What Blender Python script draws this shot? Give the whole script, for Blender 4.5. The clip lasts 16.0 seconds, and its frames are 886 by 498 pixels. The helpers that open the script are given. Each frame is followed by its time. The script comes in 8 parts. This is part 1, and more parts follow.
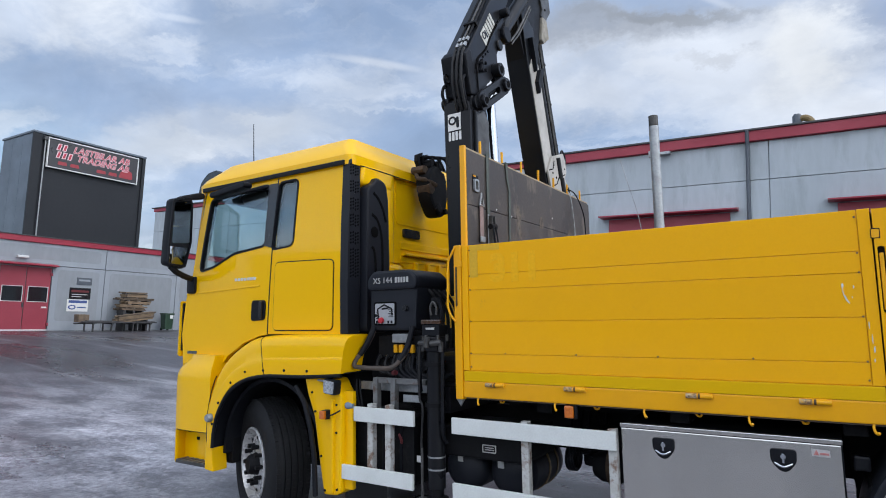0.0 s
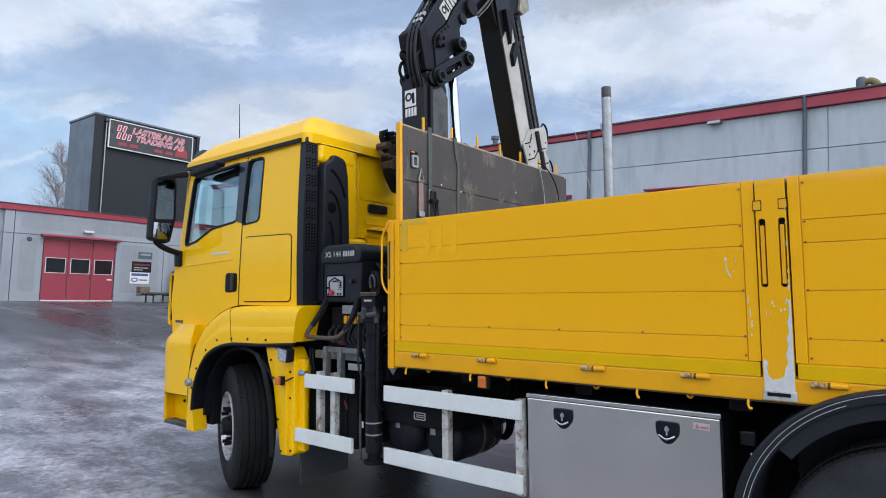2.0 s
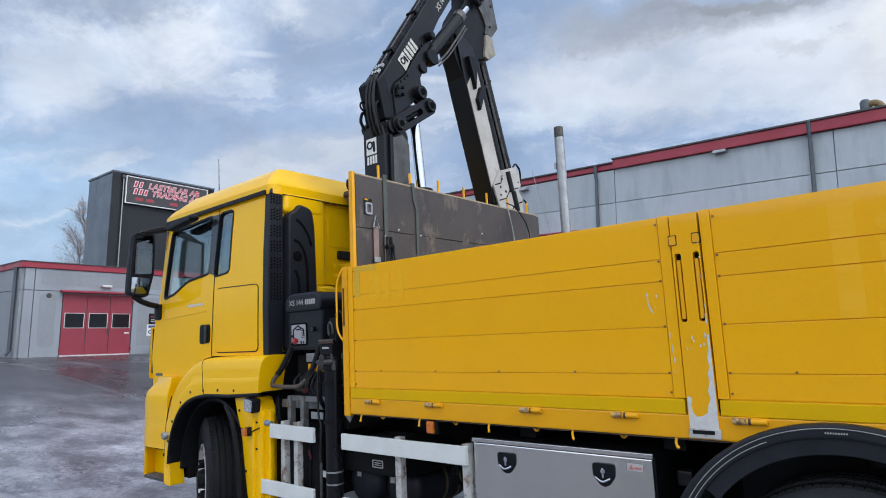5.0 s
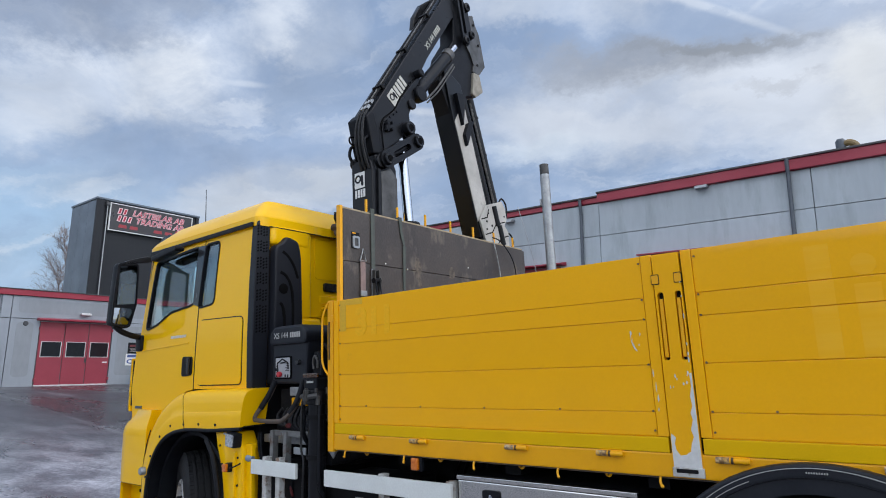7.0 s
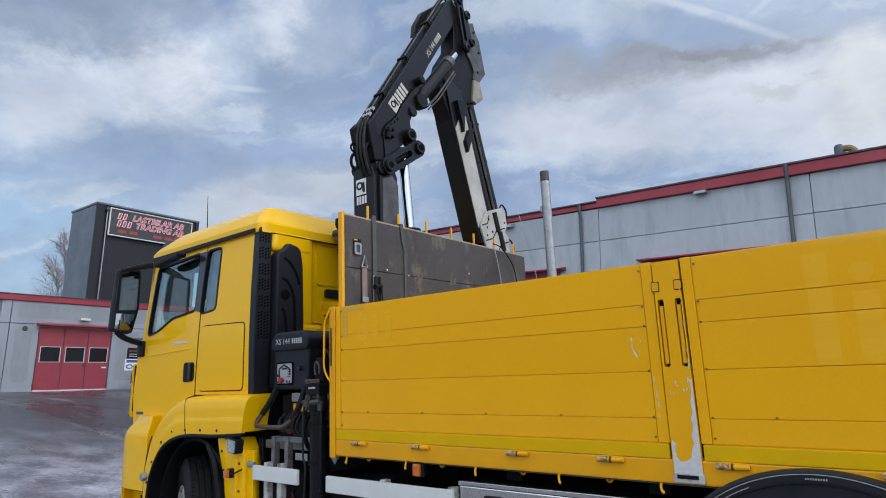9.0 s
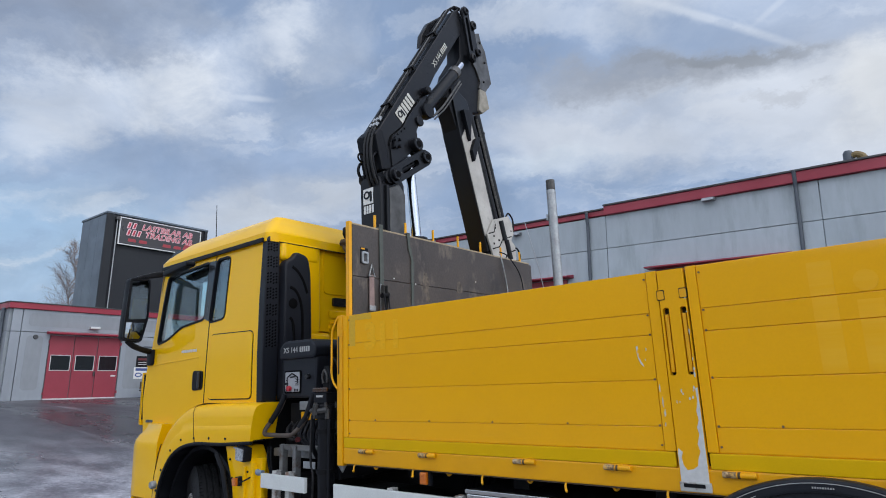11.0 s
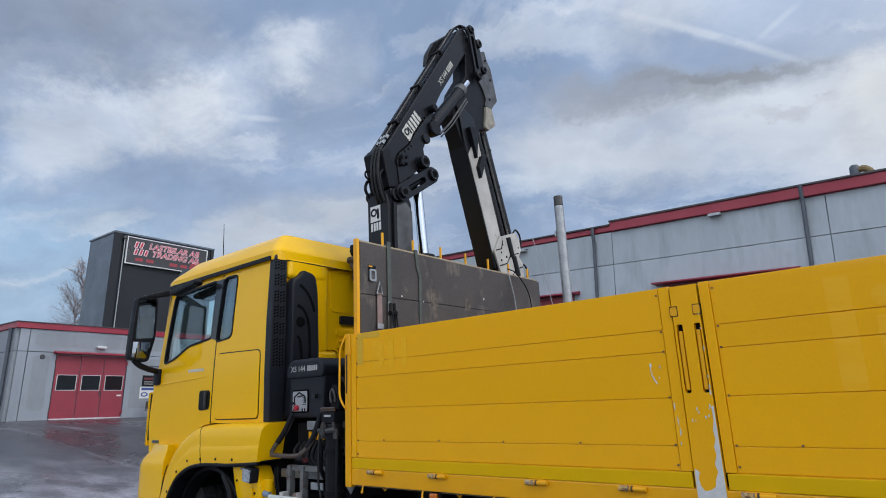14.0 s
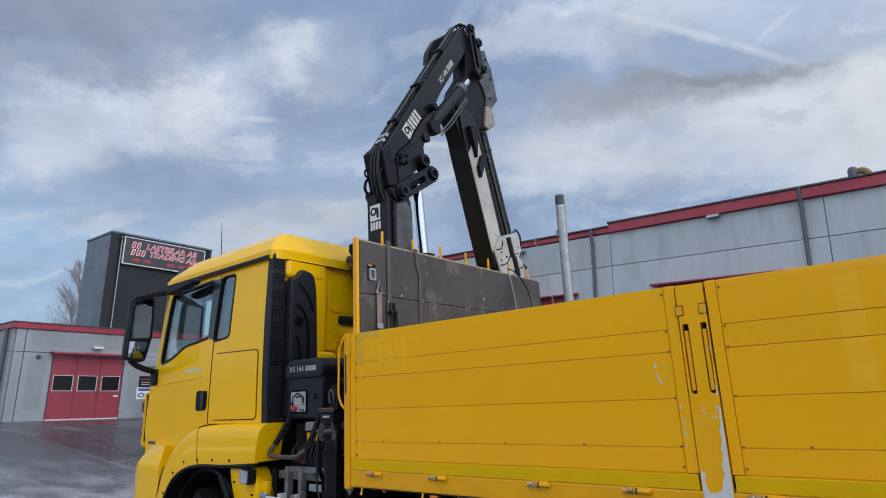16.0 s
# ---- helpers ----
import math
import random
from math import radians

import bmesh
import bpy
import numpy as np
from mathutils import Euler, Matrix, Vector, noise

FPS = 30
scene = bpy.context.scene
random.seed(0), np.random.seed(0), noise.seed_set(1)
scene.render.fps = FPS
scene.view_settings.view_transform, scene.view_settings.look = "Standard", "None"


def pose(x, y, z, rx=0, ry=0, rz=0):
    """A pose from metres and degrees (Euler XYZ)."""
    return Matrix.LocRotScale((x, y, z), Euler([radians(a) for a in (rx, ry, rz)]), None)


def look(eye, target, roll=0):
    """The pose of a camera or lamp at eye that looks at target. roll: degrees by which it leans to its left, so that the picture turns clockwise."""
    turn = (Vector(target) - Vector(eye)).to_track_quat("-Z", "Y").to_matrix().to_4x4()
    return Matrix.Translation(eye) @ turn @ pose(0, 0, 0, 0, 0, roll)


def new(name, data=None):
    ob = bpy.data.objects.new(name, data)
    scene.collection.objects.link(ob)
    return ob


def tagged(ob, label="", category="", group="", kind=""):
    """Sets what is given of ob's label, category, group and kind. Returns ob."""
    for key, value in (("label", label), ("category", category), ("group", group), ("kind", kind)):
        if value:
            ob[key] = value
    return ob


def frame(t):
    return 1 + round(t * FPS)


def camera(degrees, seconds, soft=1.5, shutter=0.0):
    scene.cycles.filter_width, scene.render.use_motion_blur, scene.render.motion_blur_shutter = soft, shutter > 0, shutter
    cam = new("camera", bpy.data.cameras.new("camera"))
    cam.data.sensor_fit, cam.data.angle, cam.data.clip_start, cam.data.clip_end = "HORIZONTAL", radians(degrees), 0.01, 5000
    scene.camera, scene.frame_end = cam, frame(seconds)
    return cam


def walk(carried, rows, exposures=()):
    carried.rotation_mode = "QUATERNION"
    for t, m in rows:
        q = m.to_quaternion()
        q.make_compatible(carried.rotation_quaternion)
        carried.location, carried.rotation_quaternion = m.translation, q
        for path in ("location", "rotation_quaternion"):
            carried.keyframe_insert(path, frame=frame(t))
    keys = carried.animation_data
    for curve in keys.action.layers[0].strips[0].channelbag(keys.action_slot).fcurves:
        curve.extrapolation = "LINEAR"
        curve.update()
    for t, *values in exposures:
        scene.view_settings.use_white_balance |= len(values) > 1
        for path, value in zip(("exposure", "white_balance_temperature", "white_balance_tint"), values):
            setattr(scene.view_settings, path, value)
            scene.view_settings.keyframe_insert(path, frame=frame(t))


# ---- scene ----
cam = camera(73.5, 16.0, soft=1.0)
# the yard slopes under the lorry: this is the true vertical in the lorry's own axes
UPRIGHT = Vector((0.0416, 0.0197, 0.9989)).normalized()
TILT = UPRIGHT.rotation_difference(Vector((0, 0, 1))).to_matrix().to_4x4()
PATH = [
    (0, (2.076, -3.365, 1.719), (1.005, -1.693, 1.953), -0.9),
    (0.5, (2.281, -3.279, 1.716), (1.188, -1.615, 1.91), -1.9),
    (1, (2.466, -3.265, 1.706), (1.371, -1.603, 1.907), -0.4),
    (1.5, (2.631, -3.139, 1.707), (1.512, -1.494, 1.916), -1.2),
    (2, (2.816, -2.966, 1.697), (1.584, -1.398, 1.848), -0.5),
    (2.5, (2.951, -2.928, 1.696), (1.761, -1.334, 1.897), -2.2),
    (3, (3.098, -2.93, 1.696), (1.872, -1.366, 1.92), -1.0),
    (3.2, (3.141, -2.913, 1.697), (1.906, -1.358, 1.941), -1.6),
    (5.5, (3.203, -2.689, 1.714), (1.933, -1.173, 2.009), -2.6),
    (6, (3.212, -2.705, 1.721), (1.976, -1.169, 2.051), -2.5),
    (6.5, (3.216, -2.725, 1.728), (1.992, -1.185, 2.088), -2.3),
    (7, (3.216, -2.737, 1.732), (1.998, -1.199, 2.117), -2.3),
    (7.5, (3.215, -2.744, 1.732), (1.998, -1.204, 2.114), -2.2),
    (8, (3.214, -2.751, 1.734), (1.998, -1.211, 2.124), -2.2),
    (8.5, (3.217, -2.757, 1.738), (2.003, -1.216, 2.13), -2.2),
    (9, (3.224, -2.767, 1.739), (2.01, -1.23, 2.14), -2.3),
    (11.5, (3.247, -2.8, 1.741), (2.018, -1.285, 2.181), -2.2),
    (12, (3.247, -2.821, 1.743), (2.025, -1.304, 2.196), -2.1),
    (12.5, (3.24, -2.822, 1.744), (2.007, -1.311, 2.19), -2.3),
    (13, (3.234, -2.807, 1.744), (2.006, -1.298, 2.206), -2.6),
    (13.5, (3.224, -2.791, 1.743), (1.995, -1.287, 2.22), -2.8),
    (14, (3.217, -2.78, 1.745), (1.984, -1.282, 2.23), -2.6),
    (14.5, (3.213, -2.776, 1.745), (1.999, -1.266, 2.238), -2.5),
    (15, (3.201, -2.769, 1.745), (1.989, -1.253, 2.229), -2.6),
    (15.5, (3.186, -2.762, 1.741), (1.973, -1.25, 2.232), -2.6),
    (16, (3.171, -2.755, 1.741), (1.944, -1.253, 2.23), -2.5),
]
walk(cam, [(t, TILT @ look(eye, target, roll)) for t, eye, target, roll in PATH], exposures=[(0, 0.24), (0.5, 0.30), (2, 0.34), (3.2, 0.31), (5.5, 0.20), (7, 0.10), (9, 0.05), (12, 0.01), (16, -0.03)])

# ---- world, sun ----
SUN_ELEVATION, SUN_AZIMUTH = radians(42), radians(8)   # azimuth from +X, counter-clockwise
world = bpy.data.worlds.new("overcast_sky")
scene.world = world
world.use_nodes = True
wn, wl = world.node_tree.nodes, world.node_tree.links
wn.clear()


def wnode(kind, **values):
    n = wn.new(kind)
    for k, v in values.items():
        if k in n.inputs:
            n.inputs[k].default_value = v
    return n


def wmath(op, a, b=None):
    n = wn.new("ShaderNodeMath")
    n.operation = op
    for i, v in enumerate((a, b)):
        if v is None:
            continue
        if isinstance(v, (int, float)):
            n.inputs[i].default_value = v
        else:
            wl.new(v, n.inputs[i])
    return n.outputs[0]


w_out = wn.new("ShaderNodeOutputWorld")
w_bg = wn.new("ShaderNodeBackground")
w_co = wn.new("ShaderNodeTexCoord")
w_sep = wn.new("ShaderNodeSeparateXYZ")
wl.new(w_co.outputs["Generated"], w_sep.inputs[0])
# clouds lie on a flat layer: direction over its rise above the horizon
w_rise = wmath("ADD", wmath("MAXIMUM", w_sep.outputs[2], 0.0), 0.40)
w_flat = wn.new("ShaderNodeCombineXYZ")
wl.new(wmath("DIVIDE", w_sep.outputs[0], w_rise), w_flat.inputs[0])
wl.new(wmath("DIVIDE", w_sep.outputs[1], w_rise), w_flat.inputs[1])
w_map = wn.new("ShaderNodeMapping")
w_map.inputs["Location"].default_value = (1.3, 0.45, 0.0)
w_map.inputs["Rotation"].default_value = (0, 0, radians(25))
w_map.inputs["Scale"].default_value = (0.85, 1.0, 1.0)
wl.new(w_flat.outputs[0], w_map.inputs[0])
w_big = wnode("ShaderNodeTexNoise", Scale=1.7, Detail=7.0, Roughness=0.5, Distortion=0.35)
w_dark = wnode("ShaderNodeTexNoise", Scale=1.5, Detail=6.0, Roughness=0.5, Distortion=0.3)
w_wisp = wnode("ShaderNodeTexNoise", Scale=4.2, Detail=8.0, Roughness=0.6, Distortion=0.5)
for n in (w_big, w_dark, w_wisp):
    wl.new(w_map.outputs[0], n.inputs["Vector"])
w_sky = wn.new("ShaderNodeTexSky")
w_sky.sky_type, w_sky.sun_disc = "NISHITA", False
w_sky.sun_elevation, w_sky.sun_rotation = SUN_ELEVATION, radians(90) - SUN_AZIMUTH
w_sky.air_density, w_sky.dust_density, w_sky.ozone_density = 1.2, 1.6, 2.5
w_blue = wn.new("ShaderNodeMix")
w_blue.data_type, w_blue.blend_type = "RGBA", "MULTIPLY"
w_blue.inputs["Factor"].default_value = 1.0
wl.new(w_sky.outputs[0], w_blue.inputs["A"])
w_blue.inputs["B"].default_value = (0.085, 0.090, 0.098, 1)
# cloud cover
w_cov = wn.new("ShaderNodeMapRange")
w_cov.interpolation_type = "SMOOTHSTEP"
w_cov.inputs["From Min"].default_value, w_cov.inputs["From Max"].default_value = 0.40, 0.60
w_sum = wmath("ADD", wmath("MULTIPLY", w_big.outputs["Fac"], 0.78), wmath("MULTIPLY", w_wisp.outputs["Fac"], 0.22))
wl.new(w_sum, w_cov.inputs["Value"])
# cloud body: bright tops, slate undersides
w_body = wn.new("ShaderNodeValToRGB")
w_body.color_ramp.elements[0].position, w_body.color_ramp.elements[0].color = 0.36, (0.80, 0.83, 0.88, 1)
w_body.color_ramp.elements[1].position, w_body.color_ramp.elements[1].color = 0.64, (0.28, 0.31, 0.37, 1)
e = w_body.color_ramp.elements.new(0.48)
e.color = (0.56, 0.60, 0.67, 1)
wl.new(w_dark.outputs["Fac"], w_body.inputs[0])
w_mix = wn.new("ShaderNodeMix")
w_mix.data_type = "RGBA"
wl.new(wmath("MULTIPLY", w_cov.outputs[0], 0.92), w_mix.inputs["Factor"])
wl.new(w_blue.outputs["Result"], w_mix.inputs["A"])
wl.new(w_body.outputs[0], w_mix.inputs["B"])
# the cloud is thinner, and brighter, towards the east
w_dot = wn.new("ShaderNodeVectorMath")
w_dot.operation = "DOT_PRODUCT"
wl.new(w_co.outputs["Generated"], w_dot.inputs[0])
w_dot.inputs[1].default_value = (0.62, -0.66, 0.42)
w_glow = wn.new("ShaderNodeMapRange")
w_glow.interpolation_type = "SMOOTHERSTEP"
w_glow.inputs["From Min"].default_value, w_glow.inputs["From Max"].default_value = -0.7, 0.75
w_glow.inputs["To Min"].default_value, w_glow.inputs["To Max"].default_value = 1.10, 2.60
wl.new(w_dot.outputs["Value"], w_glow.inputs["Value"])
# the north-west sky: thin blue-grey veil, a slate bank and white wisps
w_warp = wnode("ShaderNodeTexNoise", Scale=2.6, Detail=9.0, Roughness=0.66)
wl.new(w_flat.outputs[0], w_warp.inputs["Vector"])
w_bent = wn.new("ShaderNodeVectorMath")
w_bent.operation = "MULTIPLY_ADD"
wl.new(w_warp.outputs["Color"], w_bent.inputs[0])
w_bent.inputs[1].default_value = (0.42, 0.42, 0.0)
wl.new(w_flat.outputs[0], w_bent.inputs[2])


def bank(cx, cy, rx, ry, turn, core=0.15, warped=True):
    """Soft patch of cloud on the cloud layer."""
    m = wn.new("ShaderNodeMapping")
    m.vector_type = "TEXTURE"
    o = 0.21 if warped else 0.0
    m.inputs["Location"].default_value = (cx + o, cy + o, 0)
    m.inputs["Rotation"].default_value = (0, 0, radians(turn))
    m.inputs["Scale"].default_value = (rx, ry, 1)
    wl.new(w_bent.outputs[0] if warped else w_flat.outputs[0], m.inputs[0])
    d = wn.new("ShaderNodeVectorMath")
    d.operation = "LENGTH"
    wl.new(m.outputs[0], d.inputs[0])
    r = wn.new("ShaderNodeMapRange")
    r.interpolation_type = "SMOOTHERSTEP"
    for key, val in (("From Min", core), ("From Max", 1.0), ("To Min", 1.0), ("To Max", 0.0)):
        r.inputs[key].default_value = val
    wl.new(d.outputs["Value"], r.inputs["Value"])
    return r.outputs[0]


def veil(under, mask, colour, amount, torn=None):
    f = wmath("MULTIPLY", mask, amount)
    if torn is not None:
        f = wmath("MULTIPLY", f, torn)
    x = wn.new("ShaderNodeMix")
    x.data_type = "RGBA"
    wl.new(f, x.inputs["Factor"])
    wl.new(under, x.inputs["A"])
    x.inputs["B"].default_value = (*colour, 1)
    return x.outputs["Result"]


w_torn = wn.new("ShaderNodeMapRange")
w_torn.inputs["From Min"].default_value, w_torn.inputs["From Max"].default_value = 0.38, 0.62
wl.new(w_wisp.outputs["Fac"], w_torn.inputs["Value"])
TORN = w_torn.outputs[0]
sky = w_mix.outputs["Result"]
sky = veil(sky, bank(-0.75, 0.75, 1.5, 1.1, 130, 0.35), (0.285, 0.37, 0.515), 0.76)
sky = veil(sky, bank(-1.95, 0.45, 0.85, 0.75, 0, 0.3), (0.34, 0.47, 0.62), 0.85)
sky = veil(sky, bank(-1.20, 0.85, 0.55, 0.16, 27), (0.55, 0.58, 0.62), 0.75)
sky = veil(sky, bank(-1.08, 0.42, 0.34, 0.17, 14), (0.70, 0.73, 0.77), 0.95, TORN)
sky = veil(sky, bank(-0.80, 0.48, 0.20, 0.09, 50), (0.72, 0.75, 0.79), 0.6, TORN)
sky = veil(sky, bank(-0.97, 0.22, 0.30, 0.13, 10), (0.22, 0.25, 0.31), 0.5)
sky = veil(sky, bank(-0.45, 0.72, 0.50, 0.13, 27), (0.62, 0.65, 0.69), 0.7, TORN)
sky = veil(sky, bank(-0.20, 1.22, 0.85, 0.24, 27), (0.66, 0.68, 0.71), 0.68)
sky = veil(sky, bank(-0.21, 0.94, 0.26, 0.014, 50, 0.1, False), (0.70, 0.73, 0.77), 0.42)
sky = veil(sky, bank(-0.95, 0.58, 0.06, 0.014, 54, 0.1, False), (0.62, 0.66, 0.72), 0.45)
sky = veil(sky, bank(-0.74, 0.88, 0.15, 0.018, 46, 0.1, False), (0.64, 0.67, 0.72), 0.5)
# feathered filaments and fine mottling over the whole layer
w_lay = wn.new("ShaderNodeMapping")
w_lay.vector_type = "TEXTURE"
w_lay.inputs["Rotation"].default_value = (0, 0, radians(35))
w_lay.inputs["Scale"].default_value = (1.0, 0.42, 1.0)
wl.new(w_bent.outputs[0], w_lay.inputs[0])
w_fil = wnode("ShaderNodeTexNoise", Scale=2.6, Detail=10.0, Roughness=0.52, Distortion=0.3)
w_mot = wnode("ShaderNodeTexNoise", Scale=4.5, Detail=8.0, Roughness=0.5, Distortion=0.6)
wl.new(w_lay.outputs[0], w_fil.inputs["Vector"])
wl.new(w_flat.outputs[0], w_mot.inputs["Vector"])
w_thr = wn.new("ShaderNodeMapRange")
w_thr.interpolation_type = "SMOOTHSTEP"
w_thr.inputs["From Min"].default_value, w_thr.inputs["From Max"].default_value = 0.50, 0.72
wl.new(w_fil.outputs["Fac"], w_thr.inputs["Value"])
sky = veil(sky, w_thr.outputs[0], (0.70, 0.73, 0.77), 0.48)
w_low = wn.new("ShaderNodeMapRange")
w_low.interpolation_type = "SMOOTHSTEP"
for key, val in (("From Min", 0.32), ("From Max", 0.50), ("To Min", 1.0), ("To Max", 0.0)):
    w_low.inputs[key].default_value = val
wl.new(w_fil.outputs["Fac"], w_low.inputs["Value"])
sky = veil(sky, w_low.outputs[0], (0.24, 0.32, 0.46), 0.38)
w_mul = wn.new("ShaderNodeMapRange")
for key, val in (("From Min", 0.30), ("From Max", 0.70), ("To Min", 0.885), ("To Max", 1.115)):
    w_mul.inputs[key].default_value = val
wl.new(w_mot.outputs["Fac"], w_mul.inputs["Value"])
# the slate bank in the north and the bright wisps in the west lie over them
sky = veil(sky, bank(-0.285, 1.03, 0.31, 0.085, 25), (0.27, 0.285, 0.315), 0.62)
sky = veil(sky, bank(-0.43, 0.975, 0.17, 0.07, 45), (0.29, 0.31, 0.35), 0.34)
sky = veil(sky, bank(-0.175, 1.213, 0.09, 0.030, 26), (0.34, 0.35, 0.37), 0.36)
sky = veil(sky, bank(-0.94, 0.24, 0.30, 0.10, 42), (0.23, 0.27, 0.35), 0.62)
sky = veil(sky, bank(-0.875, 0.385, 0.10, 0.055, 18), (0.27, 0.32, 0.41), 0.5)
sky = veil(sky, bank(-0.92, 0.66, 0.22, 0.10, -15), (0.26, 0.335, 0.46), 0.5)
sky = veil(sky, bank(-1.20, 0.37, 0.26, 0.14, 22), (0.66, 0.69, 0.73), 0.55)
sky = veil(sky, bank(-0.79, 0.49, 0.17, 0.085, 17), (0.72, 0.75, 0.79), 0.6, TORN)
sky = veil(sky, bank(-0.51, 0.66, 0.20, 0.07, 38), (0.66, 0.69, 0.73), 0.5, TORN)
sky = veil(sky, bank(-0.128, 0.956, 0.06, 0.010, -31, 0.1, False), (0.66, 0.69, 0.73), 0.25)
sky = veil(sky, bank(-0.50, 1.10, 0.34, 0.11, 40), (0.70, 0.72, 0.75), 0.42)
sky = veil(sky, bank(-0.43, 0.82, 0.22, 0.07, 35), (0.66, 0.69, 0.73), 0.4)
sky = veil(sky, bank(-1.04, 0.29, 0.26, 0.12, 30), (0.22, 0.26, 0.34), 0.58)
sky = veil(sky, bank(-0.21, 1.045, 0.20, 0.034, 28), (0.235, 0.25, 0.27), 0.55)
sky = veil(sky, bank(-0.03, 1.20, 0.16, 0.12, 90), (0.80, 0.80, 0.78), 0.5)
sky = veil(sky, bank(-0.62, 1.14, 0.24, 0.10, 20), (0.66, 0.71, 0.75), 0.5)
# thin bright haze round the sun
w_haze = wn.new("ShaderNodeMapRange")
w_haze.interpolation_type = "SMOOTHERSTEP"
w_haze.inputs["From Min"].default_value, w_haze.inputs["From Max"].default_value = -0.15, 0.75
wl.new(w_dot.outputs["Value"], w_haze.inputs["Value"])
sky = veil(sky, w_haze.outputs[0], (0.84, 0.79, 0.72), 0.30)
w_tint = wn.new("ShaderNodeMix")
w_tint.data_type, w_tint.blend_type = "RGBA", "MULTIPLY"
w_tint.inputs["Factor"].default_value = 1.0
wl.new(sky, w_tint.inputs["A"])
w_tint.inputs["B"].default_value = (0.970, 1.0, 1.047, 1)
wl.new(w_tint.outputs["Result"], w_bg.inputs["Color"])
wl.new(wmath("MULTIPLY", w_glow.outputs[0], w_mul.outputs[0]), w_bg.inputs["Strength"])
wl.new(w_bg.outputs[0], w_out.inputs["Surface"])

sun = new("sun", bpy.data.lights.new("sun", "SUN"))
sun.data.energy, sun.data.angle, sun.data.color = 0.45, radians(10), (1.0, 0.95, 0.87)
sun.matrix_world = look((0, 0, 0), (-math.cos(SUN_ELEVATION) * math.cos(SUN_AZIMUTH), -math.cos(SUN_ELEVATION) * math.sin(SUN_AZIMUTH), -math.sin(SUN_ELEVATION)))

# ---- materials ----


def mat(name, colour, rough=0.5, metal=0.0, second=None, scale=6.0, amount=0.5, fine=60.0, grain=0.08, bump=0.0, bump_scale=120.0, coat=0.0, rough_var=0.1,
        vary=0.0, dirt=None, dirt_scale=3.0, dirt_from=0.58, dirt_to=0.7, stretch=(1, 1, 1), spec=0.5):
    """A surface with broad and fine variation, optional dirt and relief."""
    m = bpy.data.materials.new(name)
    m.use_nodes = True
    nt = m.node_tree
    n, l = nt.nodes, nt.links
    b = n["Principled BSDF"]
    b.inputs["Metallic"].default_value = metal
    b.inputs["Specular IOR Level"].default_value = spec
    if coat:
        b.inputs["Coat Weight"].default_value = coat
        b.inputs["Coat Roughness"].default_value = 0.06
    co = n.new("ShaderNodeTexCoord")
    mp = n.new("ShaderNodeMapping")
    mp.inputs["Scale"].default_value = stretch
    l.new(co.outputs["Object"], mp.inputs[0])

    def noise_tex(s, detail=5.0, r=0.55):
        t = n.new("ShaderNodeTexNoise")
        t.inputs["Scale"].default_value, t.inputs["Detail"].default_value, t.inputs["Roughness"].default_value = s, detail, r
        l.new(mp.outputs[0], t.inputs["Vector"])
        return t.outputs["Fac"]

    def ranged(v, a, b2, c, d):
        r = n.new("ShaderNodeMapRange")
        for key, val in (("From Min", a), ("From Max", b2), ("To Min", c), ("To Max", d)):
            r.inputs[key].default_value = val
        l.new(v, r.inputs["Value"])
        return r.outputs[0]

    def mix(f, a, b2, blend="MIX"):
        x = n.new("ShaderNodeMix")
        x.data_type, x.blend_type = "RGBA", blend
        for key, val in (("Factor", f), ("A", a), ("B", b2)):
            if isinstance(val, (int, float)):
                x.inputs[key].default_value = val
            elif isinstance(val, tuple):
                x.inputs[key].default_value = (*val, 1) if len(val) == 3 else val
            else:
                l.new(val, x.inputs[key])
        return x.outputs["Result"]

    broad = noise_tex(scale)
    second = second or tuple(c * 0.8 for c in colour)
    c = mix(ranged(broad, 0.3, 0.7, 0.0, amount), colour, second)
    g = noise_tex(fine, 3.0)
    gr = n.new("ShaderNodeCombineXYZ")
    gv = ranged(g, 0.25, 0.75, 1 - grain, 1 + grain)
    for i in range(3):
        l.new(gv, gr.inputs[i])
    c = mix(1.0, c, gr.outputs[0], "MULTIPLY")
    if vary:
        oi = n.new("ShaderNodeObjectInfo")
        vv = n.new("ShaderNodeCombineXYZ")
        rv = ranged(oi.outputs["Random"], 0, 1, 1 - vary, 1 + vary)
        for i in range(3):
            l.new(rv, vv.inputs[i])
        c = mix(1.0, c, vv.outputs[0], "MULTIPLY")
    rr = ranged(broad, 0.3, 0.7, max(0.02, rough - rough_var), min(1, rough + rough_var))
    if dirt:
        dm = ranged(noise_tex(dirt_scale, 8.0, 0.65), dirt_from, dirt_to, 0.0, 0.85)
        c = mix(dm, c, dirt)
    l.new(c, b.inputs["Base Color"])
    l.new(rr, b.inputs["Roughness"])
    if bump:
        bp = n.new("ShaderNodeBump")
        bp.inputs["Strength"].default_value, bp.inputs["Distance"].default_value = bump, 0.01
        l.new(noise_tex(bump_scale, 4.0), bp.inputs["Height"])
        l.new(bp.outputs[0], b.inputs["Normal"])
        l.new(bp.outputs[0], b.inputs["Coat Normal"])
    return m


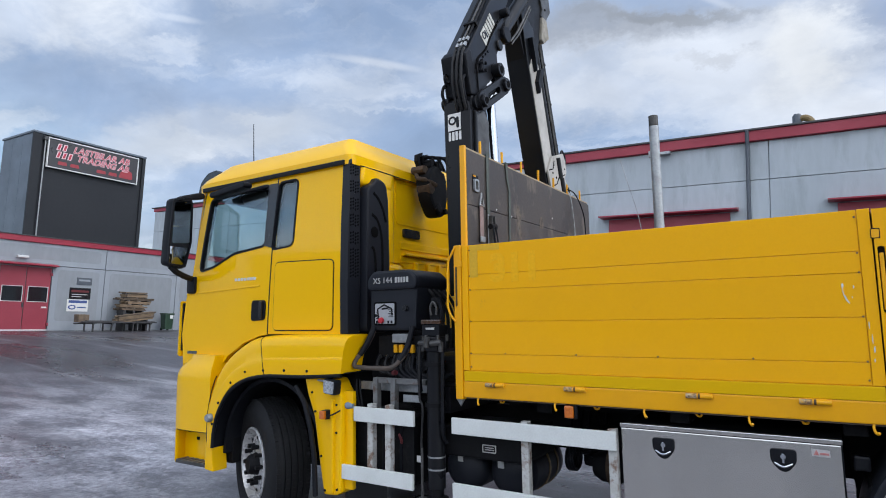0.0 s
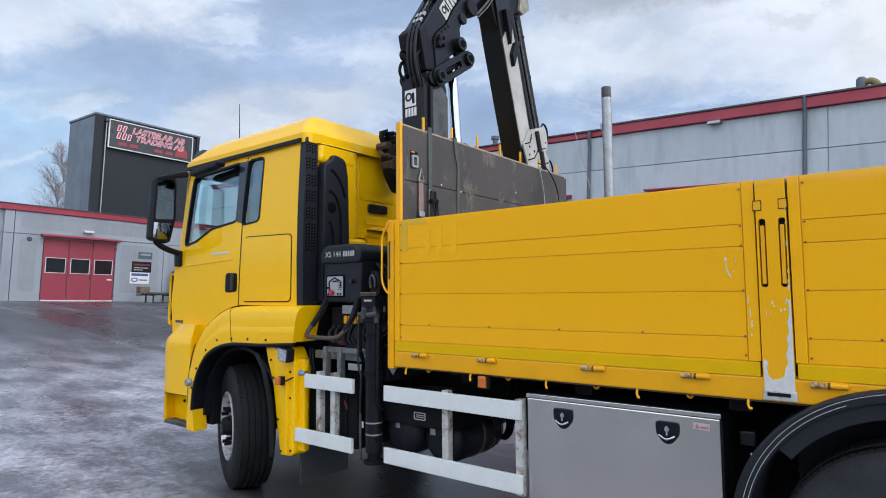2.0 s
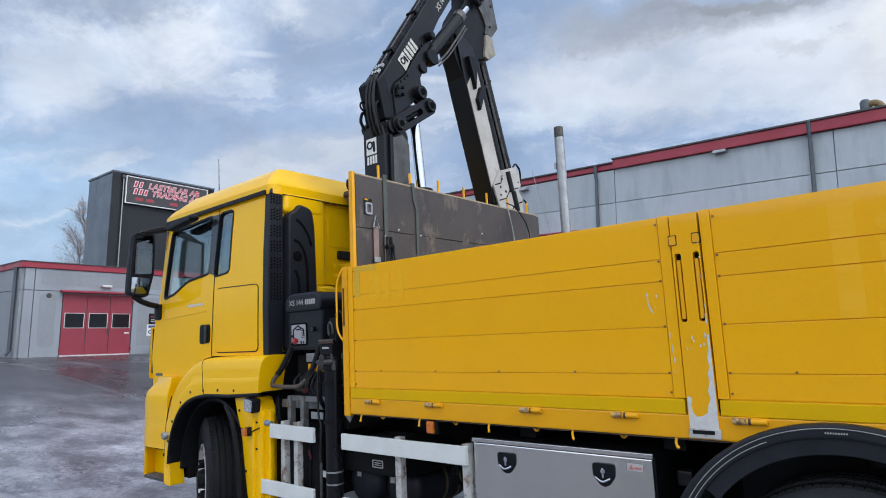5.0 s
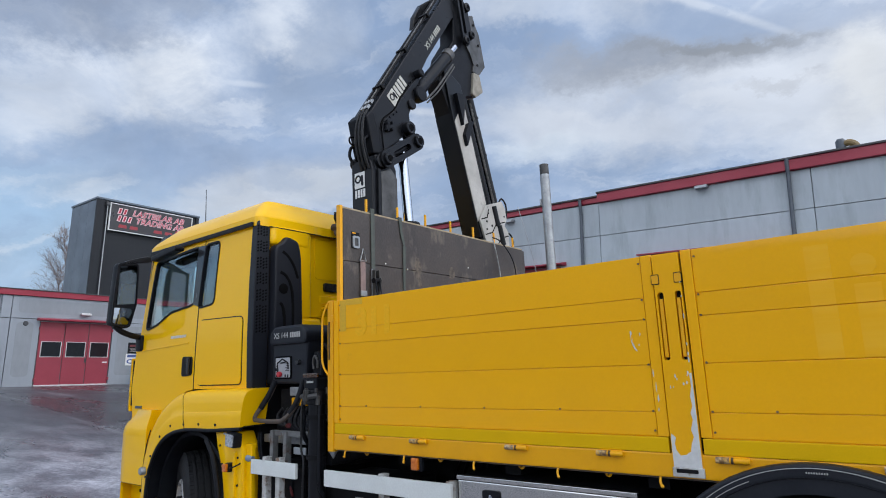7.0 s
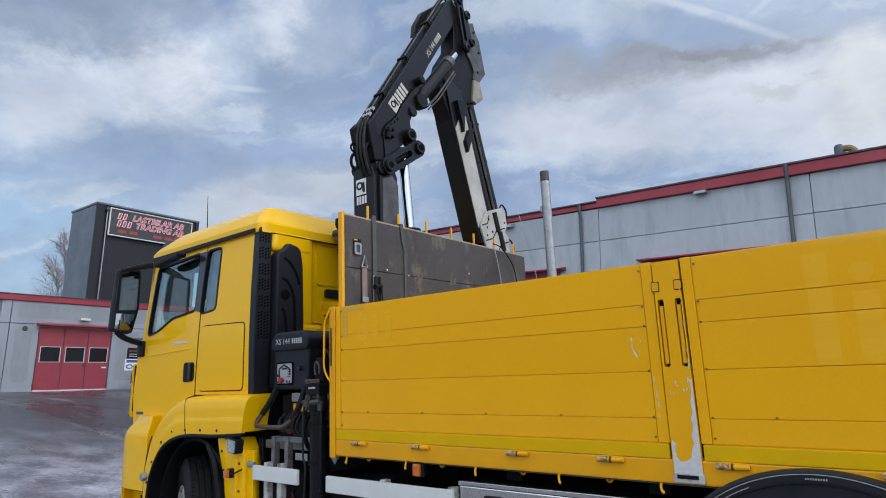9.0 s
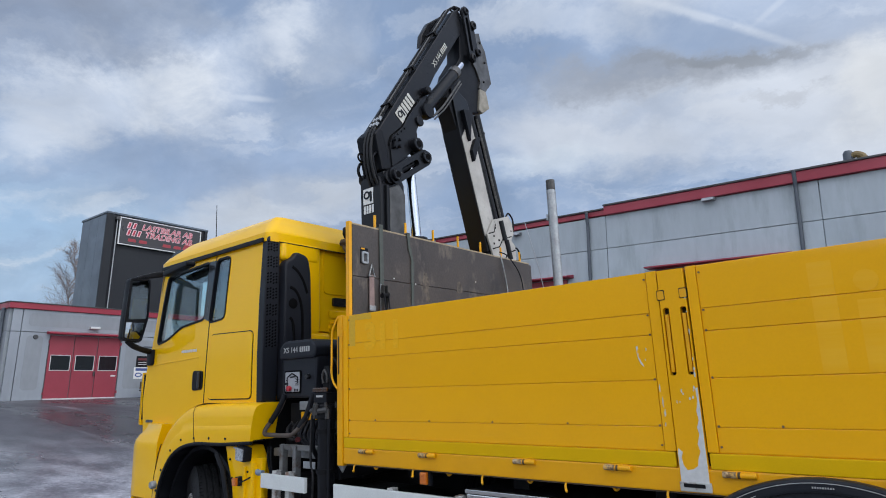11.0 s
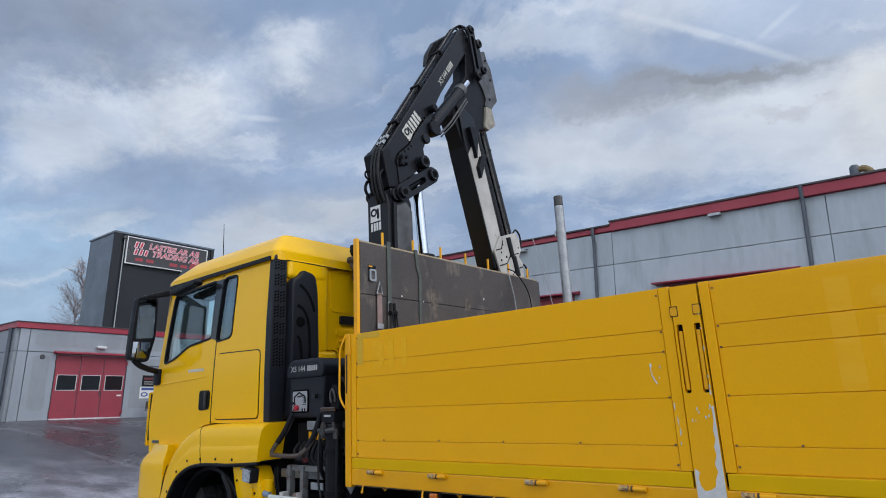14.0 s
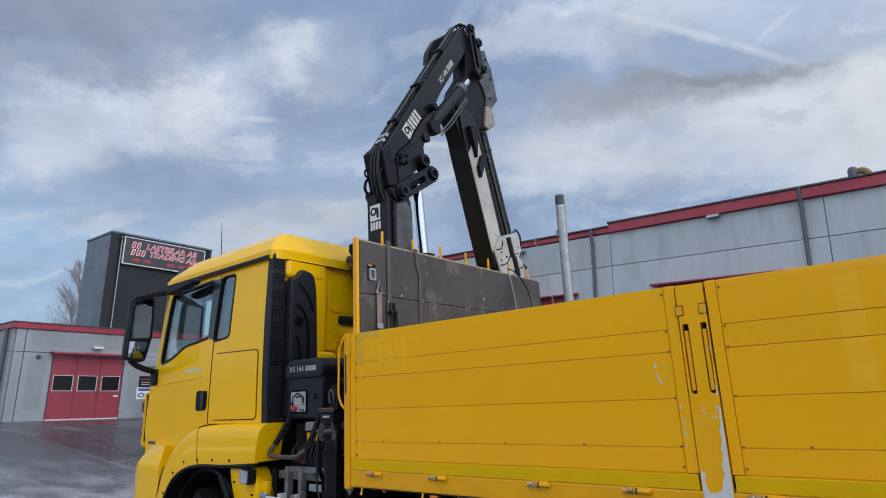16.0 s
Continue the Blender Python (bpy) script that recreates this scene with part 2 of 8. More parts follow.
YELLOW = mat("yellow_paint", (0.89, 0.500, 0.001), 0.42, second=(0.87, 0.482, 0.001), scale=1.2, amount=0.6, fine=140, grain=0.02, coat=0.5, bump=0.05, bump_scale=3.2, rough_var=0.05, spec=0.05)
YELLOW_GATE = mat("yellow_gate_paint", (0.87, 0.427, 0.001), 0.42, second=(0.83, 0.400, 0.002), scale=2.0, amount=0.7, fine=90, grain=0.02, coat=0.55, rough_var=0.08, vary=0.03, spec=0.12, bump=0.05, bump_scale=2.5,
                  dirt=(0.42, 0.25, 0.05), dirt_scale=7, dirt_from=0.68, dirt_to=0.80)
YELLOW_RAIL = mat("yellow_rail_paint", (0.80, 0.378, 0.001), 0.42, spec=0.3, second=(0.70, 0.328, 0.003), scale=5.0, amount=0.6, fine=120, grain=0.02, coat=0.15, dirt=(0.25, 0.13, 0.05), dirt_scale=11, dirt_from=0.66, dirt_to=0.78)
GHOST = mat("faded_letter_yellow", (0.875, 0.452, 0.008), 0.42, second=(0.855, 0.436, 0.004), scale=4, amount=0.4, coat=0.45, spec=0.12)
GHOST_PALE = mat("pale_letter_ghost", (0.88, 0.468, 0.024), 0.40, second=(0.855, 0.418, 0.004), scale=3.0, amount=1.0, fine=20, grain=0.01, coat=0.5, spec=0.12, stretch=(0.25, 1, 7))
GHOST_DARK = mat("faded_label_yellow", (0.70, 0.40, 0.004), 0.36, scale=4, amount=0.4, coat=0.3)
TAPE = mat("reflective_tape", (0.72, 0.425, 0.001), 0.45, second=(0.65, 0.38, 0.001), scale=4, amount=0.6, fine=200, grain=0.05, spec=0.15)
KNUCKLE = mat("worn_hinge_knuckle", (0.62, 0.34, 0.03), 0.6, second=(0.45, 0.40, 0.32), scale=45, amount=1.0, dirt=(0.12, 0.06, 0.03), dirt_scale=38, dirt_from=0.46, dirt_to=0.56)
BOLT = mat("rusty_bolt", (0.20, 0.115, 0.05), 0.7, second=(0.10, 0.055, 0.03), scale=60, amount=0.8)
PRIMER = mat("bare_primer", (0.60, 0.60, 0.585), 0.45, scale=12, amount=0.5)
BLACK = mat("black_plastic", (0.0058, 0.0066, 0.0092), 0.5, second=(0.0100, 0.0114, 0.0150), scale=7, amount=0.7, fine=180, grain=0.15, bump=0.06, bump_scale=300, spec=0.16)
BLACK_GLOSS = mat("black_gloss", (0.012, 0.013, 0.015), 0.18, second=(0.02, 0.02, 0.022), scale=5, amount=0.6)
CHASSIS = mat("chassis_dark_steel", (0.0048, 0.0052, 0.0066), 0.65, second=(0.0095, 0.0096, 0.0105), scale=9, amount=0.7, fine=80, grain=0.2, dirt=(0.018, 0.017, 0.017), dirt_scale=6, spec=0.16)
CRANE = mat("crane_grey_paint", (0.0085, 0.0092, 0.0115), 0.34, second=(0.012, 0.0128, 0.0152), scale=4, amount=0.8, fine=120, grain=0.12, coat=0.03, spec=0.16, dirt=(0.024, 0.023, 0.022), dirt_scale=9, dirt_from=0.64, dirt_to=0.74)
JIB_LIGHT = mat("jib_worn_grey", (0.50, 0.48, 0.44), 0.45, second=(0.36, 0.345, 0.315), scale=5, amount=0.9, fine=80, grain=0.1, dirt=(0.10, 0.09, 0.08), dirt_scale=6, dirt_from=0.6, dirt_to=0.75)
JIB_BLACK = mat("jib_black_paint", (0.0035, 0.0046, 0.0068), 0.40, second=(0.0055, 0.0066, 0.009), scale=3, amount=0.8, fine=90, grain=0.15, spec=0.25)
JIB_TAN = mat("scuffed_stop_block", (0.34, 0.31, 0.25), 0.6, second=(0.17, 0.155, 0.125), scale=12, amount=0.9)
CRANE_LIGHT = mat("crane_worn_steel", (0.10, 0.098, 0.094), 0.42, second=(0.03, 0.029, 0.028), scale=8, amount=0.9, fine=120, grain=0.15, metal=0.3)
CHROME = mat("chrome_rod", (0.52, 0.55, 0.60), 0.10, metal=1.0, scale=3, amount=0.3, rough_var=0.03)
STEEL = mat("brushed_stainless", (0.655, 0.645, 0.615), 0.21, metal=1.0, second=(0.55, 0.545, 0.525), scale=3.2, amount=0.8, fine=240, grain=0.05, rough_var=0.06, stretch=(1, 1, 0.35), bump=0.10, bump_scale=2.2)
ALU = mat("white_aluminium_bar", (0.69, 0.72, 0.70), 0.42, second=(0.58, 0.60, 0.58), scale=5, amount=0.7, fine=90, grain=0.06, dirt=(0.36, 0.33, 0.24), dirt_scale=5, dirt_from=0.64, dirt_to=0.78)
GALV = mat("galvanised_steel", (0.36, 0.38, 0.39), 0.46, metal=0.6, second=(0.26, 0.27, 0.28), scale=14, amount=0.9, fine=60, grain=0.12)
RUSTY = mat("worn_white_post", (0.52, 0.53, 0.52), 0.6, second=(0.34, 0.33, 0.30), scale=12, amount=0.8, dirt=(0.14, 0.065, 0.03), dirt_scale=14, dirt_from=0.50, dirt_to=0.62)
RUST = mat("rust", (0.085, 0.05, 0.025), 0.8, second=(0.03, 0.02, 0.014), scale=20, amount=0.8, bump=0.2)
HOSE = mat("dull_hose_rubber", (0.009, 0.0095, 0.011), 0.55, second=(0.018, 0.018, 0.019), scale=25, amount=0.8, spec=0.3)
RUBBER = mat("tyre_rubber", (0.0085, 0.009, 0.0105), 0.66, second=(0.016, 0.0165, 0.0175), scale=7, amount=0.8, fine=120, grain=0.2, bump=0.15, bump_scale=160, spec=0.2)
WHEEL = mat("wheel_silver", (0.58, 0.58, 0.58), 0.28, metal=0.4, second=(0.40, 0.395, 0.39), scale=8, amount=0.8, dirt=(0.20, 0.18, 0.16), dirt_scale=14, dirt_from=0.62, dirt_to=0.74)
PLY = mat("film_faced_plywood", (0.034, 0.027, 0.024), 0.48, second=(0.070, 0.058, 0.051), scale=5, amount=1.0, fine=90, grain=0.3, stretch=(1, 1.0, 0.55), dirt=(0.25, 0.205, 0.155), dirt_scale=4.2, dirt_from=0.55, dirt_to=0.76)
PLY_EDGE = mat("plywood_edge", (0.42, 0.34, 0.22), 0.7, second=(0.3, 0.23, 0.14), scale=18, amount=0.8)
STRAP_GREEN = mat("green_strap", (0.065, 0.078, 0.070), 0.85, second=(0.10, 0.11, 0.10), scale=20, amount=0.8, fine=300, grain=0.2)
STRAP_RED = mat("faded_red_strap", (0.27, 0.19, 0.175), 0.85, second=(0.19, 0.135, 0.125), scale=20, amount=0.8, fine=300, grain=0.2)
BEACON = mat("dull_amber_lens", (0.055, 0.022, 0.006), 0.25, second=(0.035, 0.014, 0.004), scale=40, amount=0.7, coat=0.5)
STRIP = mat("dark_slate_plastic", (0.0105, 0.0122, 0.0175), 0.45, spec=0.25, second=(0.0135, 0.0155, 0.021), scale=6, amount=0.7, fine=160, grain=0.12)
HOLE = mat("deep_black", (0.003, 0.003, 0.0035), 0.9, scale=6, amount=0.5, spec=0.1)
AMBER = mat("amber_lens", (0.50, 0.105, 0.006), 0.15, second=(0.66, 0.20, 0.012), scale=60, amount=0.7, coat=0.6)
FADED = mat("faded_print", (0.42, 0.42, 0.41), 0.6, scale=30, amount=0.4)
WHITE = mat("white_print", (0.72, 0.72, 0.70), 0.5, scale=30, amount=0.4)
RED = mat("red_print", (0.45, 0.02, 0.03), 0.5, scale=20, amount=0.3)
DULL_RED = mat("dull_red_rubber", (0.13, 0.014, 0.018), 0.6, second=(0.07, 0.01, 0.012), scale=30, amount=0.8)
MUDGUARD = mat("mudguard_plastic", (0.0125, 0.0145, 0.0195), 0.42, second=(0.018, 0.020, 0.025), scale=5, amount=0.8, fine=120, grain=0.12, spec=0.25)
WEATHERED = mat("weathered_galvanised", (0.20, 0.21, 0.215), 0.55, second=(0.12, 0.115, 0.11), scale=11, amount=0.9, metal=0.3, dirt=(0.09, 0.045, 0.022), dirt_scale=13, dirt_from=0.54, dirt_to=0.66)
LENS = mat("clear_lamp_lens", (0.46, 0.49, 0.53), 0.10, second=(0.16, 0.17, 0.18), scale=70, amount=1.0, coat=0.6)
MIRROR = mat("mirror_glass", (0.19, 0.215, 0.24), 0.03, metal=1.0, scale=1, amount=0.1, rough_var=0.0, grain=0.0)
CONCRETE = mat("grey_concrete_panel", (0.268, 0.292, 0.318), 0.82, second=(0.236, 0.254, 0.272), scale=0.35, amount=0.9, fine=4.0, grain=0.07, vary=0.05, dirt=(0.165, 0.17, 0.172), dirt_scale=0.5, dirt_from=0.60, dirt_to=0.85, bump=0.05, bump_scale=30, stretch=(1, 1, 0.4))
CONCRETE_RIM = mat("pale_concrete_rim", (0.305, 0.334, 0.370), 0.8, second=(0.248, 0.27, 0.30), scale=0.5, amount=0.9, fine=4.0, grain=0.06, dirt=(0.19, 0.195, 0.20), dirt_scale=0.7, dirt_from=0.60, dirt_to=0.82, stretch=(1, 1, 0.35))
CONCRETE_LIGHT = mat("light_blue_grey_panel", (0.405, 0.450, 0.485), 0.78, second=(0.350, 0.392, 0.425), scale=0.3, amount=0.9, fine=3.0, grain=0.06, vary=0.06, dirt=(0.27, 0.305, 0.325), dirt_scale=0.9, dirt_from=0.50, dirt_to=0.70, stretch=(1, 1, 0.22), bump=0.04, bump_scale=25)
JOINT_PALE = mat("pale_joint_grey", (0.30, 0.335, 0.365), 0.9, scale=4, amount=0.4)
JOINT = mat("joint_shadow_grey", (0.16, 0.165, 0.17), 0.9, scale=4, amount=0.4)
RED_CLAD = mat("red_cladding", (0.31, 0.020, 0.042), 0.45, second=(0.26, 0.017, 0.036), scale=0.7, amount=0.8, fine=20, grain=0.05)
RED_DOOR = mat("red_door_paint", (0.29, 0.033, 0.055), 0.5, second=(0.245, 0.028, 0.046), scale=0.8, amount=0.8, fine=20, grain=0.06, dirt=(0.22, 0.04, 0.05), dirt_scale=2, dirt_from=0.62, dirt_to=0.8)
GUTTER = mat("dark_gutter", (0.05, 0.052, 0.056), 0.5, scale=3, amount=0.5)
PIPE = mat("slate_downpipe", (0.075, 0.09, 0.11), 0.5, scale=3, amount=0.6)
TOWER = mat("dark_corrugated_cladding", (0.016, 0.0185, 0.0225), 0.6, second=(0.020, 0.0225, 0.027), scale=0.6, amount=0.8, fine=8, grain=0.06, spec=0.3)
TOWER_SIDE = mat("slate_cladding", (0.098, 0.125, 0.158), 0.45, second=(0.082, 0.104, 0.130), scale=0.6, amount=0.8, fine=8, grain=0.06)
DARKPANE = mat("dark_window_pane", (0.012, 0.014, 0.016), 0.06, scale=2, amount=0.6, rough_var=0.02)
WINFRAME = mat("white_window_frame", (0.6, 0.6, 0.6), 0.5, scale=6, amount=0.4)
WOOD = mat("weathered_wood", (0.165, 0.118, 0.076), 0.8, second=(0.070, 0.054, 0.042), scale=3, amount=0.9, fine=25, grain=0.2, vary=0.25)
GREY_BOARD = mat("wet_grey_board", (0.050, 0.050, 0.052), 0.6, second=(0.028, 0.028, 0.03), scale=3, amount=0.9, fine=25, grain=0.2, vary=0.2)
BIN = mat("green_bin_plastic", (0.025, 0.06, 0.035), 0.5, scale=6, amount=0.5)
BARK = mat("birch_bark", (0.30, 0.255, 0.24), 0.9, second=(0.17, 0.14, 0.135), scale=3, amount=0.9)
PANE_BACKING = mat("slate_pane_backing", (0.055, 0.075, 0.095), 0.85, second=(0.04, 0.055, 0.07), scale=6, amount=0.7)
SEATCLOTH = mat("dark_seat_cloth", (0.014, 0.0145, 0.017), 0.9, scale=10, amount=0.6)
BLUE = mat("blue_coupling", (0.20, 0.27, 0.38), 0.5, scale=20, amount=0.5)
FLOOR_PLY = mat("brown_deck_plywood", (0.10, 0.075, 0.06), 0.6, scale=6, amount=0.7)


def glass_material():
    m = bpy.data.materials.new("window_glass")
    m.use_nodes = True
    n, l = m.node_tree.nodes, m.node_tree.links
    n.clear()
    out = n.new("ShaderNodeOutputMaterial")
    mix = n.new("ShaderNodeMixShader")
    clear = n.new("ShaderNodeBsdfTransparent")
    clear.inputs[0].default_value = (0.86, 0.95, 0.96, 1)
    gloss = n.new("ShaderNodeBsdfGlossy")
    gloss.inputs["Roughness"].default_value = 0.02
    lw = n.new("ShaderNodeLayerWeight")
    lw.inputs[0].default_value = 0.5
    pw = n.new("ShaderNodeMath")
    pw.operation, pw.inputs[1].default_value = "POWER", 3.0
    ad = n.new("ShaderNodeMath")
    ad.operation, ad.inputs[1].default_value, ad.inputs[2].default_value = "MULTIPLY_ADD", 0.6, 0.07
    l.new(lw.outputs["Facing"], pw.inputs[0])
    l.new(pw.outputs[0], ad.inputs[0])
    l.new(ad.outputs[0], mix.inputs[0])
    l.new(clear.outputs[0], mix.inputs[1])
    l.new(gloss.outputs[0], mix.inputs[2])
    l.new(mix.outputs[0], out.inputs[0])
    return m


GLASS = glass_material()


def asphalt_material():
    """Wet patched asphalt with dried, dusty streaks."""
    m = bpy.data.materials.new("wet_asphalt")
    m.use_nodes = True
    n, l = m.node_tree.nodes, m.node_tree.links
    b = n["Principled BSDF"]
    co = n.new("ShaderNodeTexCoord")

    def tex(scale, detail, rough, stretch=(1, 1, 1)):
        mp = n.new("ShaderNodeMapping")
        mp.inputs["Scale"].default_value = stretch
        mp.inputs["Rotation"].default_value = (0, 0, radians(20))
        l.new(co.outputs["Object"], mp.inputs[0])
        t = n.new("ShaderNodeTexNoise")
        t.inputs["Scale"].default_value, t.inputs["Detail"].default_value, t.inputs["Roughness"].default_value = scale, detail, rough
        l.new(mp.outputs[0], t.inputs["Vector"])
        return t.outputs["Fac"]

    def ramp(v, stops):
        r = n.new("ShaderNodeValToRGB")
        for i, (p, c) in enumerate(stops):
            el = r.color_ramp.elements[i] if i < 2 else r.color_ramp.elements.new(p)
            el.position, el.color = p, (*c, 1)
        l.new(v, r.inputs[0])
        return r.outputs[0]

    def mix(f, a, b2, blend="MIX"):
        x = n.new("ShaderNodeMix")
        x.data_type, x.blend_type = "RGBA", blend
        for key, val in (("Factor", f), ("A", a), ("B", b2)):
            if isinstance(val, float):
                x.inputs[key].default_value = val
            else:
                l.new(val, x.inputs[key])
        return x.outputs["Result"]

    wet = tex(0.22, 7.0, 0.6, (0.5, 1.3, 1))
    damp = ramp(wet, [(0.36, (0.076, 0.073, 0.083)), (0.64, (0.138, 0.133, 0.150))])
    soaked_and_shade = ramp(wet, [(0.36, (0.020, 0.019, 0.022)), (0.64, (0.058, 0.054, 0.060))])
    both = n.new("ShaderNodeMix")
    both.data_type = "FLOAT"
    both.inputs["Factor"].default_value = 0.38
    l.new(tex(1.15, 13.0, 0.68, (0.62, 1.35, 1)), both.inputs["A"])
    l.new(tex(14.0, 8.0, 0.75), both.inputs["B"])
    streak = ramp(both.outputs["Result"], [(0.44, (0, 0, 0)), (0.585, (1, 1, 1))])
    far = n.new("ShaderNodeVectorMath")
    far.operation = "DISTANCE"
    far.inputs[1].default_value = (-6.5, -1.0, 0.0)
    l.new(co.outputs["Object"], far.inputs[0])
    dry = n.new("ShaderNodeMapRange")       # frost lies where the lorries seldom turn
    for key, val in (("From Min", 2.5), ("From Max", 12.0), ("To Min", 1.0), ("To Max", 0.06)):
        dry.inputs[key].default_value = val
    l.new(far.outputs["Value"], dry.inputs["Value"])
    lorry_shade = n.new("ShaderNodeMapping")        # the lorry's shade painted on: dark, frost-free ground under and round it
    lorry_shade.vector_type = "TEXTURE"
    lorry_shade.inputs["Location"].default_value, lorry_shade.inputs["Scale"].default_value = (0.9, 1.25, 0), (4.4, 1.75, 1)
    l.new(co.outputs["Object"], lorry_shade.inputs[0])
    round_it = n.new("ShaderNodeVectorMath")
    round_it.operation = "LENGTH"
    l.new(lorry_shade.outputs[0], round_it.inputs[0])
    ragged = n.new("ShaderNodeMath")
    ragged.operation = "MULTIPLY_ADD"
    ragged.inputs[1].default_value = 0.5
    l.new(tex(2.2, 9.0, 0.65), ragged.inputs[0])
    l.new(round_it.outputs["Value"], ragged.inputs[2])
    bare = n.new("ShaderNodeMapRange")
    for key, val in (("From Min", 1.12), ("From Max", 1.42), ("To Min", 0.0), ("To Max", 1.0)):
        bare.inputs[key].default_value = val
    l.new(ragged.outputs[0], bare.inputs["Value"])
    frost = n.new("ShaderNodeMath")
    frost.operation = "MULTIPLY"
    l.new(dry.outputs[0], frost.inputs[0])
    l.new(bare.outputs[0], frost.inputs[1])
    base = mix(frost.outputs[0], soaked_and_shade, damp)
    dm = n.new("ShaderNodeMath")
    dm.operation = "MULTIPLY"
    l.new(streak, dm.inputs[0])
    l.new(frost.outputs[0], dm.inputs[1])
    # long pale tyre tracks over the wet far yard
    track = ramp(tex(1.0, 5.0, 0.5, (0.10, 1.6, 1)), [(0.60, (0, 0, 0)), (0.72, (0.45, 0.45, 0.45))])
    am = n.new("ShaderNodeMath")
    am.operation, am.use_clamp = "ADD", True
    l.new(dm.outputs[0], am.inputs[0])
    l.new(track, am.inputs[1])
    streak = am.outputs[0]
    pale = ramp(tex(9.0, 6.0, 0.7), [(0.35, (0.29, 0.285, 0.31)), (0.65, (0.58, 0.57, 0.605))])
    c = mix(streak, base, pale)
    stones = ramp(tex(130.0, 3.0, 0.6), [(0.35, (0.6, 0.6, 0.6)), (0.7, (1.45, 1.45, 1.45))])
    c = mix(1.0, c, stones, "MULTIPLY")
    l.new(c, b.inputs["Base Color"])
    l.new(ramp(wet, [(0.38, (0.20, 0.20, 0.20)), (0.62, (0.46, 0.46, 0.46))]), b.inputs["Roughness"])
    bp = n.new("ShaderNodeBump")
    bp.inputs["Strength"].default_value, bp.inputs["Distance"].default_value = 0.35, 0.006
    l.new(tex(90.0, 4.0, 0.6), bp.inputs["Height"])
    l.new(bp.outputs[0], b.inputs["Normal"])
    return m


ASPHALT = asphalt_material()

# ---- building helpers ----


def empty(name, label, category, m=None, group="", kind=""):
    ob = tagged(new(name), label, category, group, kind)
    ob.empty_display_size = 0.2
    if m is not None:
        ob.matrix_world = m
    return ob


def finish(bm, name, sharp=35):
    bmesh.ops.recalc_face_normals(bm, faces=bm.faces)
    limit = radians(sharp)
    for f in bm.faces:
        f.smooth = True
    area = {f: f.calc_area() for f in bm.faces}
    for e in bm.edges:
        if len(e.link_faces) == 2:
            a, b = sorted(area[f] for f in e.link_faces)
            e.smooth = e.calc_face_angle(0) < limit and b < 6 * a + 1e-9      # broad faces stay flat beside their bevels
    me = bpy.data.meshes.new(name)
    bm.to_mesh(me)
    bm.free()
    return me


def part(name, bm, material, parent=None, label="", sharp=35):
    """Links a bmesh as one mesh object under a thing or under a part."""
    me = bm if isinstance(bm, bpy.types.Mesh) else finish(bm, name, sharp)
    if not me.materials:
        me.materials.append(material)
    ob = new(name, me)
    if parent is not None:
        ob.parent = parent
    return tagged(ob, label)


def box(x0, x1, y0, y1, z0, z1, bevel=0.0, bm=None, seg=2):
    bm = bm or bmesh.new()
    m = Matrix.Translation(((x0 + x1) / 2, (y0 + y1) / 2, (z0 + z1) / 2)) @ Matrix.Diagonal((abs(x1 - x0), abs(y1 - y0), abs(z1 - z0), 1))
    vs = bmesh.ops.create_cube(bm, size=1, matrix=m)["verts"]
    if bevel:
        es = list({e for v in vs for e in v.link_edges})
        bmesh.ops.bevel(bm, geom=es, offset=bevel, segments=seg, profile=0.6, affect="EDGES")
    return bm


def rod(p0, p1, r, seg=16, bm=None, r2=None, bevel=0.0):
    bm = bm or bmesh.new()
    p0, p1 = Vector(p0), Vector(p1)
    d = p1 - p0
    m = Matrix.Translation((p0 + p1) / 2) @ d.to_track_quat("Z", "Y").to_matrix().to_4x4()
    vs = bmesh.ops.create_cone(bm, cap_ends=True, segments=seg, radius1=r, radius2=r if r2 is None else r2, depth=d.length, matrix=m)["verts"]
    if bevel:
        es = [e for e in {e for v in vs for e in v.link_edges} if len(e.link_faces) == 2 and any(len(f.verts) > 4 for f in e.link_faces)]
        bmesh.ops.bevel(bm, geom=es, offset=bevel, segments=2, profile=0.6, affect="EDGES")
    return bm


def slab(outline, lo, hi, axis="y", holes=(), bevel=0.0, bm=None):
    """A plate: an outline (and holes) in the plane across an axis, from lo to hi along it."""
    bm = bm or bmesh.new()
    place = {"y": lambda a, b, c: (a, c, b), "x": lambda a, b, c: (c, a, b), "z": lambda a, b, c: (a, b, c)}[axis]
    loops = [list(outline), *[list(h) for h in holes]]
    rims = []
    for v in (lo, hi):
        rim, edges = [], []
        for lp in loops:
            vs = [bm.verts.new(place(p[0], p[1], v)) for p in lp]
            edges += [bm.edges.new((vs[i], vs[(i + 1) % len(vs)])) for i in range(len(vs))]
            rim.append(vs)
        if holes:
            bmesh.ops.triangle_fill(bm, use_beauty=True, use_dissolve=True, edges=edges)
        else:
            bm.faces.new(rim[0])
        rims.append(rim)
    for a, b in zip(*rims):
        for i in range(len(a)):
            j = (i + 1) % len(a)
            bm.faces.new((a[i], a[j], b[j], b[i]))
    if bevel:
        bmesh.ops.recalc_face_normals(bm, faces=bm.faces)
        es = [e for e in bm.edges if len(e.link_faces) == 2 and e.calc_face_angle(0) > 0.9]
        bmesh.ops.bevel(bm, geom=es, offset=bevel, segments=2, profile=0.6, affect="EDGES")
    return bm


